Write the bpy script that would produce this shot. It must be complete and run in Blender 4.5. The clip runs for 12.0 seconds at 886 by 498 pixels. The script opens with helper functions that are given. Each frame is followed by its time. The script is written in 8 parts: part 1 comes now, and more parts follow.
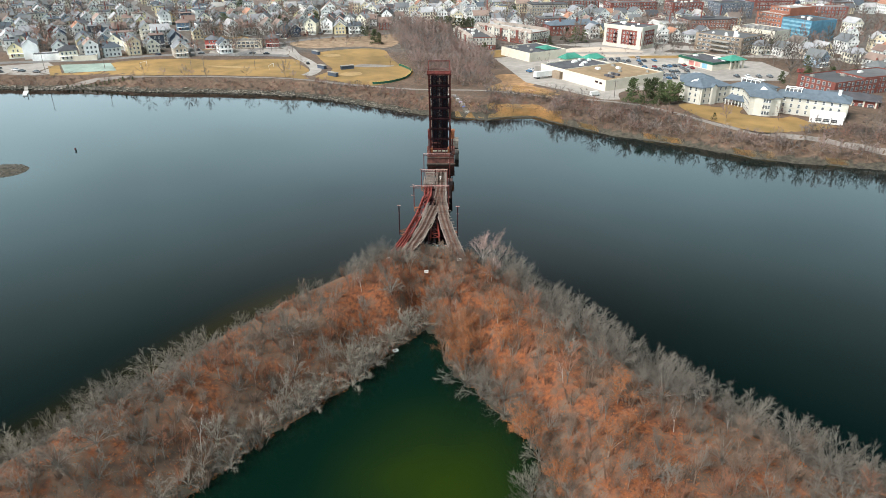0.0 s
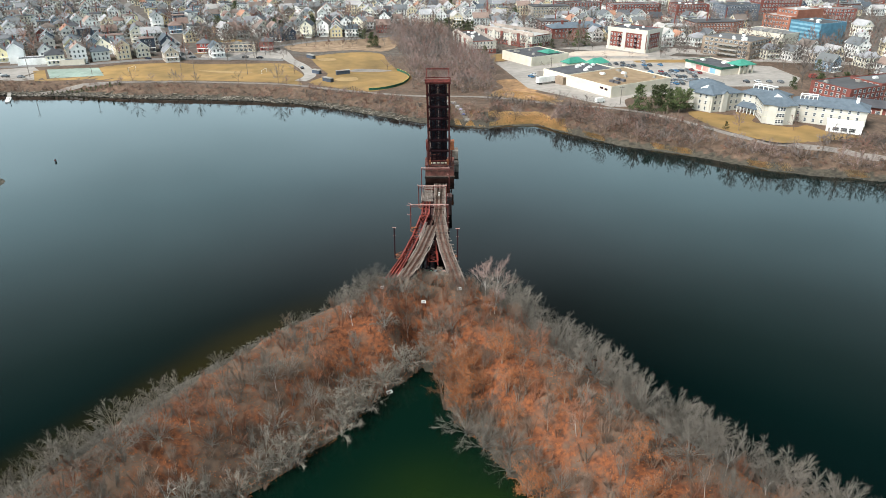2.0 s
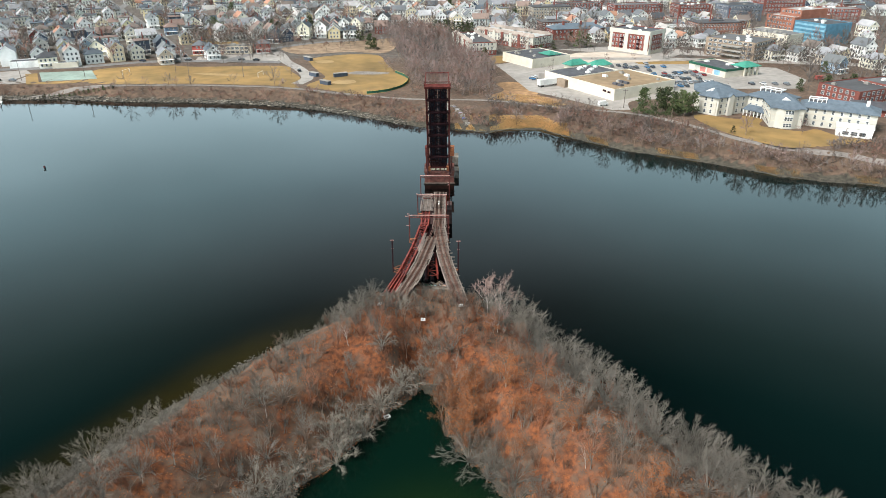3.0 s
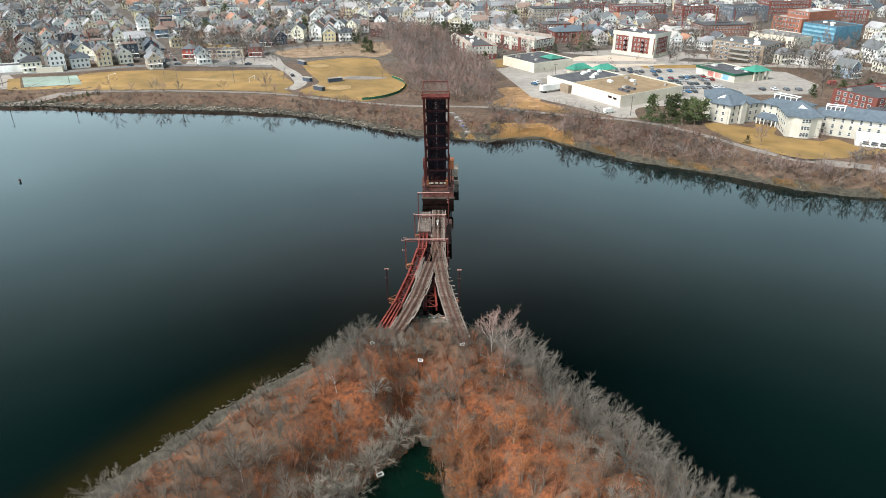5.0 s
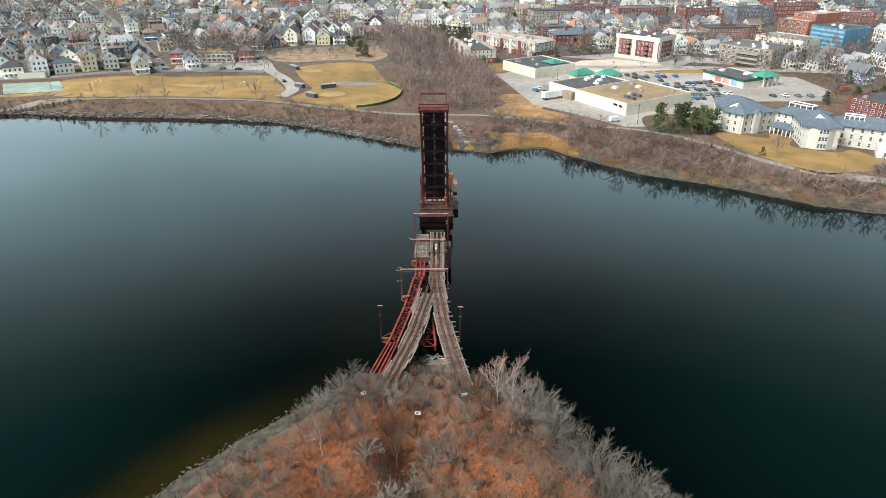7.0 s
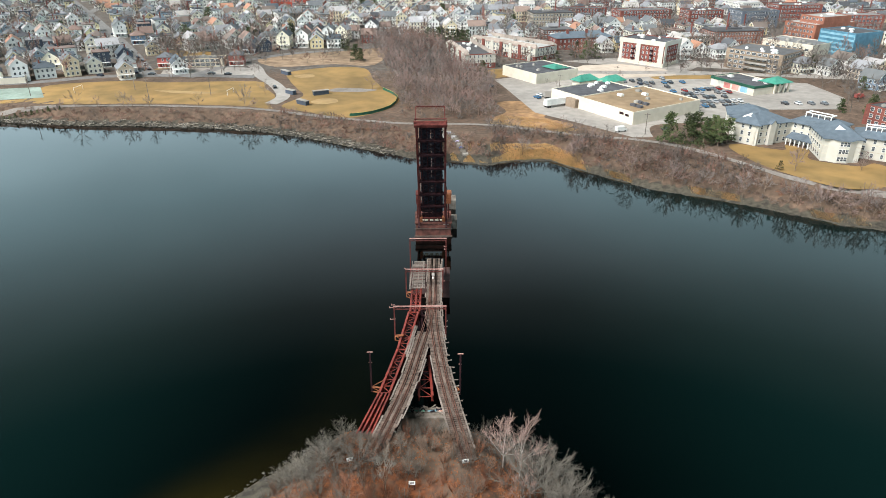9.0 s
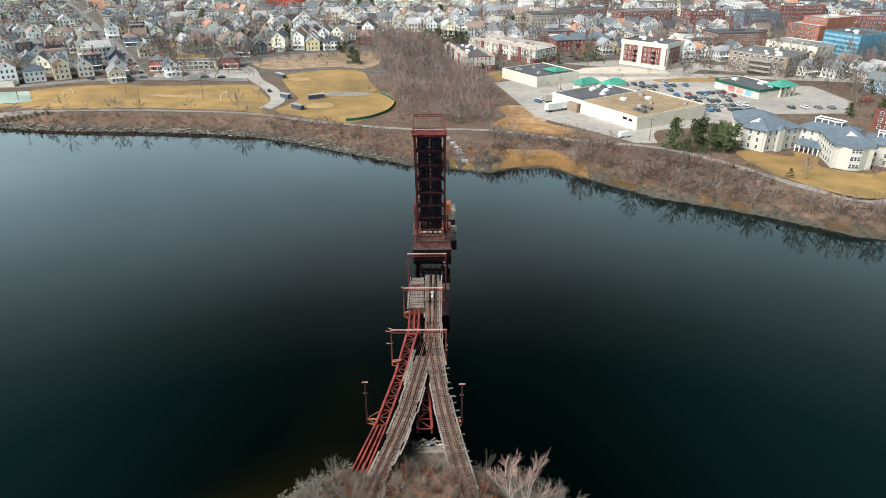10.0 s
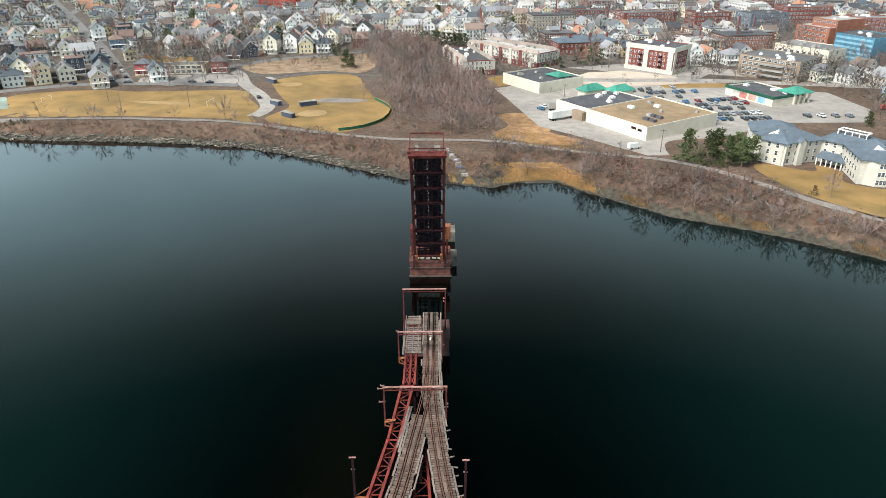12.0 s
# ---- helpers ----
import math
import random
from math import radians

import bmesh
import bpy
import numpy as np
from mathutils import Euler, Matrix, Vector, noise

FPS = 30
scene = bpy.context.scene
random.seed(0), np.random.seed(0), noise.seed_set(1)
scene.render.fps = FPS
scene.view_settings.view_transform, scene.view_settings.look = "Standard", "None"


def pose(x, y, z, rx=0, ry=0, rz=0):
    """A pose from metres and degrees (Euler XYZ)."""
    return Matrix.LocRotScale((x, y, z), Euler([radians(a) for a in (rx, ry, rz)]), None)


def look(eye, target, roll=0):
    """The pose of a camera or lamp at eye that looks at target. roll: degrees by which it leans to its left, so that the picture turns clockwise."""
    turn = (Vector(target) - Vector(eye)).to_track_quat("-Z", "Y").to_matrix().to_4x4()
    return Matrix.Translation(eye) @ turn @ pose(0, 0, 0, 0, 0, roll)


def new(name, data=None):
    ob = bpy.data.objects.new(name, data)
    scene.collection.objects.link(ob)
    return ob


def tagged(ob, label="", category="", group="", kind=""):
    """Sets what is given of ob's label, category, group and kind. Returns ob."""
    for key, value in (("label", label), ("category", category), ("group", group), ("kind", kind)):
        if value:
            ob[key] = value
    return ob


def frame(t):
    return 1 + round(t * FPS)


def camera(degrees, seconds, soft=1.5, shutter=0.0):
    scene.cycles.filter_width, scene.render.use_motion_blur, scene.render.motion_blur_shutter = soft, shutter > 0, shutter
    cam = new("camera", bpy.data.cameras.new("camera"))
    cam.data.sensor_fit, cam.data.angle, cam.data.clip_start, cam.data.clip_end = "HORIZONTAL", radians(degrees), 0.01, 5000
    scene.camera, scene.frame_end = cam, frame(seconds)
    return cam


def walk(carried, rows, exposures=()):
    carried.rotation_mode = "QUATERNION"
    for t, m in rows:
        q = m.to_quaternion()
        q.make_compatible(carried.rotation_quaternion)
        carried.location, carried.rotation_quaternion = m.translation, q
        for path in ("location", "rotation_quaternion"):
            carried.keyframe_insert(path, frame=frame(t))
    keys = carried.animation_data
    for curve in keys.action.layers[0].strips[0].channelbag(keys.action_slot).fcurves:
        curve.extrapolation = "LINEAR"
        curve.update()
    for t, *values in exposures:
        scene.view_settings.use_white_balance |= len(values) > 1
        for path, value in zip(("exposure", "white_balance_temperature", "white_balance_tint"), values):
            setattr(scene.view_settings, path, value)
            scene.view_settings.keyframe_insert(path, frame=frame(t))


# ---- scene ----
cam = camera(66.6, 12.0, soft=0.8)
PATH = [
    (0, (0.986, -254.903, 87.422), (0.985, -253.107, 86.543), -0.0),
    (0.5, (0.993, -251.206, 87.355), (0.993, -249.41, 86.476), -0.0),
    (1, (1.028, -247.442, 87.261), (1.027, -245.645, 86.382), -0.0),
    (1.5, (1.078, -243.581, 87.146), (1.078, -241.784, 86.268), -0.0),
    (2, (1.107, -239.706, 87.023), (1.108, -237.909, 86.145), -0.0),
    (2.5, (1.06, -235.801, 86.918), (1.062, -234.004, 86.041), -0.1),
    (3, (0.999, -231.894, 86.808), (1.001, -230.097, 85.93), -0.1),
    (5, (0.806, -216.237, 86.344), (0.813, -214.44, 85.466), -0.1),
    (5.5, (0.61, -212.363, 86.289), (0.62, -210.565, 85.412), -0.1),
    (6, (0.484, -208.45, 86.25), (0.495, -206.652, 85.372), -0.1),
    (6.5, (0.445, -204.436, 86.226), (0.458, -202.639, 85.348), -0.1),
    (7, (0.48, -200.375, 86.189), (0.495, -198.578, 85.311), -0.1),
    (9, (0.529, -183.787, 85.708), (0.552, -181.99, 84.831), -0.0),
    (9.5, (0.38, -179.491, 85.653), (0.406, -177.693, 84.776), 0.0),
    (10, (0.288, -175.08, 85.605), (0.317, -173.283, 84.728), 0.0),
    (10.5, (0.233, -170.633, 85.554), (0.264, -168.836, 84.677), 0.1),
    (11, (0.221, -166.273, 85.5), (0.253, -164.476, 84.621), 0.1),
    (11.5, (0.177, -161.908, 85.506), (0.211, -160.112, 84.627), 0.1),
    (12, (0.125, -157.474, 85.527), (0.162, -155.679, 84.646), 0.1),
]
walk(cam, [(t, look(eye, target, roll)) for t, eye, target, roll in PATH], exposures=[(0.0, 1.2), (12.0, 1.2)])

# ---- world, sun ----
world = bpy.data.worlds.new("world")
scene.world = world
world.use_nodes = True
wn, wl = world.node_tree.nodes, world.node_tree.links
wn.clear()
sky = wn.new("ShaderNodeTexSky")
sky.sky_type, sky.sun_disc = "NISHITA", False
sky.sun_elevation, sky.sun_rotation = radians(49), radians(234)
sky.air_density, sky.dust_density, sky.ozone_density = 1.0, 4.0, 1.0
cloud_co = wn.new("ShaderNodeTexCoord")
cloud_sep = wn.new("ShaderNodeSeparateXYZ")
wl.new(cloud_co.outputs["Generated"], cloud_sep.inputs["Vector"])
# sky dims steeply with height only so that the water mirrors dark
sky_dim_ramp = wn.new("ShaderNodeValToRGB")
cr = sky_dim_ramp.color_ramp.elements
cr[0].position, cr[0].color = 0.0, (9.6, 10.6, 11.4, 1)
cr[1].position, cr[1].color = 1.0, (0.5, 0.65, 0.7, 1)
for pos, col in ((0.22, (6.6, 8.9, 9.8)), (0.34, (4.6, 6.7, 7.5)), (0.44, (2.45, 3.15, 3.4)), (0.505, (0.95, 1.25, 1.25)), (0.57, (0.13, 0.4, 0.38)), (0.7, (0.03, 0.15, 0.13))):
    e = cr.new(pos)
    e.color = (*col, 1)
wl.new(cloud_sep.outputs["Z"], sky_dim_ramp.inputs["Fac"])
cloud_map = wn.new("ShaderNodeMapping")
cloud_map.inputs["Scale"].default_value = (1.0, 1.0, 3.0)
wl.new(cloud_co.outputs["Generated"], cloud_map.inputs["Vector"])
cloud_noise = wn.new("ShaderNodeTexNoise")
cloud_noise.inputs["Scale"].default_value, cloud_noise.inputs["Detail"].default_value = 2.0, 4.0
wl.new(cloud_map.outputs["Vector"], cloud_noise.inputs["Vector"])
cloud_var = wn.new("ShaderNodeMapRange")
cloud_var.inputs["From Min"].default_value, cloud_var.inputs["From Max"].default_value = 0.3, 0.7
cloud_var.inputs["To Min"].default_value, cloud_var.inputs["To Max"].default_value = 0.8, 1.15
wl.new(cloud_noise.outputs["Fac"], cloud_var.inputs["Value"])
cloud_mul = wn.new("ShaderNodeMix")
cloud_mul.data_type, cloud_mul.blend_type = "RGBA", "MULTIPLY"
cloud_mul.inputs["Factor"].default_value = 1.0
wl.new(sky_dim_ramp.outputs["Color"], cloud_mul.inputs["A"])
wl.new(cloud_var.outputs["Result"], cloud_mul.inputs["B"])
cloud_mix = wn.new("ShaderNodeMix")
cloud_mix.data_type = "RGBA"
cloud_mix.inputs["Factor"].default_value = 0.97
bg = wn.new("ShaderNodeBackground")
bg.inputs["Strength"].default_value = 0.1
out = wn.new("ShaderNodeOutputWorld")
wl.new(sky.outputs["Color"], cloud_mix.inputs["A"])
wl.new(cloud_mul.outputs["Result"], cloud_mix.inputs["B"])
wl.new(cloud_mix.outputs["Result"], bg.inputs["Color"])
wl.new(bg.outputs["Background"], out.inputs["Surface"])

sun_data = bpy.data.lights.new("sun", "SUN")
sun_data.energy, sun_data.angle, sun_data.color = 3.2, radians(30), (1.0, 0.975, 0.94)
sun = new("sun", sun_data)
sun.matrix_world = look((-85, -62, 120), (0, 0, 0))


# ---- materials ----
def mat(name, c1, c2, scale=0.8, rough=0.85, metal=0.0, bump=0.0, big=0.25, fine=None, spec=0.4):
    """Two colours mixed by noise at a fine and a coarse scale, over world positions."""
    m = bpy.data.materials.new(name)
    m.use_nodes = True
    n, l = m.node_tree.nodes, m.node_tree.links
    b = n["Principled BSDF"]
    b.inputs["Roughness"].default_value, b.inputs["Metallic"].default_value = rough, metal
    b.inputs["Specular IOR Level"].default_value = spec
    g = n.new("ShaderNodeNewGeometry")
    a = n.new("ShaderNodeTexNoise")
    a.inputs["Scale"].default_value, a.inputs["Detail"].default_value = scale, 6
    l.new(g.outputs["Position"], a.inputs["Vector"])
    ra = n.new("ShaderNodeMapRange")
    ra.inputs["From Min"].default_value, ra.inputs["From Max"].default_value = 0.3, 0.7
    l.new(a.outputs["Fac"], ra.inputs["Value"])
    mx = n.new("ShaderNodeMix")
    mx.data_type = "RGBA"
    mx.inputs["A"].default_value, mx.inputs["B"].default_value = (*c1, 1), (*c2, 1)
    l.new(ra.outputs["Result"], mx.inputs["Factor"])
    c = n.new("ShaderNodeTexNoise")
    c.inputs["Scale"].default_value, c.inputs["Detail"].default_value = scale * 0.13, 3
    l.new(g.outputs["Position"], c.inputs["Vector"])
    rc = n.new("ShaderNodeMapRange")
    rc.inputs["From Min"].default_value, rc.inputs["From Max"].default_value = 0.3, 0.7
    rc.inputs["To Min"].default_value, rc.inputs["To Max"].default_value = 1 - big, 1 + big
    l.new(c.outputs["Fac"], rc.inputs["Value"])
    v = n.new("ShaderNodeMix")
    v.data_type, v.blend_type = "RGBA", "MULTIPLY"
    v.inputs["Factor"].default_value = 1.0
    l.new(mx.outputs["Result"], v.inputs["A"])
    l.new(rc.outputs["Result"], v.inputs["B"])
    l.new(v.outputs["Result"], b.inputs["Base Color"])
    if bump:
        f = n.new("ShaderNodeTexNoise")
        f.inputs["Scale"].default_value, f.inputs["Detail"].default_value = fine or scale * 4, 4
        l.new(g.outputs["Position"], f.inputs["Vector"])
        bp = n.new("ShaderNodeBump")
        bp.inputs["Strength"].default_value, bp.inputs["Distance"].default_value = 0.6, bump
        l.new(f.outputs["Fac"], bp.inputs["Height"])
        l.new(bp.outputs["Normal"], b.inputs["Normal"])
    return m


def palette(name, colours, rough=0.8, grime=0.15, scale=0.35):
    """A colour picked per object out of a short palette, with grime."""
    m = mat(name, (1 - grime,) * 3, (1, 1, 1), scale, rough, big=grime)
    n, l = m.node_tree.nodes, m.node_tree.links
    oi = n.new("ShaderNodeObjectInfo")
    rp = n.new("ShaderNodeValToRGB")
    rp.color_ramp.interpolation = "CONSTANT"
    e = rp.color_ramp.elements
    while len(e) < len(colours):
        e.new(0.5)
    for k, col in enumerate(colours):
        e[k].position, e[k].color = k / len(colours), (*col, 1)
    l.new(oi.outputs["Random"], rp.inputs["Fac"])
    b = n["Principled BSDF"]
    old = b.inputs["Base Color"].links[0].from_socket
    v = n.new("ShaderNodeMix")
    v.data_type, v.blend_type = "RGBA", "MULTIPLY"
    v.inputs["Factor"].default_value = 1.0
    l.new(old, v.inputs["A"])
    l.new(rp.outputs["Color"], v.inputs["B"])
    l.new(v.outputs["Result"], b.inputs["Base Color"])
    return m


def random_value(m, lo, hi):
    """Vary a material's brightness from object to object."""
    n, l = m.node_tree.nodes, m.node_tree.links
    b = n["Principled BSDF"]
    old = b.inputs["Base Color"].links[0].from_socket
    oi = n.new("ShaderNodeObjectInfo")
    r = n.new("ShaderNodeMapRange")
    r.inputs["To Min"].default_value, r.inputs["To Max"].default_value = lo, hi
    l.new(oi.outputs["Random"], r.inputs["Value"])
    v = n.new("ShaderNodeMix")
    v.data_type, v.blend_type = "RGBA", "MULTIPLY"
    v.inputs["Factor"].default_value = 1.0
    l.new(old, v.inputs["A"])
    l.new(r.outputs["Result"], v.inputs["B"])
    l.new(v.outputs["Result"], b.inputs["Base Color"])
    return m


RUST = mat("rusted_dark_steel", (0.011, 0.006, 0.009), (0.036, 0.012, 0.013), 1.5, 0.8, 0.0, 0.01, spec=0.15)
RUST_RED = mat("red_oxide_steel", (0.05, 0.012, 0.011), (0.125, 0.032, 0.026), 1.2, 0.75, 0.0, 0.01, spec=0.2)
ORANGE = mat("orange_red_primer_steel", (0.1, 0.018, 0.016), (0.25, 0.042, 0.028), 0.9, 0.65, 0.0, 0.01)
RUST_ORANGE = mat("flaking_orange_rust", (0.2, 0.06, 0.026), (0.36, 0.13, 0.055), 2.0, 0.85, 0.0, 0.02)
# pale pink puts the top beams' sky sheen into the colour; arms share it
PALE_STEEL = mat("bleached_pinkish_steel", (0.3, 0.13, 0.105), (0.48, 0.29, 0.26), 1.5, 0.55, 0.2)
RAIL = mat("rusty_rail_steel", (0.09, 0.042, 0.03), (0.17, 0.078, 0.056), 2.0, 0.65, 0.2)
TIE = random_value(mat("weathered_tie_timber", (0.08, 0.056, 0.045), (0.165, 0.125, 0.104), 3.0, 0.9, 0, 0.02), 0.65, 1.25)
PLANK = random_value(mat("silvered_plank_timber", (0.125, 0.098, 0.083), (0.235, 0.195, 0.17), 2.5, 0.9, 0, 0.02), 0.75, 1.15)
DARK_TIE = mat("black_creosoted_timber", (0.007, 0.008, 0.013), (0.022, 0.022, 0.031), 2.0, 0.8, spec=0.2)
PIER = mat("rust_stained_pier_concrete", (0.05, 0.018, 0.014), (0.15, 0.055, 0.042), 0.7, 0.9, 0, 0.03, 0.35)
CONCRETE = mat("weathered_concrete", (0.2, 0.19, 0.17), (0.33, 0.315, 0.29), 0.6, 0.9, 0, 0.02)
OLD_CONCRETE = mat("dark_stained_concrete", (0.1, 0.085, 0.07), (0.24, 0.215, 0.185), 0.8, 0.9, 0, 0.02, 0.4)
CREAM = mat("cream_painted_blocks", (0.6, 0.56, 0.42), (0.75, 0.7, 0.56), 2.0, 0.7)
WHITE = mat("white_paint", (0.7, 0.7, 0.68), (0.82, 0.82, 0.8), 1.0, 0.6)


# ---- mesh helpers ----
class Mesh:
    """Collects boxes, beams and tubes into one mesh."""

    def __init__(self):
        self.v, self.f, self.mi = [], [], []

    def add(self, verts, faces, mi=0):
        k = len(self.v)
        self.v.extend(tuple(p) for p in verts)
        self.f.extend(tuple(k + i for i in f) for f in faces)
        self.mi.extend([mi] * len(faces))

    def box(self, x0, x1, y0, y1, z0, z1, mi=0):
        self.add([(x0, y0, z0), (x1, y0, z0), (x1, y1, z0), (x0, y1, z0), (x0, y0, z1), (x1, y0, z1), (x1, y1, z1), (x0, y1, z1)],
                 [(3, 2, 1, 0), (4, 5, 6, 7), (0, 1, 5, 4), (1, 2, 6, 5), (2, 3, 7, 6), (3, 0, 4, 7)], mi)

    def beam(self, p, q, w, h, mi=0):
        p, q = Vector(p), Vector(q)
        d = (q - p).normalized()
        up = Vector((0, 0, 1)) if abs(d.z) < 0.95 else Vector((0, 1, 0))
        s = d.cross(up).normalized() * (w / 2)
        u = s.cross(d).normalized() * (h / 2)
        self.add([p - s - u, p + s - u, p + s + u, p - s + u, q - s - u, q + s - u, q + s + u, q - s + u],
                 [(3, 2, 1, 0), (4, 5, 6, 7), (0, 1, 5, 4), (1, 2, 6, 5), (2, 3, 7, 6), (3, 0, 4, 7)], mi)

    def girder(self, p, q, flange, depth, mi=0):
        """An I-girder with its top edge from p to q."""
        p, q = Vector(p), Vector(q)
        z = Vector((0, 0, 1))
        self.beam(p - z * 0.04, q - z * 0.04, flange, 0.08, mi)
        self.beam(p - z * (depth / 2), q - z * (depth / 2), 0.06, depth - 0.16, mi)
        self.beam(p - z * (depth - 0.04), q - z * (depth - 0.04), flange, 0.08, mi)

    def tube(self, p, q, r0, r1, n=5, mi=0, cap=False):
        p, q = Vector(p), Vector(q)
        d = (q - p).normalized()
        a = d.orthogonal().normalized()
        b = d.cross(a)
        ring = [(math.cos(2 * math.pi * k / n), math.sin(2 * math.pi * k / n)) for k in range(n)]
        vs = [p + (a * c + b * s) * r0 for c, s in ring] + [q + (a * c + b * s) * r1 for c, s in ring]
        fs = [(k, (k + 1) % n, n + (k + 1) % n, n + k) for k in range(n)]
        if cap:
            fs += [tuple(range(n - 1, -1, -1)), tuple(range(n, 2 * n))]
        self.add(vs, fs, mi)

    def prism(self, outline, z0, z1, mi=0, mi_top=None):
        n = len(outline)
        vs = [(x, y, z0) for x, y in outline] + [(x, y, z1) for x, y in outline]
        self.add(vs, [(k, (k + 1) % n, n + (k + 1) % n, n + k) for k in range(n)], mi)
        self.add(vs, [tuple(range(n, 2 * n))], mi if mi_top is None else mi_top)
        self.add(vs, [tuple(range(n - 1, -1, -1))], mi)

    def data(self, name, *mats):
        me = bpy.data.meshes.new(name)
        me.from_pydata(self.v, [], self.f)
        for m in mats:
            me.materials.append(m)
        if len(mats) > 1:
            me.polygons.foreach_set("material_index", self.mi)
        me.update()
        return me


def thing(name, label, category, m=None, group="", kind=""):
    ob = new(name)
    ob.empty_display_size = 0.3
    if m is not None:
        ob.matrix_world = m
    return tagged(ob, label, category, group, kind)


def part(name, mesh, material, parent, label="", m=None):
    me = mesh if isinstance(mesh, bpy.types.Mesh) else mesh.data(name, *(material if isinstance(material, tuple) else (material,)))
    ob = new(name, me)
    ob.parent = parent
    if m is not None:
        ob.matrix_local = m
    return tagged(ob, label)


def smooth(x, a, b):
    t = np.clip((x - a) / (b - a), 0, 1)
    return t * t * (3 - 2 * t)


# ---- ground and water ----
FAR_X = [-1600, -420, -250, -201, -164, -132, -103, -77, -54, -38, -23, -10, 8, 21, 32, 46, 53, 64, 78.5, 94, 107, 127, 139, 171, 260, 420, 1600]
FAR_Y = [300, 150, 131, 130, 124, 122, 119, 113, 102, 92, 83, 75, 69, 65.5, 70, 70.5, 61.5, 51, 37, 30, 22, 7, 2, -7, -30, -80, -500]
OUTER_LEFT = [(-17, -87), (-23, -91), (-34, -102), (-43.5, -112), (-55, -128), (-66, -145), (-80, -166), (-110, -203), (-150, -262), (-200, -345)]
LAGOON_SIDE = [(-120, -345), (-80, -236), (-58, -196), (-41, -171.5), (-34.5, -162), (-28, -153.5), (-23, -148), (-18.5, -143), (-15, -137), (-10.5, -129.5), (-6, -124), (-1.6, -119),
               (0.0, -124.5), (1.0, -133), (3.6, -139), (7, -143.5), (11, -150.5), (15, -156.5), (18, -161.5), (17, -168), (14, -175), (15.5, -184), (32, -203), (75, -252), (130, -345)]
OUTER_RIGHT = [(210, -345), (150, -247), (100, -197), (78, -174), (58, -153), (47, -140), (36, -122), (25, -104), (19, -94), (12, -87), (4, -84)]
ISLAND = [(-11, -85)] + OUTER_LEFT + LAGOON_SIDE + OUTER_RIGHT
NEAR_SHORE = -420


def inside(px, py, poly):
    res = np.zeros(np.shape(px), bool)
    for (x1, y1), (x2, y2) in zip(poly, poly[1:] + poly[:1]):
        hit = (y1 > py) != (y2 > py)
        res ^= hit & (px < (x2 - x1) * (py - y1) / (y2 - y1 + 1e-9) + x1)
    return res


def edge_dist(px, py, poly, closed=True):
    d = np.full(np.shape(px), 1e9)
    for (x1, y1), (x2, y2) in zip(poly, poly[1:] + (poly[:1] if closed else [])):
        dx, dy = x2 - x1, y2 - y1
        t = np.clip(((px - x1) * dx + (py - y1) * dy) / (dx * dx + dy * dy), 0, 1)
        d = np.minimum(d, np.hypot(px - x1 - t * dx, py - y1 - t * dy))
    return d


def wobble(x, y):
    return np.sin(x * 0.31 + 1.3) * np.cos(y * 0.27) + 0.6 * np.sin(x * 0.77 + y * 0.53) + 0.4 * np.sin(y * 1.13 - x * 0.4)


def ground(x, y):
    """Height of the ground sheet over the river's level."""
    x, y = np.asarray(x, float), np.asarray(y, float)
    d = (y - np.interp(x, FAR_X, FAR_Y)) * 0.85 + 0.5 * wobble(x, y)
    plateau = 5.5 + 2.0 * smooth(x, 88, 114) * (1 - smooth(y, 78, 108))
    far = np.where(d < 0, np.maximum(-3.0, 0.3 * d), 0.9 * smooth(d, 0, 4) + (plateau - 0.9) * smooth((d - 2.5) / (14.5 - 6.5 * (1 - smooth(x, -90, -50))), 0, 1))
    far = far + np.where((d > 3) & (d < 17), 0.15 * wobble(x * 2.1, y * 2.3), 0)
    e = edge_dist(x, y, ISLAND) + 0.4 * wobble(x, y)
    bank = 9.4 * smooth(e, 1.0, 15)
    beach = smooth(edge_dist(x, y, OUTER_LEFT, False), 5, 12)
    bank = np.where(beach < 1, beach * bank + (1 - beach) * 0.14 * e, bank)
    tip = smooth(y, -92, -84)
    isl = np.where(inside(x, y, ISLAND), bank * (1 - 0.5 * tip) + 0.25 * wobble(x * 1.7, y * 1.9) * smooth(e, 2, 6), np.maximum(-3.0, -0.22 * e))
    for leg in (((2.6, -89), (4.6, -100), (7.5, -116)), ((-5.8, -89), (-9.0, -100), (-14, -116)), ((-9.5, -90), (-13.0, -101), (-17, -114))):
        e2 = edge_dist(x, y, list(leg), False)
        isl = np.maximum(isl, np.where(inside(x, y, ISLAND), 9.95 * (1 - smooth(e2, 2.2, 11)) * (1 - smooth(y, -97, -91)), -3))
    islet = 1.3 - 0.16 * np.hypot((x + 170) * 0.8, y + 8)
    near = np.where(y < NEAR_SHORE, 5 * smooth(-y + NEAR_SHORE, 0, 30), -3.0)
    return np.maximum(np.maximum(np.maximum(far, isl), islet), np.maximum(near, -3.0))


def steps(*spans):
    res = []
    for a, b, s in spans:
        res.extend(np.arange(a, b, s))
    return np.array(res + [spans[-1][1]])


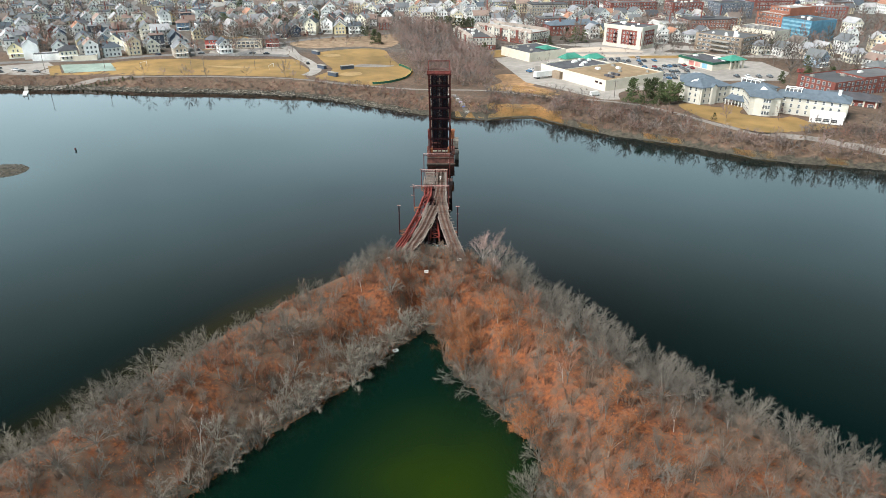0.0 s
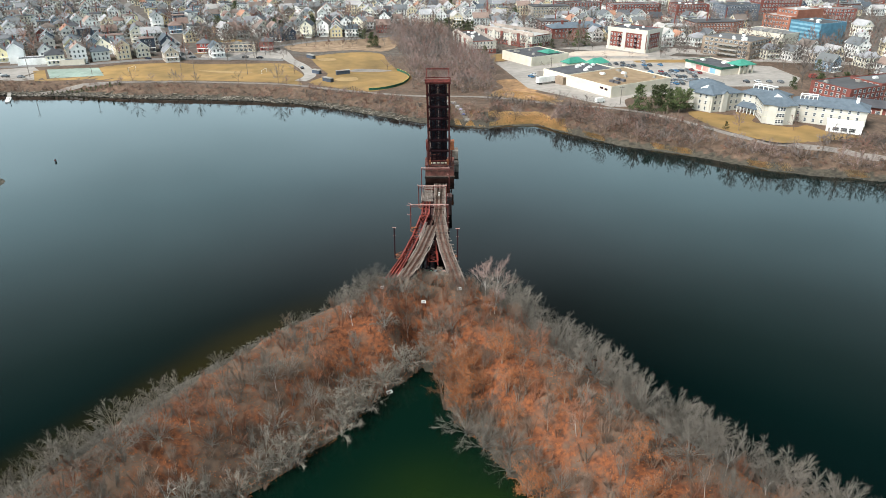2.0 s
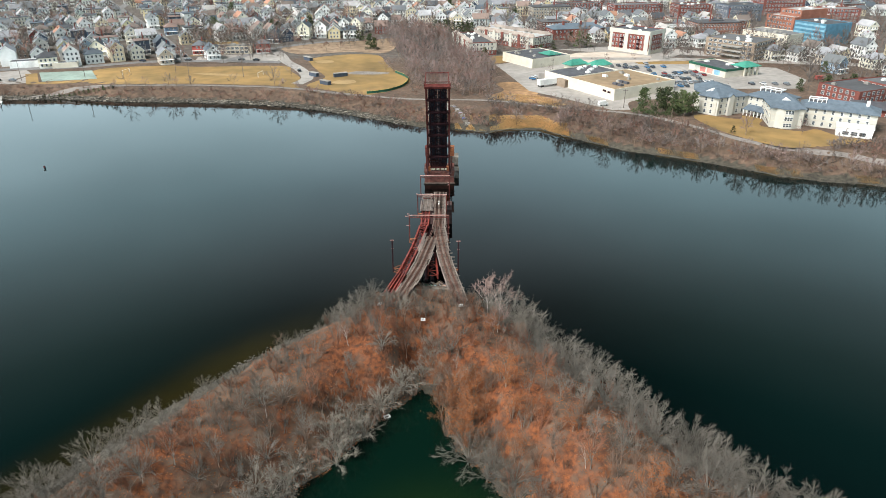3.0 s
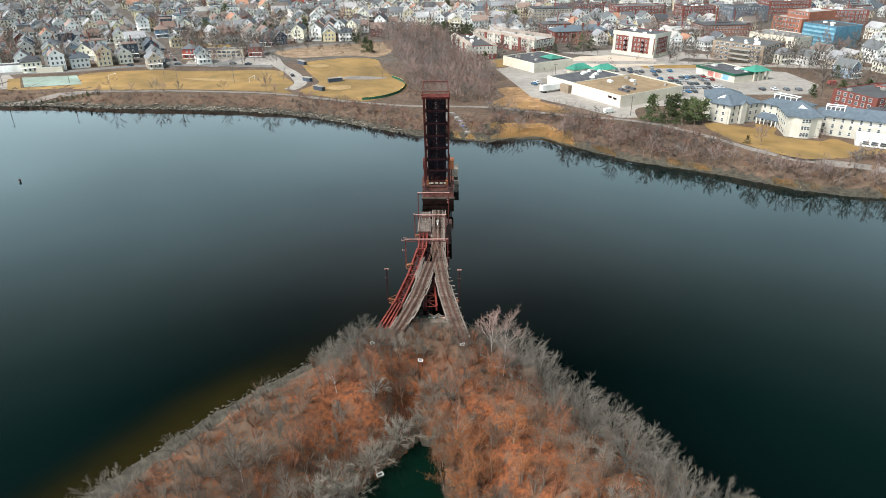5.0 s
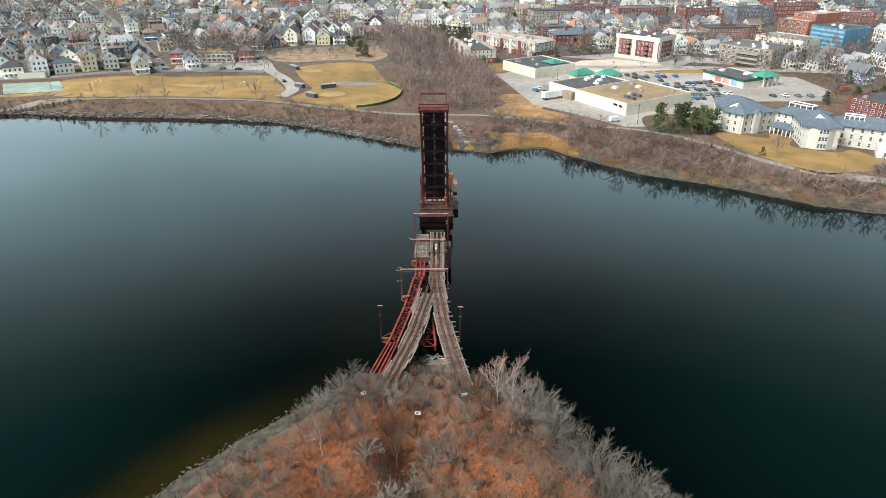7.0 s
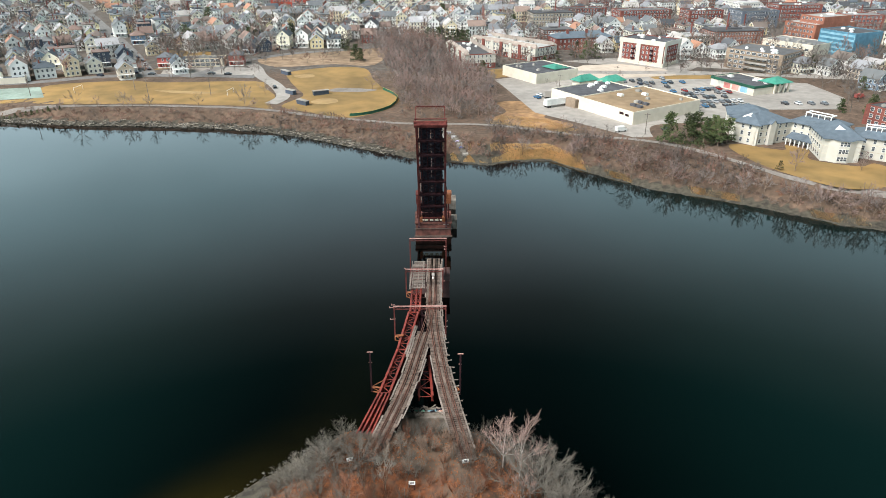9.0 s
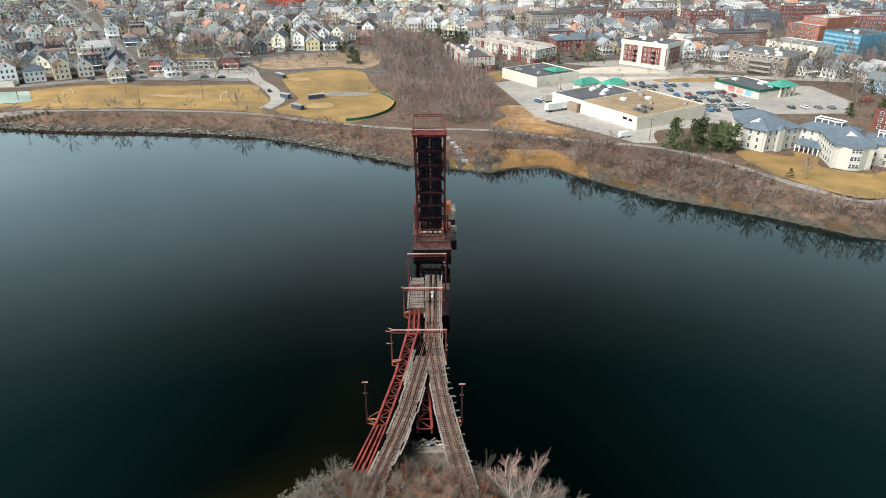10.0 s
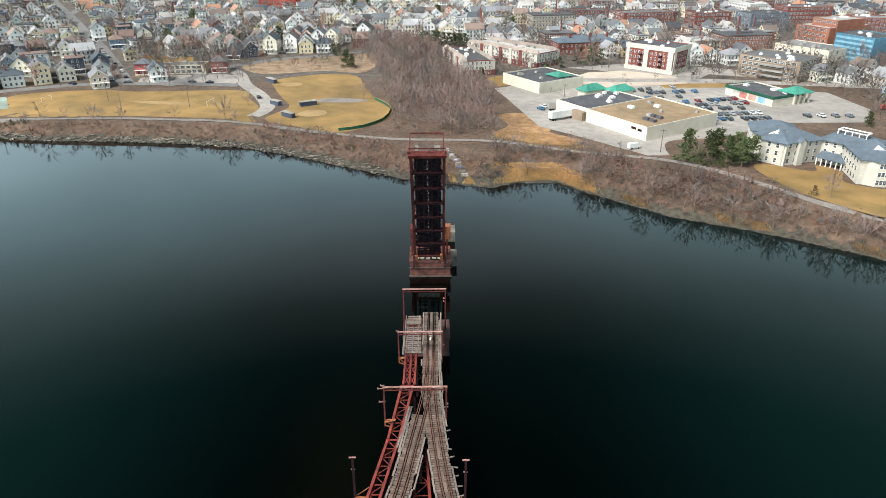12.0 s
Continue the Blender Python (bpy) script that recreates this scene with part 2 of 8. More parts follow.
def sheet(name, gx, gy, z, material):
    nx, ny = len(gx), len(gy)
    xx, yy = np.meshgrid(gx, gy)
    zz = z(xx, yy) if callable(z) else np.full(xx.shape, z)
    vs = np.stack([xx.ravel(), yy.ravel(), zz.ravel()], 1)
    i = (np.arange(ny - 1)[:, None] * nx + np.arange(nx - 1)[None]).ravel()
    fs = np.stack([i, i + 1, i + nx + 1, i + nx], 1)
    me = bpy.data.meshes.new(name)
    me.from_pydata(vs.tolist(), [], fs.tolist())
    me.materials.append(material)
    me.polygons.foreach_set("use_smooth", [True] * len(me.polygons))
    return new(name, me), xx.ravel(), yy.ravel()


def zones(ob, values):
    """A colour attribute with the share of each ground cover."""
    at = ob.data.color_attributes.new("cover", "FLOAT_COLOR", "POINT")
    at.data.foreach_set("color", np.asarray(values, np.float32).ravel())


def cover_material(name, base, covers, bump):
    """Ground of several covers, blended by the cover attribute and broken up by noise."""
    m = mat(name, *base, 0.6, 0.95, 0, bump, 0.3)
    n, l = m.node_tree.nodes, m.node_tree.links
    b = n["Principled BSDF"]
    g = n.new("ShaderNodeNewGeometry")
    at = n.new("ShaderNodeAttribute")
    at.attribute_name = "cover"
    sep = n.new("ShaderNodeSeparateColor")
    l.new(at.outputs["Color"], sep.inputs["Color"])
    edge = n.new("ShaderNodeTexNoise")
    edge.inputs["Scale"].default_value, edge.inputs["Detail"].default_value = 0.35, 7
    l.new(g.outputs["Position"], edge.inputs["Vector"])
    for ch, (c1, c2, sc) in covers.items():
        no = n.new("ShaderNodeTexNoise")
        no.inputs["Scale"].default_value, no.inputs["Detail"].default_value = sc, 8
        l.new(g.outputs["Position"], no.inputs["Vector"])
        rr = n.new("ShaderNodeMapRange")
        rr.inputs["From Min"].default_value, rr.inputs["From Max"].default_value = 0.33, 0.67
        l.new(no.outputs["Fac"], rr.inputs["Value"])
        cm = n.new("ShaderNodeMix")
        cm.data_type = "RGBA"
        cm.inputs["A"].default_value, cm.inputs["B"].default_value = (*c1, 1), (*c2, 1)
        l.new(rr.outputs["Result"], cm.inputs["Factor"])
        ad = n.new("ShaderNodeMath")
        ad.operation = "MULTIPLY_ADD"
        l.new(edge.outputs["Fac"], ad.inputs[0])
        ad.inputs[1].default_value = 1.2
        l.new(sep.outputs[ch], ad.inputs[2])
        fr = n.new("ShaderNodeMapRange")
        fr.inputs["From Min"].default_value, fr.inputs["From Max"].default_value = 0.95, 1.25
        l.new(ad.outputs[0], fr.inputs["Value"])
        old = b.inputs["Base Color"].links[0].from_socket
        mx = n.new("ShaderNodeMix")
        mx.data_type = "RGBA"
        l.new(fr.outputs["Result"], mx.inputs["Factor"])
        l.new(old, mx.inputs["A"])
        l.new(cm.outputs["Result"], mx.inputs["B"])
        l.new(mx.outputs["Result"], b.inputs["Base Color"])
    return m


GROUND = cover_material("bare_scrub_soil", ((0.062, 0.042, 0.031), (0.135, 0.09, 0.062)), {
    "Red": ((0.055, 0.048, 0.042), (0.125, 0.112, 0.1), 0.25),
    "Green": ((0.058, 0.025, 0.014), (0.205, 0.065, 0.022), 1.3),
    "Blue": ((0.025, 0.022, 0.017), (0.085, 0.075, 0.056), 0.7)}, 0.08)
gx = steps((-2600, -700, 240), (-700, -265, 40), (-265, 220, 2.2), (220, 700, 40), (700, 2600, 240))
gy = steps((-900, -340, 60), (-340, -200, 5), (-200, -78, 2.0), (-78, -20, 10), (-20, 150, 2.2), (150, 700, 25), (700, 4200, 350))
GX, GY = gx.tolist(), gy.tolist()
GZ = ground(*np.meshgrid(gx, gy)).tolist()


def ground_at(x, y):
    """Height of the built sheet at one place."""
    i = min(max(bisect_right(GX, x) - 1, 0), len(GX) - 2)
    j = min(max(bisect_right(GY, y) - 1, 0), len(GY) - 2)
    u, v = (x - GX[i]) / (GX[i + 1] - GX[i]), (y - GY[j]) / (GY[j + 1] - GY[j])
    a, c = GZ[j], GZ[j + 1]
    return (a[i] * (1 - u) + a[i + 1] * u) * (1 - v) + (c[i] * (1 - u) + c[i + 1] * u) * v


def bisect_right(seq, x):
    lo, hi = 0, len(seq)
    while lo < hi:
        mid = (lo + hi) // 2
        if x < seq[mid]:
            hi = mid
        else:
            lo = mid + 1
    return lo


def within(x, y, poly):
    res = False
    x1, y1 = poly[-1]
    for x2, y2 in poly:
        if (y1 > y) != (y2 > y) and x < (x2 - x1) * (y - y1) / (y2 - y1) + x1:
            res = not res
        x1, y1 = x2, y2
    return res


ground_ob, px, py = sheet("ground", gx, gy, ground, GROUND)
tagged(ground_ob, "brown scrubby ground with leaf litter, muddy banks and town soil", "ground", kind="structure")
zh = ground(px, py)
on_island = inside(px, py, ISLAND)
town = smooth(py, 190, 230) * 0.62
drifts = 0.5 + 0.5 * np.sin(px * 0.19 + 1.7 * np.sin(py * 0.11)) * np.cos(py * 0.15 + 1.1 * np.sin(px * 0.13))
heart = np.exp(-((px - 2) / 22) ** 2 - ((py + 116) / 16) ** 2)
litter = np.where(on_island, (0.26 + 0.04 * smooth(px, -14, 0) + 0.36 * drifts + 0.24 * heart) * (0.45 + 0.55 * np.maximum(heart, smooth(edge_dist(px, py, OUTER_RIGHT, False), 10, 26))) * smooth(edge_dist(px, py, OUTER_LEFT, False), 7, 16) * smooth(zh, 0.8, 2.5), 0)
far_d = py - np.interp(px, FAR_X, FAR_Y)
litter = np.where((far_d > 8) & (far_d < 60) & (abs(px - 40) < 130), 0.27, litter)
mud = np.where((zh < 1.3) | (np.hypot(px - 22, (py - 74) * 0.8) < 5.5), 1.0, 0.0)
zones(ground_ob, np.stack([town, litter, mud, np.ones_like(mud)], 1))


def water_material(name, deep, cover_tint=None, rough=0.05):
    m = bpy.data.materials.new(name)
    m.use_nodes = True
    n, l = m.node_tree.nodes, m.node_tree.links
    b = n["Principled BSDF"]
    b.inputs["Roughness"].default_value, b.inputs["IOR"].default_value = rough, 1.33
    b.inputs["Base Color"].default_value = (*deep, 1)
    g = n.new("ShaderNodeNewGeometry")
    if cover_tint:
        at = n.new("ShaderNodeAttribute")
        at.attribute_name = "cover"
        sep = n.new("ShaderNodeSeparateColor")
        l.new(at.outputs["Color"], sep.inputs["Color"])
        no = n.new("ShaderNodeTexNoise")
        no.inputs["Scale"].default_value, no.inputs["Detail"].default_value = 0.08, 5
        l.new(g.outputs["Position"], no.inputs["Vector"])
        mu = n.new("ShaderNodeMath")
        mu.operation = "MULTIPLY"
        l.new(sep.outputs["Red"], mu.inputs[0])
        mr = n.new("ShaderNodeMapRange")
        mr.inputs["From Min"].default_value, mr.inputs["From Max"].default_value = 0.2, 0.6
        mr.inputs["To Min"].default_value = 0.6
        l.new(no.outputs["Fac"], mr.inputs["Value"])
        l.new(mr.outputs["Result"], mu.inputs[1])
        mx = n.new("ShaderNodeMix")
        mx.data_type = "RGBA"
        mx.inputs["A"].default_value, mx.inputs["B"].default_value = (*deep, 1), (*cover_tint, 1)
        l.new(mu.outputs[0], mx.inputs["Factor"])
        side_tint = n.new("ShaderNodeMix")
        side_tint.data_type = "RGBA"
        side_tint.inputs["B"].default_value = (0.0013, 0.0072, 0.0067, 1)
        l.new(sep.outputs["Blue"], side_tint.inputs["Factor"])
        l.new(mx.outputs["Result"], side_tint.inputs["A"])
        l.new(side_tint.outputs["Result"], b.inputs["Base Color"])
    rip = n.new("ShaderNodeTexNoise")
    rip.inputs["Scale"].default_value, rip.inputs["Detail"].default_value = 1.6, 3
    l.new(g.outputs["Position"], rip.inputs["Vector"])
    bp = n.new("ShaderNodeBump")
    bp.inputs["Strength"].default_value, bp.inputs["Distance"].default_value = 0.12, 0.02
    l.new(rip.outputs["Fac"], bp.inputs["Height"])
    l.new(bp.outputs["Normal"], b.inputs["Normal"])
    return m


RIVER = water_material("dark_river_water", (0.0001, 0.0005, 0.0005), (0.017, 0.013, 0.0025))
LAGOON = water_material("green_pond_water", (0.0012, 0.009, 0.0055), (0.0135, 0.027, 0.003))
wx = steps((-2600, -120, 310), (-120, 60, 4), (60, 140, 10), (140, 2600, 307.5))
wy = steps((-900, -360, 90), (-360, -80, 4), (-80, 120, 50), (120, 420, 100))
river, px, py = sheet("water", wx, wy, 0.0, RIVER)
tagged(river, "still dark river water with olive shallows along the beach", "water", kind="structure")
sh = (1 - smooth(edge_dist(px, py, OUTER_LEFT, False), 0, 15)) * (1 - 0.8 * smooth(py, -108, -86))
# river colour is darkest along the bridge line, greener teal to both sides
side_share = smooth(np.abs(px + 2), 20, 90) * smooth(py, -260, -90) * (1 - sh) * (1 - smooth(py, 60, 125))
zones(river, np.stack([sh, sh, side_share, np.ones_like(sh)], 1))
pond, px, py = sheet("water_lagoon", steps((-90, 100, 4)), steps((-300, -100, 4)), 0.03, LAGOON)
keep = inside(px, py, [(-130, -300), (-66, -195), (-44, -165), (-28, -142), (-9, -117), (-1.5, -110), (6, -125), (26, -158), (44, -190), (110, -300)])
bm = bmesh.new()
bm.from_mesh(pond.data)
bm.verts.ensure_lookup_table()
bmesh.ops.delete(bm, geom=[bm.verts[k] for k in np.nonzero(~keep)[0]], context="VERTS")
bm.to_mesh(pond.data)
bm.free()
co = np.zeros(len(pond.data.vertices) * 3, np.float32)
pond.data.vertices.foreach_get("co", co)
co = co.reshape(-1, 3)
# pond tint shifts from dark green to yellow-green round y = -172
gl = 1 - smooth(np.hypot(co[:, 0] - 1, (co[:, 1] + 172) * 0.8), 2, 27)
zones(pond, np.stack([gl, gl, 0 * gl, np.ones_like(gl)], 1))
tagged(pond, "algae-green sheltered pond water between two wooded arms", "water", kind="structure")


# ---- the bridge ----
DECK = 10.3


def curve(points, step):
    """Points at even steps along a smooth line through a few stations."""
    ys = [p[1] for p in points]
    y = np.arange(ys[0], ys[-1], -step)
    xs = np.interp(-y, [-q for q in ys], [p[0] for p in points])
    k = max(1, int(5 / step))
    pad = np.concatenate([np.full(k, xs[0]) - (np.arange(k, 0, -1)) * (xs[1] - xs[0]), xs, np.full(k, xs[-1]) + np.arange(1, k + 1) * (xs[-1] - xs[-2])])
    ker = np.ones(2 * k + 1) / (2 * k + 1)
    xs = np.convolve(pad, ker, "valid")
    return [Vector((a, b, 0)) for a, b in zip(xs, y)]


def side_of(line, k):
    a, b = line[max(k - 1, 0)], line[min(k + 1, len(line) - 1)]
    d = (b - a).normalized()
    return Vector((-d.y, d.x, 0))


RIGHT_LEG = curve([(0.25, -34.8), (-0.05, -50), (-0.1, -60), (0.3, -68), (1.05, -75.5), (2.1, -85), (4.3, -98), (5.4, -104)], 0.5)
LEFT_LEG = curve([(0.25, -34.8), (-0.05, -50), (-0.5, -60), (-1.6, -67), (-2.7, -73.5), (-4.6, -85), (-8.1, -98), (-9.8, -104)], 0.5)
tie_mesh = Mesh()
tie_mesh.box(-1.45, 1.45, -0.2, 0.2, -0.22, 0)
TIE_ME = tie_mesh.data("tie", TIE)


def rails(line, name, parent, offsets, start=0):
    for off in offsets:
        m = Mesh()
        for k in range(start, len(line) - 2, 2):
            a = line[k] + side_of(line, k) * off
            b = line[k + 2] + side_of(line, k + 2) * off
            a.z = b.z = DECK + 0.09
            m.beam(a, b, 0.11, 0.18)
        part(name, m, RAIL, parent)


def planks(line, name, parent, off, width, k0, k1, rng, gap=0.15, material=PLANK, z=0.02):
    """Rough walkway boards laid along a track, some missing."""
    k = k0
    while k < k1:
        n = rng.choice((4, 6, 8))
        if rng.random() > gap:
            e = min(k + n, len(line) - 1)
            m = Mesh()
            o = off + rng.uniform(-0.08, 0.08)
            a = line[k] + side_of(line, k) * o
            b = line[e] + side_of(line, e) * (o + rng.uniform(-0.05, 0.05))
            a.z = b.z = DECK + z + rng.uniform(0, 0.04)
            m.beam(a, b, width, 0.06)
            part(name, m, material, parent)
        k += n


def track_deck(name, label, line, k0, seed):
    rng = random.Random(seed)
    t = thing(name, label, "bridge deck", pose(0, 0, 0))
    for k in range(k0, len(line), 1):
        s = side_of(line, k)
        p = line[k]
        ob = new("tie", TIE_ME)
        ob.parent = t
        ob.matrix_local = pose(p.x + s.x * rng.uniform(-0.12, 0.12), p.y, DECK + rng.uniform(-0.02, 0.0), 0, 0, math.degrees(math.atan2(s.y, s.x)) + rng.uniform(-1.5, 1.5))
    rails(line, "rail", t, (-0.75, 0.75), 0)
    rails(line, "guard_rail", t, (-0.42, 0.42), 0)
    for off in (-1.0, 1.0):
        m = Mesh()
        for k in range(k0, len(line) - 6, 6):
            a, b = line[k] + side_of(line, k) * off, line[k + 6] + side_of(line, k + 6) * off
            a.z = b.z = DECK - 0.23
            m.girder(a, b, 0.4, 1.5)
        part("girder", m, RUST, t, "dark rusted girder under the ties")
    return t, rng


right_deck, rng = track_deck("track_deck", "weathered grey timber railway deck with rusty rails, single curving track", RIGHT_LEG, 0, 3)
E_ = len(RIGHT_LEG)
planks(RIGHT_LEG, "walkway_plank", right_deck, 1.62, 0.3, 0, E_ - 8, rng, 0.1)
planks(RIGHT_LEG, "walkway_plank", right_deck, 1.95, 0.28, 0, 70, rng, 0.2)
planks(RIGHT_LEG, "center_plank", right_deck, 0.0, 0.5, 0, E_ - 4, rng, 0.3, TIE, 0.0)
planks(RIGHT_LEG, "walkway_plank", right_deck, -1.62, 0.3, 82, E_ - 8, rng, 0.15)
planks(RIGHT_LEG, "walkway_plank", right_deck, -1.6, 0.26, 0, 60, rng, 0.35)
for k in range(62, E_ - 14, 4):
    m = Mesh()
    s = side_of(RIGHT_LEG, k)
    a = RIGHT_LEG[k] + s * 1.4
    b = a + s * rng.uniform(0.5, 1.5) + Vector((0, rng.uniform(-0.3, 0.3), 0))
    a.z, b.z = DECK - 0.1, DECK - 0.12
    m.beam(a, b, 0.16, 0.16)
    part("outrigger_stub", m, PLANK, right_deck)
left_deck, rng = track_deck("track_deck", "weathered grey timber railway deck branching off in a wye", LEFT_LEG, 66, 4)
planks(LEFT_LEG, "walkway_plank", left_deck, 1.62, 0.3, 76, E_ - 6, rng, 0.12)
planks(LEFT_LEG, "walkway_plank", left_deck, -1.62, 0.32, 62, E_ - 6, rng, 0.12)
planks(LEFT_LEG, "walkway_plank", left_deck, -1.95, 0.3, 62, 80, rng, 0.05)
planks(LEFT_LEG, "walkway_plank", left_deck, -2.25, 0.3, 62, 80, rng, 0.1)
planks(LEFT_LEG, "walkway_plank", left_deck, 1.92, 0.25, 84, E_ - 6, rng, 0.3)
planks(LEFT_LEG, "center_plank", left_deck, 0.0, 0.5, 66, E_ - 4, rng, 0.3, TIE, 0.0)


def bracing(m, a0, a1, b0, b1, n, w=0.14, cross=False):
    """Zigzag bars between two edges, with struts."""
    a0, a1, b0, b1 = map(Vector, (a0, a1, b0, b1))
    for k in range(n):
        t0, t1 = k / n, (k + 1) / n
        p0, p1, q0, q1 = a0.lerp(a1, t0), a0.lerp(a1, t1), b0.lerp(b1, t0), b0.lerp(b1, t1)
        m.beam(p0, q0, w, 0.12)
        if k % 2 or cross:
            m.beam(q0, p1, w, 0.1)
        if k % 2 == 0 or cross:
            m.beam(p0, q1, w, 0.1)
    m.beam(a1, b1, w, 0.12)


def stripped_span(label, lines, z, depth, flange, n, cross):
    """A girder span with its ties gone: girders and the lateral bars between them."""
    t = thing("girder_span", label, "bridge girder", group="stripped girder spans")
    for a, b in lines:
        m = Mesh()
        m.girder((*a, z), (*b, z), flange, depth)
        d = Vector((b[0] - a[0], b[1] - a[1], 0))
        for k in range(1, int(d.length / 1.6)):
            p = Vector((*a, z - depth / 2)) + d * (k * 1.6 / d.length)
            m.box(p.x - flange * 0.42, p.x + flange * 0.42, p.y - 0.04, p.y + 0.04, p.z - depth / 2 + 0.1, p.z + depth / 2 - 0.1)
        part("girder", m, ORANGE, t)
    if n:
        for (a, b), (c, d) in zip(lines, lines[1:]):
            m = Mesh()
            bracing(m, (*a, z - 0.25), (*b, z - 0.25), (*c, z - 0.25), (*d, z - 0.25), n, 0.13, cross)
            for k in range(0, len(m.v), 8):
                bar = Mesh()
                bar.add(m.v[k:k + 8], [(3, 2, 1, 0), (4, 5, 6, 7), (0, 1, 5, 4), (1, 2, 6, 5), (2, 3, 7, 6), (3, 0, 4, 7)])
                part("brace", bar, ORANGE, t)
    return t


stripped_span("orange-red steel girder span with X bracing and no ties", [((-4.55, -36.5), (-5.0, -58.5)), ((-3.55, -36.5), (-3.9, -58.5)), ((-2.55, -36.5), (-2.95, -58.5))], 9.7, 1.5, 0.35, 7, True)
stripped_span("orange-red stripped girder span with zigzag bracing", [((-5.25, -58.7), (-7.0, -72.6)), ((-3.2, -58.7), (-5.2, -72.6))], 9.7, 1.7, 0.42, 7, False)
stripped_span("orange-red stripped girder span with zigzag bracing", [((-7.05, -72.8), (-9.6, -86.2)), ((-5.25, -72.8), (-7.75, -86.2))], 9.7, 1.7, 0.42, 7, False)
stripped_span("orange-red row of bare stringers running onto the bank", [((-9.75, -86.4), (-14.3, -103.4)), ((-9.1, -86.4), (-13.4, -103.0)), ((-8.35, -86.4), (-12.2, -102.2)), ((-7.75, -86.4), (-11.3, -101.8))], 9.6, 1.0, 0.3, 0, False)
stripped_span("orange-red girder pair between the two diverging decks", [((-2.5, -73.5), (-2.6, -86.0)), ((-0.9, -73.5), (-0.1, -86.0))], 8.6, 1.3, 0.4, 5, False)

platform = thing("timber_platform", "collapsing grey timber platform over the stripped track", "platform")
rng = random.Random(8)
for k in range(19):
    y = -36.2 - k * 0.72
    if rng.random() < 0.12 or 4 < k < 6:
        continue
    m = Mesh()
    x0, x1 = -4.9 + rng.uniform(-0.25, 0.25), -1.75 + rng.uniform(-0.2, 0.05)
    m.beam((x0, y, DECK - 0.1), (x1, y + rng.uniform(-0.15, 0.15), DECK - 0.1), 0.32 + rng.uniform(0, 0.2), 0.14)
    part("plank", m, PLANK, platform)
for x, y0, y1 in ((-5.05, -36, -50), (-4.6, -40, -49.6), (-3.4, -40.5, -49), (-2.3, -36, -49.6), (-5.25, -42, -50)):
    m = Mesh()
    m.beam((x, y0, DECK + 0.02), (x - 0.15, y1, DECK + 0.02), 0.18, 0.14)
    part("edge_beam", m, PLANK, platform)
switch = thing("switch_box", "pale painted metal box on the bridge deck", "switch box", pose(0.0, -43.5, DECK))
m = Mesh()
m.box(-0.35, 0.35, -0.3, 0.3, 0, 0.4)
m.box(-0.28, 0.28, -0.24, 0.24, 0.4, 0.46)
part("body", m, CONCRETE, switch)
part("lamp", (lambda q: (q.tube((0, -1.6, 0), (0, -1.6, 0.5), 0.2, 0.16, 8, cap=True), q)[1])(Mesh()), WHITE, switch)


def portal(x0, x1, y, zt, zb, arms_l, arms_r, lattice, bracket):
    t = thing("catenary_portal", "rusty red steel catenary portal astride the tracks", "catenary portal", group="catenary portals")
    for x in (x0, x1):
        m = Mesh()
        m.beam((x, y, zb), (x, y, zt), 0.26, 0.2)
        for k in range(int((zt - zb) / 0.8)):
            m.box(x - 0.15, x + 0.15, y - 0.13, y + 0.13, zb + 0.4 + k * 0.8, zb + 0.46 + k * 0.8)
        part("post", m, RUST_RED, t)
    m = Mesh()
    m.beam((x0 - 0.15, y, zt), (x1 + 0.15, y, zt), 0.34, 0.14)
    part("top_beam", m, PALE_STEEL, t, "red steel top beam with its sky sheen painted pale pink")
    m = Mesh()
    m.beam((x0, y, zt - 0.65), (x1, y, zt - 0.65), 0.2, 0.1)
    n = max(4, int((x1 - x0) / 0.8))
    for k in range(n):
        a, b = x0 + (x1 - x0) * k / n, x0 + (x1 - x0) * (k + 1) / n
        m.beam((a, y, zt - (0.6 if k % 2 else 0.1)), (b, y, zt - (0.1 if k % 2 else 0.6)), 0.08, 0.06)
    part("lattice", m, RUST_RED, t)
    for x, dz, ln in arms_l + arms_r:
        m = Mesh()
        m.beam((x - ln, y, zt + dz - 0.12), (x + 0.3 * abs(ln), y, zt + dz), 0.1, 0.1)
        m.tube((x - ln * 0.9, y, zt + dz - 0.12), (x - ln * 0.9, y, zt + dz + 0.18), 0.09, 0.06, 6, cap=True)
        part("insulator_arm", m, PALE_STEEL, t)
    if bracket:
        for x, s in ((x0, 1), (x1, -1)):
            m = Mesh()
            e = x + s * bracket
            m.beam((x, y, zb + 0.25), (e, y, zb + 0.25), 0.3, 0.12)
            m.beam((x, y, zb - 0.9), (e, y, zb - 1.6), 0.16, 0.16)
            m.beam((x, y, zb + 0.2), (e, y, zb - 1.5), 0.14, 0.14)
            m.beam((x, y, zb), (x, y, zb - 1.0), 0.2, 0.2)
            m.beam((x, y - 0.6, zb + 0.25), (e, y - 0.1, zb + 0.25), 0.2, 0.1)
            part("bracket", m, RUST_ORANGE, t, "flaking orange bracket")
    return t


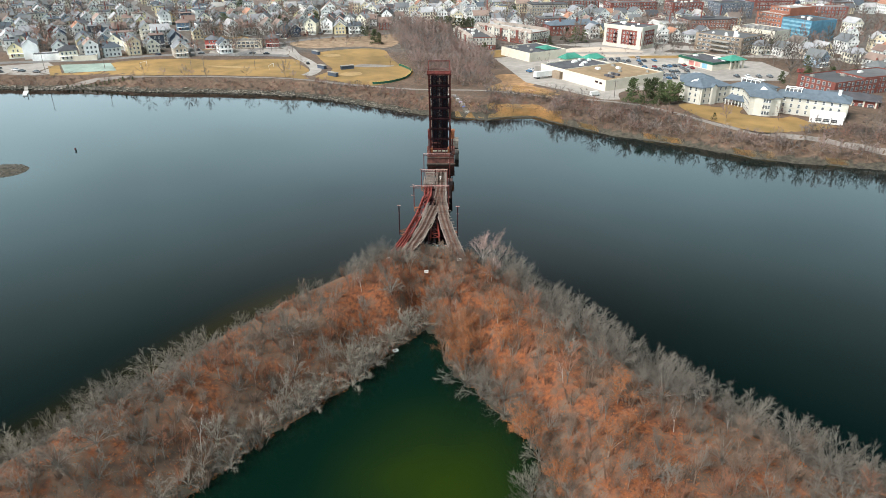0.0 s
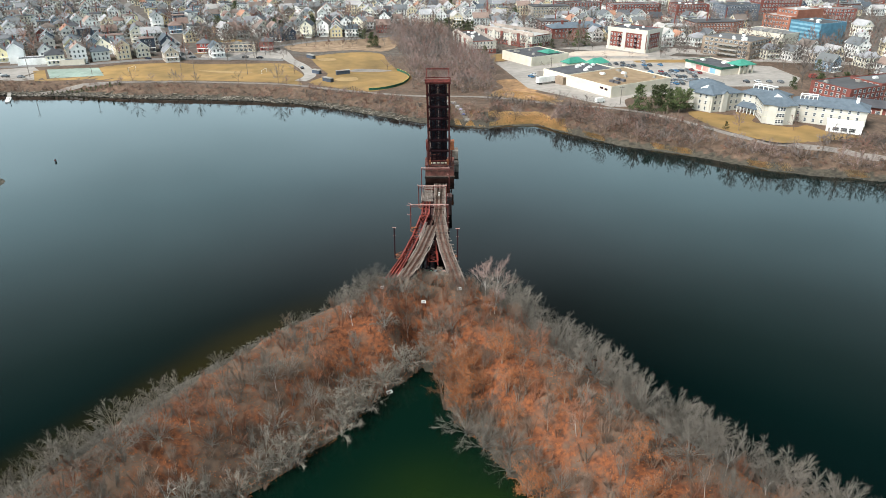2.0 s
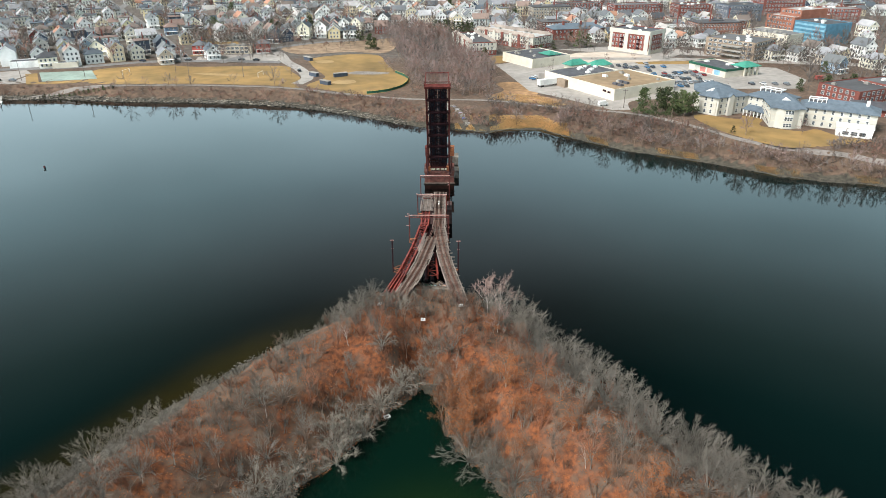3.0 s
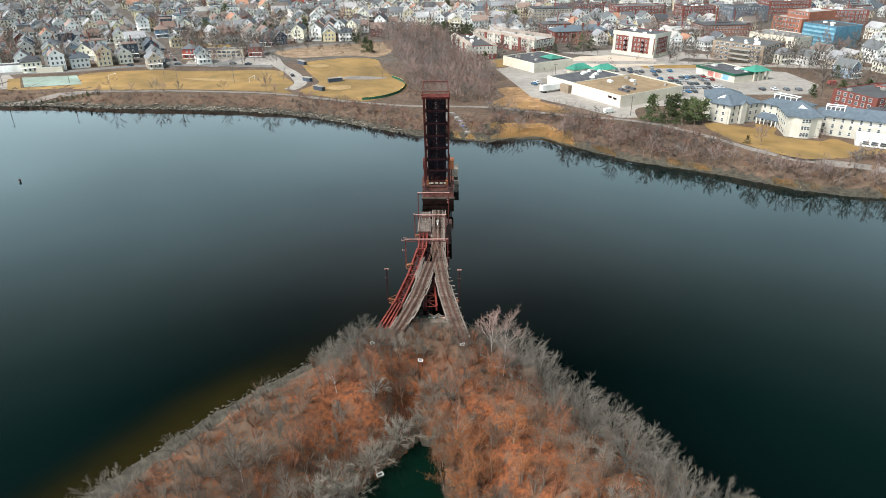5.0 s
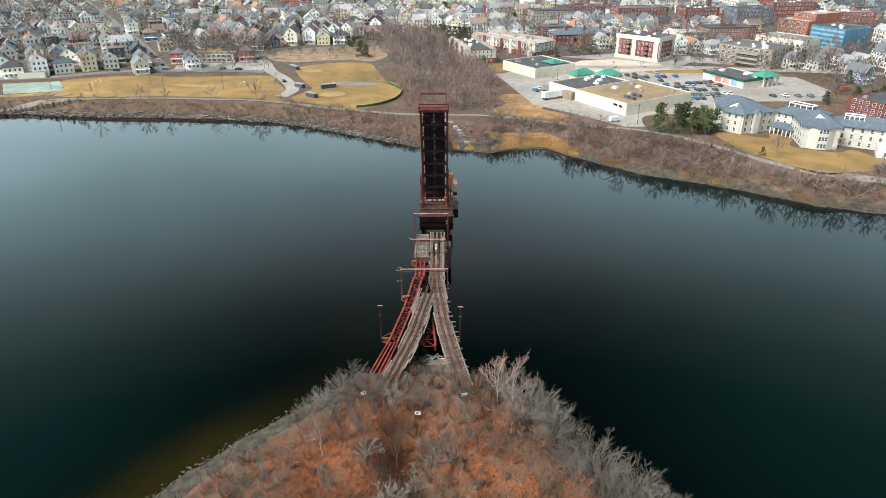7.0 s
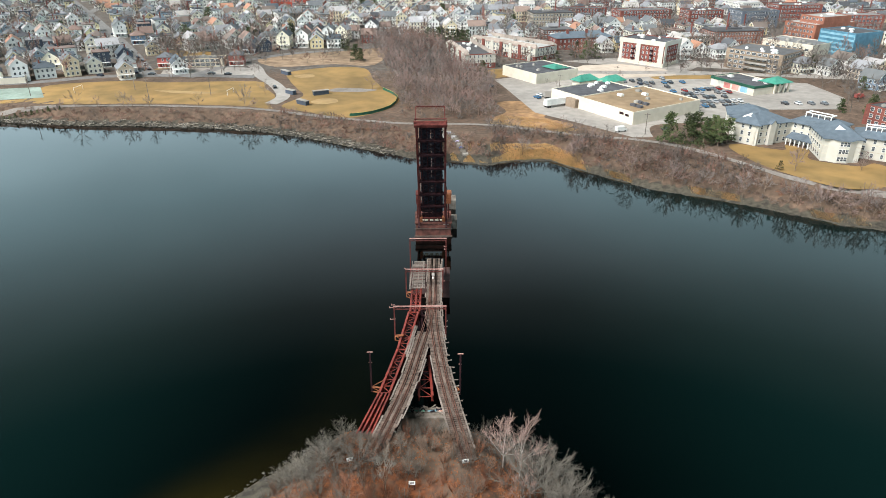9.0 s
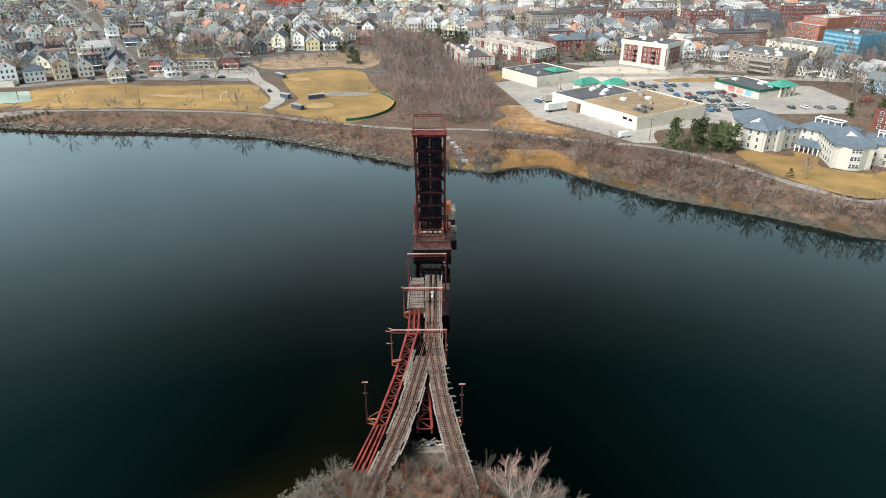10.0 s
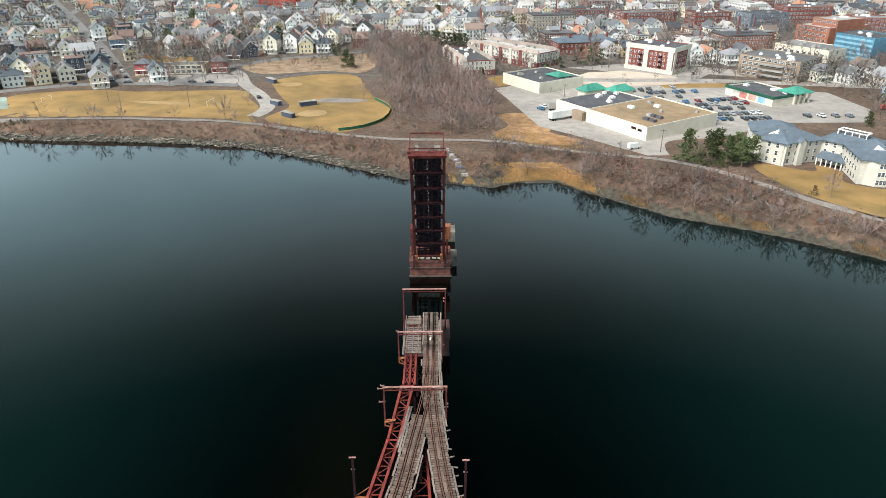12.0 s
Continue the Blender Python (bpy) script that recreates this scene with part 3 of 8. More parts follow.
portal(-5.7, 3.2, -33.3, 15.2, 4.8, [], [(3.2, -2.2, 0.5), (3.2, -3.0, 0.4)], True, 0)
portal(-6.1, 2.2, -49.8, 15.3, 9.2, [(-6.1, 0.25, 0.4)], [(2.2, -3.0, -0.4)], True, 1.3)
portal(-7.7, 2.55, -68.6, 16.9, 9.9, [(-7.7, 0.4, 0.5), (-7.7, -0.2, 1.0), (-7.7, -2.9, 0.9)], [(2.55, -3.5, -0.3)], True, 1.8)
for x, y, zt, s in ((-11.1, -85.0, 17.4, 1), (4.85, -86.0, 17.6, -1)):
    t = thing("catenary_pole", "rusty free-standing steel catenary pole on a bracket", "catenary pole", group="catenary poles")
    m = Mesh()
    m.beam((x, y, 8.8), (x, y, zt), 0.3, 0.24)
    for k in range(9):
        m.box(x - 0.18, x + 0.18, y - 0.15, y + 0.15, 9.4 + k * 0.85, 9.47 + k * 0.85)
    part("post", m, RUST, t)
    m = Mesh()
    m.beam((x - 0.5, y, zt), (x + 0.5, y, zt), 0.22, 0.12)
    m.beam((x - 0.3, y, zt - 2.2), (x + 0.3, y, zt - 2.2), 0.16, 0.1)
    part("cross_arm", m, PALE_STEEL, t)
    m = Mesh()
    m.beam((x, y, 9.9), (x + s * 1.9, y, 9.6), 0.3, 0.14)
    m.beam((x, y, 8.9), (x + s * 1.9, y, 8.4), 0.2, 0.16)
    m.beam((x, y, 9.9), (x + s * 1.9, y + 2.0, 9.7), 0.14, 0.12)
    m.beam((x, y, 9.8), (x + s * 1.9, y, 8.5), 0.14, 0.12)
    part("bracket", m, RUST_ORANGE, t)

for y, xs in ((-58.6, (-4.9, -3.0, -1.2, 0.9)), (-72.7, (-6.9, -5.2, -3.4, -1.8, -0.1, 1.8)), (-49.6, (-4.6, -2.7, -0.9, 0.9))):
    t = thing("steel_bent", "dark rusted steel trestle bent standing in the river", "bridge bent", group="trestle bents")
    for x in xs:
        m = Mesh()
        m.beam((x, y, -1.0), (x, y, 8.2), 0.4, 0.4)
        part("column", m, RUST, t)
    m = Mesh()
    m.beam((xs[0] - 0.6, y, 8.4), (xs[-1] + 0.6, y, 8.4), 0.6, 0.5)
    part("cap_beam", m, RUST, t)
    m = Mesh()
    m.beam((xs[0], y, 1.5), (xs[-1], y, 7.8), 0.2, 0.2)
    m.beam((xs[0], y, 7.8), (xs[-1], y, 1.5), 0.2, 0.2)
    part("sway_brace", m, RUST, t)


def pier(name, label, x0, x1, y0, y1, z1, material, lip=0.25):
    t = thing(name, label, "bridge pier", group="bridge piers")
    m = Mesh()
    m.add([(x0, y0, -2), (x1, y0, -2), (x1, y1, -2), (x0, y1, -2), (x0 + lip, y0 + lip, z1 - 0.5), (x1 - lip, y0 + lip, z1 - 0.5), (x1 - lip, y1 - lip, z1 - 0.5), (x0 + lip, y1 - lip, z1 - 0.5)],
          [(3, 2, 1, 0), (4, 5, 6, 7), (0, 1, 5, 4), (1, 2, 6, 5), (2, 3, 7, 6), (3, 0, 4, 7)])
    part("shaft", m, material, t)
    m = Mesh()
    m.box(x0, x1, y0, y1, z1 - 0.5, z1)
    part("coping", m, material, t)
    return t


main_pier = pier("bridge_pier", "rust-brown stained concrete pier under the raised bridge leaf", -5.5, 5.5, 0.0, 9.0, 4.8, PIER)
m = Mesh()
m.box(-5.65, 5.65, -0.16, 0.0, 0.05, 0.55)
m.box(-5.65, 5.65, -0.14, 0.0, 2.7, 2.9)
part("timber_wale", m, mat("wet_timber_wale", (0.05, 0.04, 0.035), (0.13, 0.09, 0.07), 1.5, 0.8), main_pier)
for k, (x0, x1) in enumerate(((-5.2, -4.2), (-3.4, -3.0), (-1.6, 0.4), (1.4, 1.7), (3.0, 4.6))):
    m = Mesh()
    m.box(x0, x1, 0.12, 0.24, 4.3 - 0.06 * k, 4.44)
    part("whitewash_streak", m, CONCRETE, main_pier, "pale lime streak")
# pier concrete toned darker so the rest pier merges with the dark below deck
pier("bridge_pier", "rust-brown stained concrete rest pier at the deck's end", -6.0, 4.2, -36.2, -29.0, 4.9, mat("dark_wet_pier_concrete", (0.03, 0.016, 0.015), (0.075, 0.038, 0.034), 0.7, 0.9))
t = thing("steel_bent", "dark rusted steel columns carrying the deck on its pier", "bridge bent", group="trestle bents")
for x in (-4.4, -2.6, -0.8, 1.2):
    for y in (-35.6, -33.8):
        m = Mesh()
        m.beam((x, y, 4.9), (x, y, 8.6), 0.35, 0.35)
        part("column", m, RUST_RED, t)
m = Mesh()
m.beam((-5, -35.2, 8.5), (2, -35.2, 8.5), 1.6, 0.4)
part("cap_beam", m, RUST_RED, t)
low = pier("bridge_pier", "small weathered concrete dolphin beside the main pier", 5.55, 7.3, 6.0, 10.5, 3.0, OLD_CONCRETE, 0.1)
low = pier("bridge_pier", "small weathered concrete dolphin behind the main pier", 3.4, 7.4, 21.5, 26.5, 3.2, OLD_CONCRETE, 0.1)
low = pier("bridge_pier", "concrete approach pier behind the raised leaf", -5.0, 3.2, 27.0, 30.0, 6.4, PIER, 0.2)
low = pier("bridge_pier", "concrete approach pier behind the raised leaf", -5.0, 3.2, 46.0, 49.0, 6.4, PIER, 0.2)

abutment = thing("abutment", "grey concrete abutment with faded graffiti between the legs of the wye", "abutment")
m = Mesh()
m.box(-7.2, 4.2, -89.6, -88.2, 0, 6.4)
m.box(-5.8, 3.0, -88.2, -86.9, 0, 6.6)
m.box(-7.2, -5.6, -91.0, -87.0, 0, 8.4)
m.box(2.6, 4.4, -91.0, -87.0, 0, 8.4)
part("wall", m, OLD_CONCRETE, abutment)
rr = random.Random(8)
for k in range(34):
    m = Mesh()
    x, y, l2, a = rr.uniform(-5.6, 2.8), rr.uniform(-89.4, -87.0), rr.uniform(0.3, 1.6), rr.uniform(0, 3.14)
    m.beam((x, y, 6.72), (x + l2 * math.cos(a), y + 0.4 * l2 * math.sin(a), 6.8 + rr.uniform(0, 0.25)), rr.uniform(0.15, 0.4), 0.16)
    part("debris", m, (PLANK, OLD_CONCRETE, DARK_TIE)[k % 3], abutment)
for nm, x0, x1, z0, z1, c in (("graffiti_patch", -1.0, 0.7, 5.3, 6.3, (0.16, 0.3, 0.36)), ("graffiti_patch", -3.4, -1.5, 5.0, 6.2, (0.12, 0.3, 0.22)), ("graffiti_patch", 1.0, 2.2, 5.0, 6.4, (0.55, 0.3, 0.24)), ("graffiti_patch", -4.4, -3.7, 4.6, 5.4, (0.1, 0.34, 0.3))):
    m = Mesh()
    m.add([(x0, -88.0, z0 + 0.9), (x1, -88.0, z0 + 0.9), (x1 + 0.1, -87.2, z0 + 0.9), (x0 + 0.2, -87.25, z0 + 0.9)], [(0, 1, 2, 3)])
    me_ = Mesh()
    me_.box(x0, x1, -88.0, -87.5, 6.6, 6.62)
    part(nm, me_, mat("spray_paint", c, tuple(min(1, v * 1.4) for v in c), 3.0, 0.7, big=0.4), abutment, "faded spray paint")

# the raised leaf: x across, y up the leaf, z towards the river side
HEEL, TIP = Vector((-0.2, 0.3, 4.9)), Vector((-0.42, -16.0, 38.8))
up_leaf = (TIP - HEEL).normalized()
LEAF_LEN = (TIP - HEEL).length
ex = Vector((1, 0, 0))
ex = (ex - up_leaf * ex.dot(up_leaf)).normalized()
ez = ex.cross(up_leaf)
leaf_m = Matrix(((ex.x, up_leaf.x, ez.x, HEEL.x), (ex.y, up_leaf.y, ez.y, HEEL.y), (ex.z, up_leaf.z, ez.z, HEEL.z), (0, 0, 0, 1)))
leaf = thing("bascule_leaf", "raised rust-red steel bascule leaf standing over its pier", "bascule bridge", leaf_m)
W = 3.72
L = LEAF_LEN
PANELS = 7
pu = [1.6 + (L - 2.0) * k / PANELS for k in range(PANELS + 1)]
for x in (-W, W):
    m = Mesh()
    m.box(x - 0.28, x + 0.28, 0, L, -0.7, 0.0)
    part("bottom_chord", m, RUST_RED, leaf)
    m = Mesh()
    for k in range(1, PANELS):
        m.beam((x, pu[k], -6.2), (x, pu[k + 1] if k < PANELS - 1 else pu[k], -6.2), 0.4, 0.4)
    m.beam((x, pu[PANELS - 1], -6.2), (x, pu[PANELS], -0.4), 0.36, 0.36)
    m.beam((x, pu[1], -6.2), (x, 0.2, -3.5), 0.5, 0.5)
    part("top_chord", m, RUST, leaf)
    for k in range(1, PANELS):
        m = Mesh()
        m.beam((x, pu[k], -6.2), (x, pu[k], -0.5), 0.25, 0.25)
        part("truss_post", m, RUST, leaf)
        m = Mesh()
        m.beam((x, pu[k], -6.2), (x, pu[k - 1 if k % 2 else k + 1], -0.5), 0.22, 0.22)
        part("truss_diagonal", m, RUST, leaf)
for k, u in enumerate(pu):
    m = Mesh()
    m.box(-W, W, u - 0.18, u + 0.18, -0.95, 0.02)
    m.box(-W, W, u - 0.3, u + 0.3, -0.02, 0.06)
    for x in (-2.4, -1.0, 1.0, 2.4):
        m.add([(x - 0.5, u - 0.18, 0.0), (x + 0.5, u - 0.18, 0.0), (x, u - 0.7, -0.3)], [(0, 1, 2)])
    part("floor_beam", m, RUST_RED if k in (0, PANELS) else RUST, leaf)
for x in (-2.55, -1.05, 0.95, 2.45):
    m = Mesh()
    m.box(x - 0.14, x + 0.14, pu[0], pu[-1], -0.92, -0.3)
    part("stringer", m, RUST, leaf)
for k in range(PANELS):
    m = Mesh()
    m.beam((-W, pu[k], -0.75), (W, pu[k + 1], -0.75), 0.14, 0.1)
    m.beam((W, pu[k], -0.78), (-W, pu[k + 1], -0.78), 0.14, 0.1)
    part("lateral_bracing", m, RUST, leaf)
lt = Mesh()
lt.box(-1.5, 1.5, -0.16, 0.16, -0.12, 0.12)
LT = lt.data("tie", DARK_TIE)
rng = random.Random(5)
for k in range(int((L - 2) / 0.52)):
    for x in (-1.6, 1.5):
        if rng.random() < 0.03:
            continue
        ob = new("tie", LT)
        ob.parent = leaf
        ob.matrix_local = pose(x + rng.uniform(-0.1, 0.1), 1.4 + k * 0.52, -1.1, 0, 0, rng.uniform(-2, 2))
m = Mesh()
m.box(-4.3, 4.2, L - 0.5, L + 0.25, -0.8, 0.3)
m.box(-4.3, 4.2, L - 0.1, L + 0.3, -1.3, -0.8)
part("end_girder", m, RUST_RED, leaf)
m = Mesh()
m.box(-4.4, -4.0, L + 0.2, L + 0.8, -0.9, -0.3)
m.box(3.9, 4.2, L + 0.2, L + 0.9, -1.0, -0.4)
m.beam((-4.2, L + 0.9, -1.4), (4.1, L + 0.9, -1.4), 0.2, 0.2)
part("tip_rail", m, RUST_RED, leaf)
m = Mesh()
for x in (-3.9, 3.6):
    m.beam((x, L - 0.2, -0.8), (x, L - 0.2, -7.6), 0.24, 0.24)
m.beam((-4.0, L - 0.2, -7.6), (3.7, L - 0.2, -7.6), 0.22, 0.22)
m.beam((-4.0, L - 0.2, -7.0), (3.7, L - 0.2, -7.0), 0.1, 0.1)
part("end_portal", m, RUST_RED, leaf)
for x, w in ((-3.0, 0.35), (-1.85, 0.5), (-0.3, 0.5), (1.25, 0.5), (2.5, 0.35)):
    m = Mesh()
    m.box(x - w, x + w, 0.55, 1.25, -0.6, 0.12)
    part("bearing_block", m, CREAM, leaf, "pale cream block")
for x in (-3.4, 3.2):
    m = Mesh()
    m.box(x - 0.4, x + 0.4, 0.0, 2.2, -0.6, 0.16)
    part("shoe", m, RUST_ORANGE, leaf, "orange rusted bearing shoe")
m = Mesh()
for k in range(9):
    m.box(-3.0, 2.7, 1.5 + k * 0.25, 1.6 + k * 0.25, -0.5, -0.4)
for x in np.linspace(-2.8, 2.5, 12):
    m.box(x - 0.04, x + 0.04, 1.4, 3.9, -0.56, -0.46)
part("grating", m, RUST, leaf, "rusted grating above the bearings")
for x in (-W - 0.3, W + 0.3):
    m = Mesh()
    ring = [(math.cos(a), math.sin(a)) for a in np.linspace(-0.6, 1.9, 14)]
    for (c0, s0), (c1, s1) in zip(ring, ring[1:]):
        m.beam((x, 6.2 - 6.2 * c0, -6.2 * s0 - 0.4), (x, 6.2 - 6.2 * c1, -6.2 * s1 - 0.4), 0.5, 0.5)
    part("rolling_segment", m, RUST, leaf)
for x, w, material, label in ((4.55, 0.8, RUST_ORANGE, "orange rusted machinery housing on the side of the lift tower"), (-4.75, 0.35, RUST_RED, "red rusted machinery housing on the side of the lift tower")):
    t = thing("machinery_housing", label, "machinery")
    m = Mesh()
    m.box(x - w, x + w, 3.0, 6.5, 9.6, 12.4)
    m.box(x - w - 0.1, x + w + 0.1, 2.9, 6.6, 12.4, 12.6)
    part("box", m, material, t)
    m = Mesh()
    for yy in (3.3, 6.2):
        m.beam((x, yy, 4.8), (x, yy, 9.6), 0.35, 0.35)
    m.beam((x, 3.3, 4.9), (x, 6.2, 9.5), 0.2, 0.2)
    part("legs", m, RUST_RED, t)
approach = thing("approach_span", "dark rusted girder span between the pier and the far bank", "bridge girder")
for x in (-3.4, -1.2, 1.0):
    m = Mesh()
    m.girder((x, 9.0, 8.2), (x, 92.0, 8.2), 0.4, 1.6)
    part("girder", m, RUST, approach)
m = Mesh()
for k in range(90):
    m.box(-4.2, 1.8, 9.2 + k * 0.92, 9.6 + k * 0.92, 8.2, 8.42)
part("timber_deck", m, TIE, approach)


# ---- trees ----
BARK_GREY = random_value(mat("grey_bark", (0.11, 0.1, 0.086), (0.2, 0.184, 0.16), 2.0, 0.9), 0.75, 1.15)
BARK_BROWN = mat("brown_bark", (0.15, 0.105, 0.08), (0.25, 0.18, 0.135), 2.0, 0.9)
BARK_PALE = mat("pale_birch_bark", (0.32, 0.29, 0.26), (0.45, 0.41, 0.38), 2.0, 0.8)
TWIG_GREY = random_value(mat("grey_twigs", (0.112, 0.099, 0.083), (0.178, 0.158, 0.134), 0.5, 0.95, big=0.12), 0.75, 1.12)
TWIG_BROWN = random_value(mat("brown_twigs", (0.135, 0.09, 0.065), (0.215, 0.148, 0.11), 0.5, 0.95, big=0.15), 0.75, 1.15)
TWIG_RED = random_value(mat("reddish_twigs", (0.165, 0.07, 0.04), (0.25, 0.11, 0.065), 0.5, 0.95, big=0.15), 0.8, 1.15)
FAR_BROWN = mat("far_brown_twigs", (0.135, 0.094, 0.079), (0.215, 0.153, 0.13), 0.12, 0.95, big=0.2)
GROVE_BROWN = mat("grove_brown_twigs", (0.185, 0.132, 0.118), (0.275, 0.2, 0.182), 0.12, 0.95, big=0.2)
GROVE_RED = mat("grove_reddish_twigs", (0.215, 0.136, 0.118), (0.3, 0.198, 0.175), 0.12, 0.95, big=0.2)
GROVE_GREY = mat("grove_grey_twigs", (0.145, 0.122, 0.112), (0.225, 0.19, 0.176), 0.12, 0.95, big=0.2)
FAR_RED = mat("far_reddish_twigs", (0.17, 0.096, 0.075), (0.25, 0.147, 0.115), 0.12, 0.95, big=0.2)
FAR_GREY = mat("far_grey_twigs", (0.1, 0.084, 0.075), (0.17, 0.145, 0.13), 0.12, 0.95, big=0.2)
LEAF_ORANGE = random_value(mat("dead_oak_leaves", (0.17, 0.055, 0.018), (0.3, 0.108, 0.034), 1.4, 0.9, big=0.2), 0.75, 1.15)
BARK_EDGE = mat("bleached_grey_bark", (0.16, 0.142, 0.118), (0.26, 0.236, 0.2), 1.5, 0.9)
TWIG_EDGE = random_value(mat("pale_grey_twigs", (0.14, 0.123, 0.102), (0.22, 0.198, 0.167), 0.5, 0.95, big=0.12), 0.8, 1.12)
NEEDLE = random_value(mat("dark_pine_needles", (0.024, 0.04, 0.014), (0.08, 0.1, 0.034), 0.8, 0.85, big=0.2), 0.75, 1.2)
REED = mat("golden_reeds", (0.6, 0.4, 0.19), (0.76, 0.54, 0.29), 1.0, 0.9)


def sliver(m, p, d, length, w, mi=0):
    s = d.orthogonal().normalized() * (w / 2)
    m.add([p - s, p + s, p + d * length], [(0, 1, 2)], mi)


def turn_from(rng, d, angle):
    a = d.orthogonal().normalized()
    a.rotate(Matrix.Rotation(rng.uniform(0, 2 * math.pi), 3, d))
    return (d * math.cos(angle) + a * math.sin(angle)).normalized()


def vase(rng, h, w, limbs, subs, twigs, twig_len, twig_w, r0, fork=0.14, open_=1.2, lean=(0.0, 0.0), sag=0.0, sides=4, n=4):
    """A bare tree whose limbs rise from a short trunk into a rounded dome of fine twigs."""
    wood, crown = Mesh(), Mesh()
    top = Vector((lean[0] * h * fork, lean[1] * h * fork, h * fork))
    wood.tube((0, 0, -0.3), top, r0, r0 * 0.75, 6)
    for i in range(limbs):
        az = i * 2.4 + rng.uniform(-0.4, 0.4)
        pol = open_ * math.sqrt((i + 0.4) / limbs) * rng.uniform(0.85, 1.1)
        d = Vector((math.sin(pol) * math.cos(az) * w / 2, math.sin(pol) * math.sin(az) * w / 2, math.cos(pol) * h * (1 - fork))) * rng.uniform(0.9, 1.03)
        d += Vector((lean[0] * h * 0.7, lean[1] * h * 0.7, -sag * h * rng.random()))
        c = Vector((d.x * 0.4, d.y * 0.4, d.z * 0.5 + 0.08 * h)) + Vector((rng.uniform(-1, 1), rng.uniform(-1, 1), 0)) * 0.07 * h
        at = lambda t: top + c * (2 * t * (1 - t)) + d * (t * t)
        along = lambda t: (c * (2 - 4 * t) + d * (2 * t)).normalized()
        r = r0 * rng.uniform(0.3, 0.42)
        for k in range(n):
            wood.tube(at(k / n), at((k + 1) / n), r * (1 - 0.8 * k / n), r * (1 - 0.8 * (k + 1) / n), sides)
        for j in range(subs):
            t = 0.32 + 0.68 * ((j + rng.random()) / subs) ** 0.7
            p = at(t)
            g = (turn_from(rng, along(t), rng.uniform(0.3, 0.95)) + Vector((0, 0, 0.15 - sag))).normalized()
            l2 = h * 0.2 * rng.uniform(0.6, 1.15) * (1.25 - 0.55 * t)
            sliver(crown, p, g, l2, twig_w * 1.8)
            for _ in range(twigs):
                u = rng.uniform(0.1, 1.0)
                e = (turn_from(rng, g, rng.uniform(0.15, 0.85)) + Vector((0, 0, 0.05 - sag))).normalized()
                sliver(crown, p + g * (l2 * u), e, twig_len * rng.uniform(0.5, 1.3), twig_w)
    return wood, crown


def leaves(m, crown, rng, n, size, mi=0):
    """Dead leaves still held, hung along the twigs."""
    tips = crown.v
    for _ in range(n):
        p = Vector(tips[rng.randrange(len(tips))]) + Vector((rng.uniform(-0.4, 0.4), rng.uniform(-0.4, 0.4), rng.uniform(-0.5, 0.2)))
        a = Vector((rng.uniform(-1, 1), rng.uniform(-1, 1), rng.uniform(-0.6, 0.6))).normalized() * size * rng.uniform(0.6, 1.2)
        b = a.orthogonal().normalized() * size * rng.uniform(0.4, 0.8)
        m.add([p - a, p + b, p + a, p - b], [(0, 1, 2, 3)], mi)


def tree_kind(name, label, wood, crown, bark, twig, category="tree", extra=None):
    t = thing(name, label, category, pose(0, 0, -500))
    part("trunk", wood, bark, t)
    part("crown", crown, twig, t)
    if extra:
        part("leaves", extra, LEAF_ORANGE, t, "rust-orange dead leaves")
    return t


def shrub_mesh(rng, h, r, n, w, stems=7):
    m = Mesh()
    for _ in range(stems):
        a = rng.uniform(0, 2 * math.pi)
        b = Vector((math.cos(a) * rng.random() * r * 0.3, math.sin(a) * rng.random() * r * 0.3, -0.2))
        d = Vector((math.cos(a) * r / h * rng.uniform(0.2, 1), math.sin(a) * r / h * rng.uniform(0.2, 1), 1)).normalized()
        e = b + d * h * rng.uniform(0.55, 0.85)
        m.tube(b, e, 0.045, 0.02, 3)
        for _ in range(n // stems):
            p = b.lerp(e, rng.uniform(0.15, 1.0))
            sliver(m, p, (turn_from(rng, d, rng.uniform(0.2, 1.0)) + Vector((0, 0, 0.25))).normalized(), h * rng.uniform(0.2, 0.42), w)
    return m


rng = random.Random(21)
GREY_TREES, BROWN_TREES, OAKS, EDGE_TREES, SHRUBS, FAR_TREES, FAR_SHRUBS, PINES = [], [], [], [], [], [], [], []
for k in range(5):
    w_, c_ = vase(rng, 7.3, (9.8, 8.6, 10.6, 8.0, 9.4)[k], 19, 11, 15, 0.75, 0.023, 0.14, 0.1, 1.5)
    GREY_TREES.append(tree_kind("bare_tree", "bare grey deciduous tree with a fine domed crown", w_, c_, BARK_GREY, TWIG_GREY))
for k in range(4):
    w_, c_ = vase(rng, 8.0, (5.6, 4.8, 6.2, 5.2)[k], 7, 11, 13, 0.9, 0.026, 0.1, 0.2, 1.0)
    BROWN_TREES.append(tree_kind("bare_tree", "bare brownish young tree in leaf litter", w_, c_, BARK_BROWN if k % 2 else BARK_GREY, (TWIG_BROWN, TWIG_GREY, TWIG_RED, TWIG_BROWN)[k]))
for k in range(3):
    w_, c_ = vase(rng, 8.2, 7.0, 8, 9, 9, 0.8, 0.026, 0.16, 0.16, 1.25)
    lv = Mesh()
    leaves(lv, c_, rng, 1450, 0.115)
    OAKS.append(tree_kind("oak_tree", "oak still holding rust-orange dead leaves", w_, c_, BARK_BROWN, TWIG_BROWN, extra=lv))
for k in range(3):
    w_, c_ = vase(rng, 7.0, 8.0, 13, 11, 13, 0.9, 0.026, 0.14, 0.1, 1.4, (0.12, 0.0), 0.1, 4)
    EDGE_TREES.append(tree_kind("bare_tree", "pale bare tree leaning out over the pond's edge", w_, c_, BARK_EDGE, TWIG_EDGE))
SNAGS = []
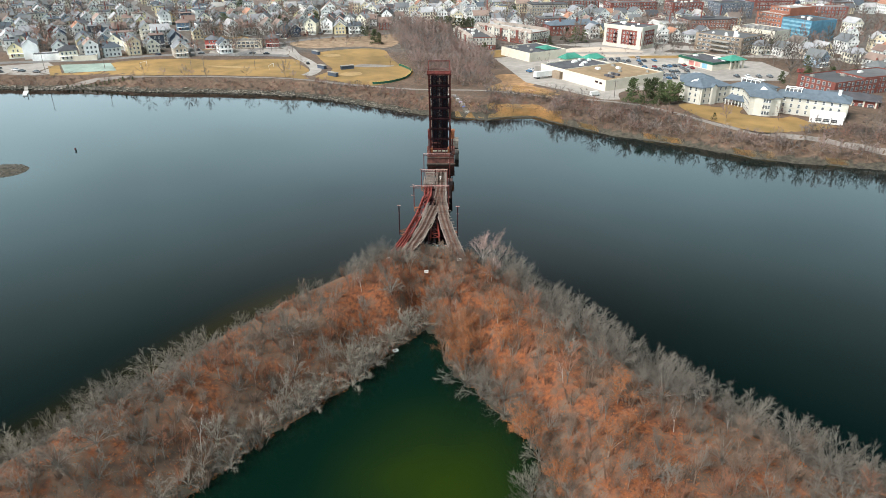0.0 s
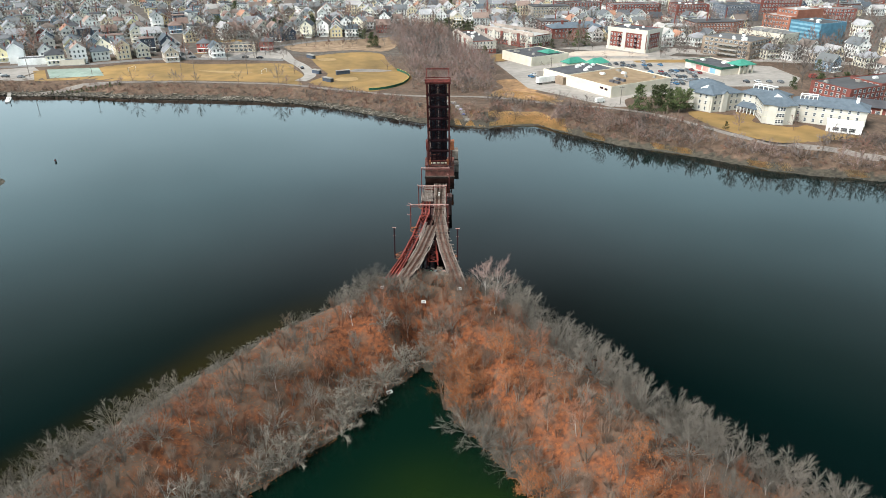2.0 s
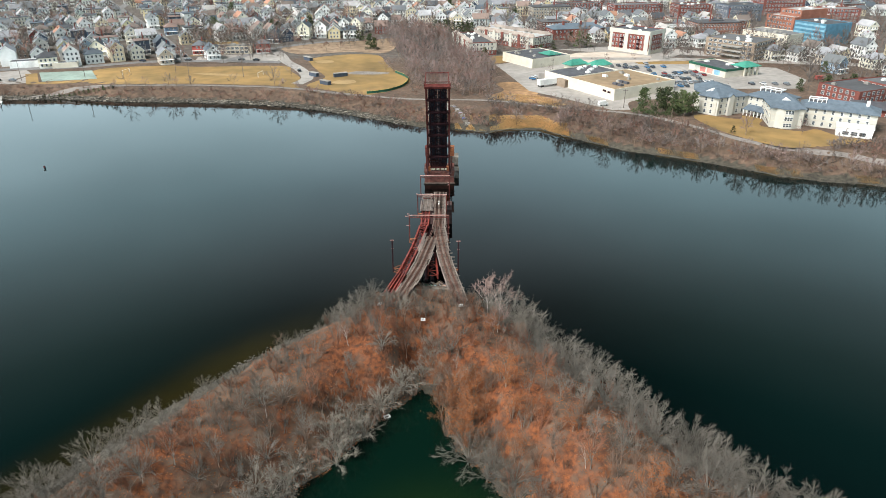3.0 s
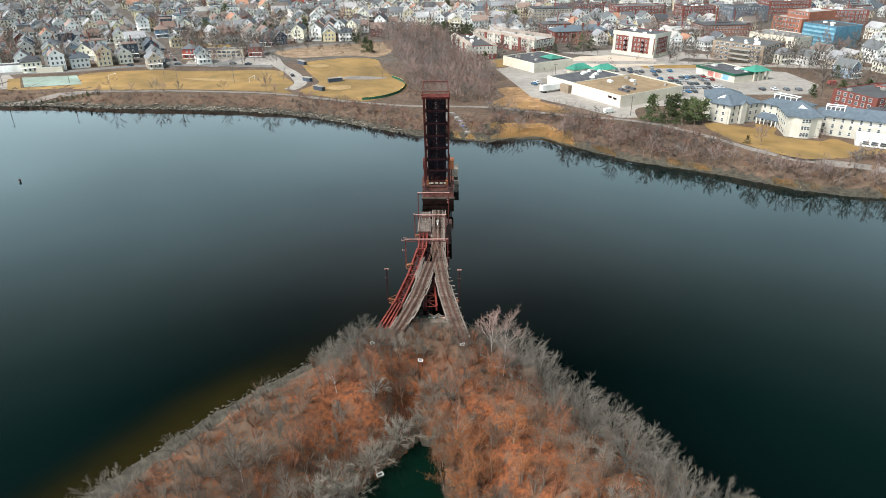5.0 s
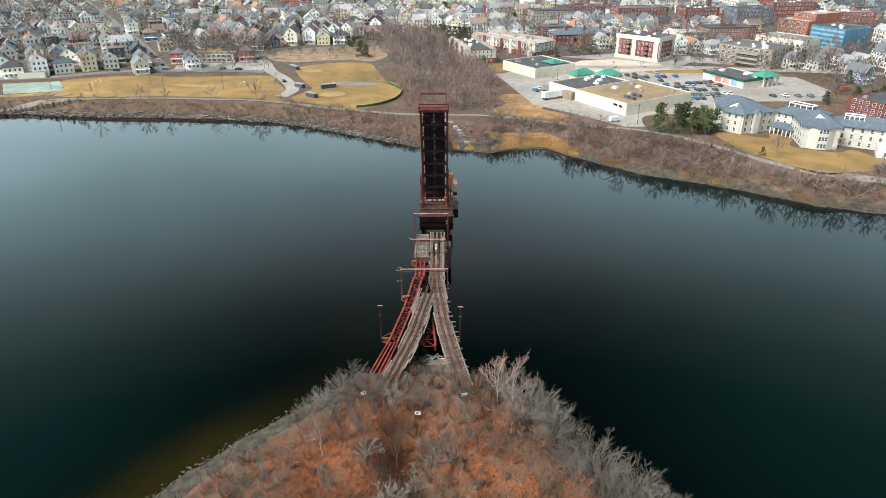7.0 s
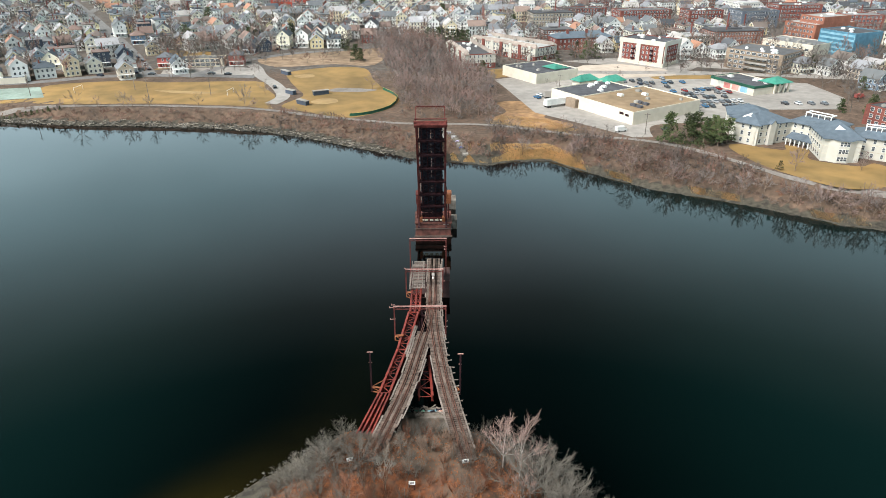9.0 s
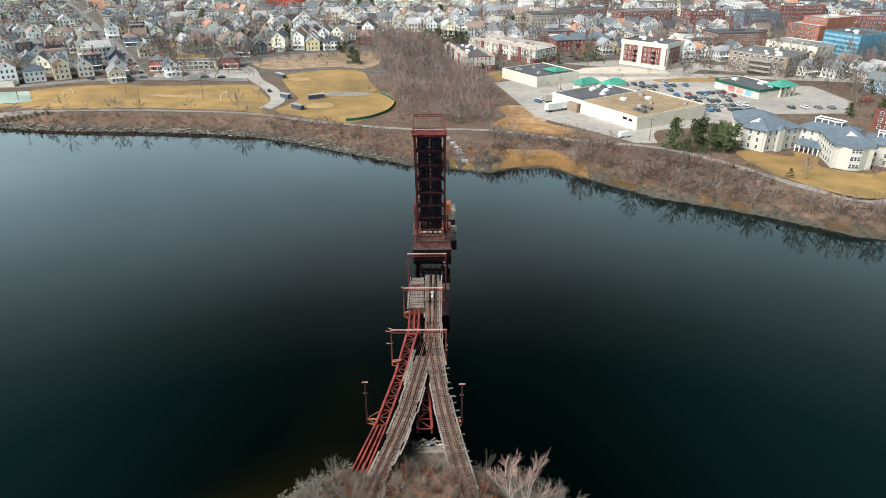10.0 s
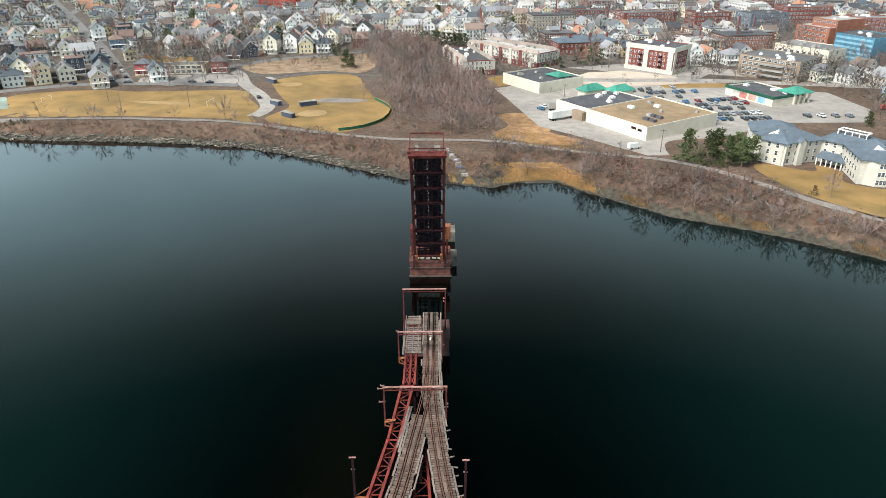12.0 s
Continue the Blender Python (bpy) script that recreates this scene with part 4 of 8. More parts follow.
for k in range(3):
    w_, c_ = vase(rng, 8.0, 5.0, 3 + k, 4, 2, 1.0, 0.035, 0.11, 0.4, 0.9, (0.15, 0.05), 0.05, 5)
    SNAGS.append(tree_kind("dead_tree", "pale dead tree with a few bare limbs", w_, c_, BARK_PALE, BARK_PALE))
for k in range(4):
    SHRUBS.append(tagged(new("shrub", shrub_mesh(rng, 2.9, 2.1, 460, 0.022).data("shrub", (TWIG_GREY, TWIG_BROWN, TWIG_RED, TWIG_BROWN)[k])), ("bare grey brushwood on the island", "bare brown brushwood among dead leaves", "reddish bare brushwood on the island", "bare brown brushwood among dead leaves")[k], "shrub", "brush"))
for k in range(4):
    w_, c_ = vase(rng, 9.2, (7.4, 6.2, 8.0, 6.6)[k], 8, 7, 9, 0.95, 0.07, 0.12, 0.16, 1.3, sides=3, n=2)
    FAR_TREES.append(tree_kind("bare_tree", ("bare grey-brown tree across the river", "bare reddish-brown tree across the river")[k % 2], w_, c_, BARK_BROWN, (GROVE_BROWN, GROVE_RED, GROVE_GREY, GROVE_BROWN)[k]))
THICKET = [tagged(new("thicket", shrub_mesh(rng, 4.6, 2.1, 210, 0.026, 8).data("thicket", c)), "thicket of thin bare saplings", "brush") for c in (TWIG_GREY, TWIG_BROWN, TWIG_RED, TWIG_BROWN)]
TOWN_TREES = []
for k in range(4):
    w_, c_ = vase(rng, 10.5, (7.6, 6.4, 8.4, 7.0)[k], 6, 5, 5, 1.4, 0.17, 0.14, 0.16, 1.3, sides=3, n=2)
    TOWN_TREES.append(tree_kind("bare_tree", "bare grey-brown tree among town houses", w_, c_, BARK_GREY, (FAR_BROWN, FAR_RED, FAR_GREY, FAR_GREY)[k]))
for k in range(3):
    w_, c_ = vase(rng, 2.9, 4.2, 8, 4, 7, 0.75, 0.095, 0.05, 0.04, 1.4, sides=3, n=1)
    c_.add(w_.v, w_.f)
    FAR_SHRUBS.append(tagged(new("shrub", c_.data("shrub", (FAR_BROWN, FAR_RED, FAR_GREY)[k])), "bare riverside brushwood on the bank", "shrub", "brush"))
for k in range(3):
    w_, c_ = Mesh(), Mesh()
    h = 9.5
    w_.tube((0, 0, -0.3), (0, 0, h * 0.95), 0.2, 0.04, 5)
    lobes = []
    for q in range(34):
        u = 0.04 + 0.96 * q / 34
        a, rr = rng.uniform(0, 6.28), 3.1 * (1.02 - u ** 1.5) * rng.uniform(0.45, 1.1)
        lobes.append((Vector((math.cos(a) * rr, math.sin(a) * rr, 0.6 + u * (h - 0.9))), rng.uniform(0.8, 1.3)))
        w_.tube((0, 0, lobes[-1][0].z - 0.4), lobes[-1][0], 0.06, 0.02, 3)
    for _ in range(1600):
        c0, s0 = rng.choice(lobes)
        d = Vector((rng.gauss(0, 1), rng.gauss(0, 1), rng.gauss(0.1, 0.6))).normalized()
        p = c0 + Vector((d.x, d.y, d.z * 0.6)) * s0 * rng.uniform(0.3, 1.15)
        s = d.orthogonal().normalized() * rng.uniform(0.11, 0.22)
        c_.add([p - s, p + s, p + d * rng.uniform(0.3, 0.6)], [(0, 1, 2)])
    PINES.append(tree_kind("pine_tree", "dark green evergreen tree with a dense crown", w_, c_, BARK_BROWN, NEEDLE, "evergreen"))
PROTOTYPES = SNAGS + GREY_TREES + BROWN_TREES + OAKS + EDGE_TREES + SHRUBS + THICKET + FAR_TREES + TOWN_TREES + FAR_SHRUBS + PINES
USED = set()
GATHER = {}
CHILDREN = {}


def copy_fast(ob, m, scale):
    """As copy_thing, with the list of parts kept from call to call."""
    if ob.name not in CHILDREN:
        CHILDREN[ob.name] = list(ob.children_recursive)
    made = {}
    for o in (ob, *CHILDREN[ob.name]):
        made[o] = o.copy()
        scene.collection.objects.link(made[o])
        made[o].parent = made.get(o.parent, o.parent)
        made[o].matrix_parent_inverse = o.matrix_parent_inverse
    made[ob].matrix_basis = m @ Matrix.Diagonal((*scale, 1))
    return made[ob]


def gather(key, proto, m):
    """Note a far repeat, to be joined into one object of its kind."""
    GATHER.setdefault(key, []).append((proto, m))


def join_gathered(key, name, label, category):
    """All far repeats noted under a key, as one mesh."""
    vs, fs, mi, mats, k = [], [], [], [], 0
    cache = {}
    for proto, m in GATHER.get(key, ()):
        if proto.name not in cache:
            rows = []
            for o in (proto, *proto.children_recursive):
                if o.type != "MESH":
                    continue
                me = o.data
                me.calc_loop_triangles()
                co = np.empty(len(me.vertices) * 3, np.float32)
                me.vertices.foreach_get("co", co)
                tri = np.empty(len(me.loop_triangles) * 3, np.int32)
                me.loop_triangles.foreach_get("vertices", tri)
                tm = np.empty(len(me.loop_triangles), np.int32)
                me.loop_triangles.foreach_get("material_index", tm)
                slots = []
                for mt in me.materials:
                    if mt not in mats:
                        mats.append(mt)
                    slots.append(mats.index(mt))
                rows.append((co.reshape(-1, 3), tri.reshape(-1, 3), np.array(slots)[tm]))
            cache[proto.name] = rows
        a = np.array(m)
        for co, tri, tm in cache[proto.name]:
            vs.append(co @ a[:3, :3].T + a[:3, 3])
            fs.append(tri + k)
            mi.append(tm)
            k += len(co)
    if not vs:
        return
    v, f, q = np.concatenate(vs).astype(np.float32), np.concatenate(fs), np.concatenate(mi)
    me = bpy.data.meshes.new(name)
    me.vertices.add(len(v))
    me.vertices.foreach_set("co", v.ravel())
    me.loops.add(f.size)
    me.loops.foreach_set("vertex_index", f.ravel().astype(np.int32))
    me.polygons.add(len(f))
    me.polygons.foreach_set("loop_start", np.arange(0, f.size, 3, dtype=np.int32))
    for mt in mats:
        me.materials.append(mt)
    me.polygons.foreach_set("material_index", q.astype(np.int32))
    me.update(calc_edges=True)
    me.shade_flat()
    return tagged(new(name, me), label, category, kind="stuff")


def put_far(key, proto, x, y, size=1.0, rng=None):
    gather(key, proto, pose(x, y, ground_at(x, y) - 0.05, 0, 0, rng.uniform(0, 360)) @ Matrix.Diagonal((size, size, size, 1)))


def put(proto, x, y, size=1.0, rz=None, rng=rng, z=None, tall=1.0):
    """The prototype itself the first time, then copies."""
    z = ground_at(x, y) - 0.05 if z is None else z
    m = pose(x, y, z, 0, 0, rng.uniform(0, 360) if rz is None else rz)
    if proto.name not in USED:
        USED.add(proto.name)
        proto.matrix_world = m @ Matrix.Diagonal((size, size, size * tall, 1))
        return proto
    return copy_fast(proto, m, (size, size, size * tall))


def scatter(rng, x0, x1, y0, y1, gap, ok):
    """Evenly loose points no nearer than gap."""
    cells, pts = {}, []
    for _ in range(int((x1 - x0) * (y1 - y0) / gap ** 2 * 6)):
        x, y = rng.uniform(x0, x1), rng.uniform(y0, y1)
        i, j = int(x // gap), int(y // gap)
        if any((x - a) ** 2 + (y - b) ** 2 < gap * gap for u in (i - 1, i, i + 1) for v in (j - 1, j, j + 1) for a, b in cells.get((u, v), ())):
            continue
        if ok(x, y):
            cells.setdefault((i, j), []).append((x, y))
            pts.append((x, y))
    return pts


def d_to(x, y, line):
    best = 1e9
    for (x1, y1), (x2, y2) in zip(line, line[1:]):
        dx, dy = x2 - x1, y2 - y1
        t = min(1.0, max(0.0, ((x - x1) * dx + (y - y1) * dy) / (dx * dx + dy * dy)))
        best = min(best, (x - x1 - t * dx) ** 2 + (y - y1 - t * dy) ** 2)
    return math.sqrt(best)


def clear_of_bridge(x, y):
    if y < -98.5 or y > -84:
        return True
    t = (-y - 86) / 17
    return not (-11.5 - 3.6 * t < x < -2.2 - 3.5 * t or 0.2 + 2.5 * t < x < 4.9 + 2.8 * t)


rng = random.Random(31)
for x, y in scatter(rng, -115, 110, -205, -84, 3.5, lambda x, y: within(x, y, ISLAND) and clear_of_bridge(x, y)):
    ro, lo, la = d_to(x, y, OUTER_RIGHT), d_to(x, y, OUTER_LEFT), d_to(x, y, LAGOON_SIDE)
    r = rng.random()
    if (y > -93 and abs(x) < 12 and ro < 4) or (y > -107.5 and -14 < x < 8.5):
        continue
    if ro < 13 and x > 8:
        if ro > 0.9 and y < -102.5 and r < 0.74:
            put(GREY_TREES[rng.randrange(5)], x, y, rng.uniform(0.98, 1.3) * (0.88 if ro < 3 else 1), rng=rng)
    elif y > -106 and x < -8:
        if x > -17 and y < -99.5:
            put(GREY_TREES[rng.randrange(5)], x, y, rng.uniform(0.5, 0.65), rng=rng)
    elif lo < 5 and y > -145:
        continue
    elif lo < 15 and y < -143 or lo < 26 and y < -152 and x < 0:
        if r < 0.75:
            k, s = rng.randrange(5), rng.uniform(0.6, 0.95)
            if y < -158:
                put_far("arm_trees", GREY_TREES[k], x, y, s, rng)
            else:
                put(GREY_TREES[k], x, y, s, rng=rng)
    elif lo < 11:
        continue
    elif lo < 20 and y < -106:
        if r < 0.6:
            put((BROWN_TREES + GREY_TREES)[rng.choice((0, 1, 1, 3, 4, 5, 6))], x, y, rng.uniform(0.4, 0.6) * (1.4 if y < -140 else 1), rng=rng)
    elif la < 5 and la < lo:
        if x < 0:
            put(EDGE_TREES[rng.randrange(3)], x, y, rng.uniform(0.75, 1.1), rng.uniform(-80, 10), rng)
        else:
            put(OAKS[rng.randrange(3)] if r < 0.6 else GREY_TREES[rng.randrange(5)], x, y, rng.uniform(0.75, 1.1), rng=rng)
    elif x > -2 and la < 15 and r < 0.3:
        put(OAKS[rng.randrange(3)], x, y, rng.uniform(0.55, 1.0), rng=rng)
    elif abs(x - 2) < 24 and -130 < y < -102:
        if r < 0.5:
            put(BROWN_TREES[rng.choice((0, 1, 1, 2, 3))] if r < 0.44 else GREY_TREES[rng.randrange(5)], x, y, rng.uniform(0.6, 0.95), rng=rng)
    elif r < 0.6:
        put(GREY_TREES[rng.randrange(5)] if r < (0.22 if x < 0 else 0.16) else BROWN_TREES[rng.choice((0, 1, 1, 2, 3))], x, y, rng.uniform(0.65, 1.0), rng=rng)
    elif r < 0.68:
        put(OAKS[rng.randrange(3)], x, y, rng.uniform(0.4, 0.65), rng=rng)
for x, y in scatter(rng, -105, 105, -195, -83, 3.2, lambda x, y: within(x, y, ISLAND) and clear_of_bridge(x, y) and d_to(x, y, OUTER_LEFT) > 6):
    if rng.random() < 0.6:
        put(SHRUBS[0 if d_to(x, y, OUTER_LEFT) < 14 and rng.random() < 0.6 else rng.choice((1, 0, 3, 2))], x, y, rng.uniform(0.7, 1.3) * (0.4 if d_to(x, y, OUTER_LEFT) < 12 else 0.8), rng=rng)
for x, y in scatter(rng, -110, 105, -195, -83, 2.2, lambda x, y: within(x, y, ISLAND) and clear_of_bridge(x, y) and d_to(x, y, OUTER_LEFT) > 4.5):
    lo_in = d_to(x, y, OUTER_LEFT)
    clump = math.sin(x * 0.19 + 1.7 * math.sin(y * 0.11)) * math.cos(y * 0.15 + 1.1 * math.sin(x * 0.13))
    inner = lo_in > 20 and not (x > 8 and d_to(x, y, OUTER_RIGHT) < 14)
    if rng.random() < (0.78 if inner else 0.85) - 0.35 * clump and not (y > -99 and -8 < x < 5):
        k, lo = rng.random(), lo_in
        grey = 0.75 if lo < 26 or (x > 8 and d_to(x, y, OUTER_RIGHT) < 16) else 0.5 if x < -14 else 0.12
        put_far("thicket", THICKET[0 if k < grey else 2 if k > (0.6 if abs(x - 2) < 22 and y > -132 else 0.85) else 1], x, y, rng.uniform(0.5, 1.15) * (0.7 if abs(x) < 16 and -112 < y else 0.38 if lo < 9 else 0.6 if lo < 18 else 1), rng)
join_gathered("arm_trees", "thicket", "grey bare trees massed along the island's far arm", "trees")
join_gathered("thicket", "thicket", "thickets of thin bare saplings over the whole island", "brush")
for x, y, s, rz in ((-42, -163, 0.85, 60), (40, -166, 0.55, 100), (45, -161, 0.6, 40), (49, -166, 0.5, 80), (24, -150, 0.6, 170), (-18, -118, 0.6, 150), (-30, -138, 0.6, 100)):
    put(SNAGS[rng.randrange(3)], x, y, s, rz, rng)
for x, y, s in ((-3.5, -117.5, 0.9), (-7, -122.5, 1.0), (2.2, -117, 0.9), (-0.8, -112.8, 1.0), (-11.5, -127.5, 1.1), (-18.5, -137.5, 1.1), (-27.5, -149.5, 1.1), (4.8, -133, 1.0), (10, -143.5, 1.0)):
    put(EDGE_TREES[rng.randrange(3)], x, y, s * 0.9, rng.uniform(-90, 0) if x < 0 else rng.uniform(150, 260), rng)
w_, c_ = vase(random.Random(77), 12.0, 9.5, 9, 15, 26, 0.9, 0.026, 0.15, 0.25, 1.3, sides=5)
birch = tree_kind("birch_tree", "tall pale-barked bare birch near the bridge", w_, c_, BARK_PALE, mat("pale_pink_twigs", (0.26, 0.17, 0.145), (0.36, 0.25, 0.22), 0.5, 0.95))
put(birch, 13.6, -104.2, 1.0, rng=rng)
put(birch, 11.0, -103.4, 0.78, rng=rng)
put(birch, 12.5, -113.0, 0.5, rng=rng)
for x, y, s in ((15.6, -102.4, 0.95), (11.6, -100.8, 0.78), (17.6, -105.5, 1.05), (20.0, -107.5, 1.0), (22.5, -110.0, 1.0), (8.2, -99.2, 0.35)):
    put(GREY_TREES[rng.randrange(4)], x, y, s, rng=rng)
for x, y, s in ((-14.5, -99.5, 0.68), (-17.5, -101.5, 0.72), (-20.5, -103.5, 0.68), (-23.0, -106.0, 0.6), (-16.5, -104.5, 0.8), (-19.5, -107.0, 0.7), (-11.5, -105.5, 0.85)):
    put(GREY_TREES[rng.randrange(5)], x, y, s, rng=rng)
for x, y, s in ((-1.5, -94.5, 0.42), (-3.2, -96.5, 0.45), (0.4, -97.2, 0.45), (-5.2, -101.5, 0.5), (-1.8, -102.5, 0.55), (2.0, -103.8, 0.5), (5.8, -105.2, 0.5), (-8.8, -105.0, 0.5), (-3.8, -106.0, 0.55), (4.6, -101.2, 0.4), (8.5, -107.0, 0.5), (-11.0, -107.0, 0.5)):
    put((BROWN_TREES + GREY_TREES)[rng.choice((0, 1, 1, 3, 5))], x, y, s, rng=rng)
for x, y in scatter(rng, -26, 18, -110, -92, 2.3, lambda x, y: within(x, y, ISLAND) and clear_of_bridge(x, y) and d_to(x, y, OUTER_LEFT) > 5):
    put_far("tip", THICKET[rng.choice((0, 0, 1, 1, 2))], x, y, rng.uniform(0.45, 0.8), rng)
join_gathered("tip", "thicket", "fine grey-brown brush over the island's point", "brush")
put(EDGE_TREES[1], -60, -166.0, 0.7, rng=rng)
for x, y in ((-9.5, -101), (-8, -102.5), (-11, -103), (-13.5, -103.5), (-6.5, -100.5), (4.6, -102), (6.2, -103), (3.2, -101), (-12.5, -100.5), (-4, -99), (1.5, -98.5), (-1, -97.5)):
    put(SHRUBS[rng.choice((1, 2, 3))], x, y, rng.uniform(0.7, 1.0), rng=rng)
put(OAKS[0], 2.2, -128.5, 1.05, rng=rng)
put(OAKS[1], 5.5, -135.0, 1.1, rng=rng)
put(OAKS[0], 7.0, -128.0, 0.95, rng=rng)

for x, y in scatter(rng, -200, 205, -344, -192, 7.5, lambda x, y: within(x, y, ISLAND) and d_to(x, y, OUTER_LEFT) > 7):
    put_far("arms", FAR_SHRUBS[rng.randrange(3)], x, y, rng.uniform(1.6, 2.4), rng)
join_gathered("arms", "thicket", "bare brown thickets along both arms of the island", "brush")

# leaf litter lying loose on the island
rng = random.Random(41)
m = Mesh()
for k in range(75000):
    x, y = rng.uniform(-80, 75), rng.uniform(-180, -88)
    if not within(x, y, ISLAND) or d_to(x, y, OUTER_LEFT) < 7 or not clear_of_bridge(x, y):
        continue
    a = Vector((rng.uniform(-1, 1), rng.uniform(-1, 1), rng.uniform(-0.25, 0.25))) * 0.17
    b = Vector((-a.y, a.x, rng.uniform(-0.1, 0.1))) * 0.7
    p = Vector((x, y, ground_at(x, y) + 0.06))
    m.add([p - a, p + b, p + a, p - b], [(0, 1, 2, 3)])
tagged(new("leaf_litter", m.data("leaf_litter", LEAF_ORANGE)), "loose rust-orange leaf litter covering the island floor", "leaf litter", kind="stuff")

# rocks and driftwood on both shores, reeds on the far one
rng = random.Random(51)
ROCK = mat("grey_shore_rock", (0.03, 0.028, 0.024), (0.12, 0.11, 0.095), 1.2, 0.9, 0, 0.03, 0.4)


def rock(m, p, r, rng):
    k = [Vector((rng.uniform(-1, 1), rng.uniform(-1, 1), rng.uniform(-0.5, 0.8))).normalized() * r * rng.uniform(0.6, 1.2) for _ in range(6)]
    base = [Vector((1, 0, 0)), Vector((-1, 0, 0)), Vector((0, 1, 0)), Vector((0, -1, 0)), Vector((0, 0, 0.7)), Vector((0, 0, -0.6))]
    vs = [p + b * r + c * 0.35 for b, c in zip(base, k)]
    m.add(vs, [(0, 2, 4), (2, 1, 4), (1, 3, 4), (3, 0, 4), (2, 0, 5), (1, 2, 5), (3, 1, 5), (0, 3, 5)])


DRIFT = mat("bleached_driftwood", (0.05, 0.042, 0.034), (0.34, 0.3, 0.245), 0.7, 0.9, big=0.5)
m, drift = Mesh(), Mesh()
for k in range(1900):
    x = rng.uniform(-262, 182)
    left = x < -16
    y = float(np.interp(x, FAR_X, FAR_Y)) + (rng.uniform(-0.3, 3.4) + rng.choice((0, 0, 1.2)) if left else rng.uniform(-0.5, 1.6))
    z = ground_at(x, y)
    rock(m, Vector((x, y, z + 0.05)), rng.uniform(0.3, 0.85) if left else rng.uniform(0.1, 0.3), rng)
    if left and k % 2:
        a, l2 = rng.uniform(-1.1, 1.1), rng.uniform(0.8, 3.0)
        drift.beam((x, y, z + 0.35), (x + l2 * math.cos(a), y + l2 * math.sin(a), z + 0.4 + rng.uniform(-0.3, 0.4)), 0.24, 0.2)
for k in range(420):
    t = rng.uniform(0, 8)
    a, b = ISLAND[int(t)], ISLAND[int(t) + 1]
    x, y = a[0] + (b[0] - a[0]) * (t % 1) + rng.uniform(-1, 1), a[1] + (b[1] - a[1]) * (t % 1) + rng.uniform(-1, 1)
    if y > -200:
        rock(m, Vector((x, y, max(0.02, ground_at(x, y)))), rng.uniform(0.12, 0.4), rng)
for k in range(150):
    a, q = rng.uniform(0, 6.28), math.sqrt(rng.random())
    x, y = -170 + 10 * q * math.cos(a), -8 + 8 * q * math.sin(a)
    rock(m, Vector((x, y, max(0.05, ground_at(x, y)))), rng.uniform(0.2, 0.6), rng)
tagged(new("shore_rocks", m.data("shore_rocks", ROCK)), "tumbled grey rocks along the waterline", "rocks", kind="stuff")
tagged(new("driftwood", drift.data("driftwood", DRIFT)), "bleached driftwood and timber scattered on the shore", "driftwood", kind="stuff")
m = Mesh()
for k in range(26000):
    x = rng.uniform(14, 182)
    if abs(x - 40) > 17 and math.sin(x * 0.21) + 0.6 * math.sin(x * 0.57) < rng.uniform(0.2, 1.1):
        continue
    y = float(np.interp(x, FAR_X, FAR_Y)) + (rng.uniform(1.5, 6) if x > 56 else rng.uniform(1.2, 9) if x > 27 else rng.uniform(1.5, 5) if rng.random() < 0.4 else rng.uniform(9, 14))
    p = Vector((x, y, ground_at(x, y) - 0.1))
    sliver(m, p, Vector((rng.uniform(-0.35, 0.35), rng.uniform(-0.35, 0.35), 1)).normalized(), rng.uniform(0.4, 1.0), 0.22)
for k in range(9000):
    x, y = rng.uniform(22, 62), rng.uniform(86, 120)
    if within(x, y, [(24, 106), (42, 95), (57, 86), (62, 96), (48, 114), (32, 119)]) and math.sin(x * 0.5) + math.cos(y * 0.6 + x * 0.2) > -0.9:
        sliver(m, Vector((x, y, ground_at(x, y) - 0.1)), Vector((rng.uniform(-0.4, 0.4), rng.uniform(-0.4, 0.4), 1)).normalized(), rng.uniform(0.4, 0.9), 0.22)
for k in range(15000):
    x = rng.uniform(7, 58)
    d = rng.uniform(1.6, 12 if x > 26 else 14)
    y = float(np.interp(x, FAR_X, FAR_Y)) + d
    if math.hypot(x - 22, (y - 74) * 0.8) < 5.5 or abs(x - 22 + (y - 70) * 0.15) < 1.3 or (x < 18 and d > 4 + 3 * math.sin(x)):
        continue
    sliver(m, Vector((x, y, ground_at(x, y) - 0.05)), Vector((rng.uniform(-0.8, 0.8), rng.uniform(-0.8, 0.8), 0.8)).normalized(), rng.uniform(0.4, 0.9), 0.24)
tagged(new("reeds", m.data("reeds", REED)), "golden dry reeds along the river bank", "reeds", kind="stuff")


# ---- the far bank: lawns, roads, lots ----
LAWN = mat("dry_winter_lawn", (0.16, 0.106, 0.038), (0.3, 0.184, 0.064), 0.09, 0.95, 0, 0.02, 0.22)
ASPHALT = mat("faded_asphalt", (0.12, 0.118, 0.116), (0.19, 0.186, 0.182), 0.5, 0.9, 0, 0.01, 0.15)
PALE_LOT = mat("sun_bleached_lot", (0.24, 0.222, 0.205), (0.33, 0.307, 0.282), 0.3, 0.9, 0, 0.01, 0.15)
SAND = mat("pale_sandy_lot", (0.4, 0.335, 0.275), (0.5, 0.43, 0.36), 0.25, 0.95, 0, 0.01, 0.15)
MEADOW = mat("tan_winter_meadow", (0.16, 0.09, 0.045), (0.34, 0.2, 0.095), 0.35, 0.95, 0, 0.04, 0.35)
VERGE = mat("bare_brown_verge", (0.15, 0.1, 0.065), (0.3, 0.215, 0.14), 0.2, 0.95, 0, 0.03, 0.3)
GRAVEL = mat("gravel_path", (0.155, 0.138, 0.124), (0.235, 0.212, 0.193), 1.0, 0.95, 0, 0.02, 0.15)
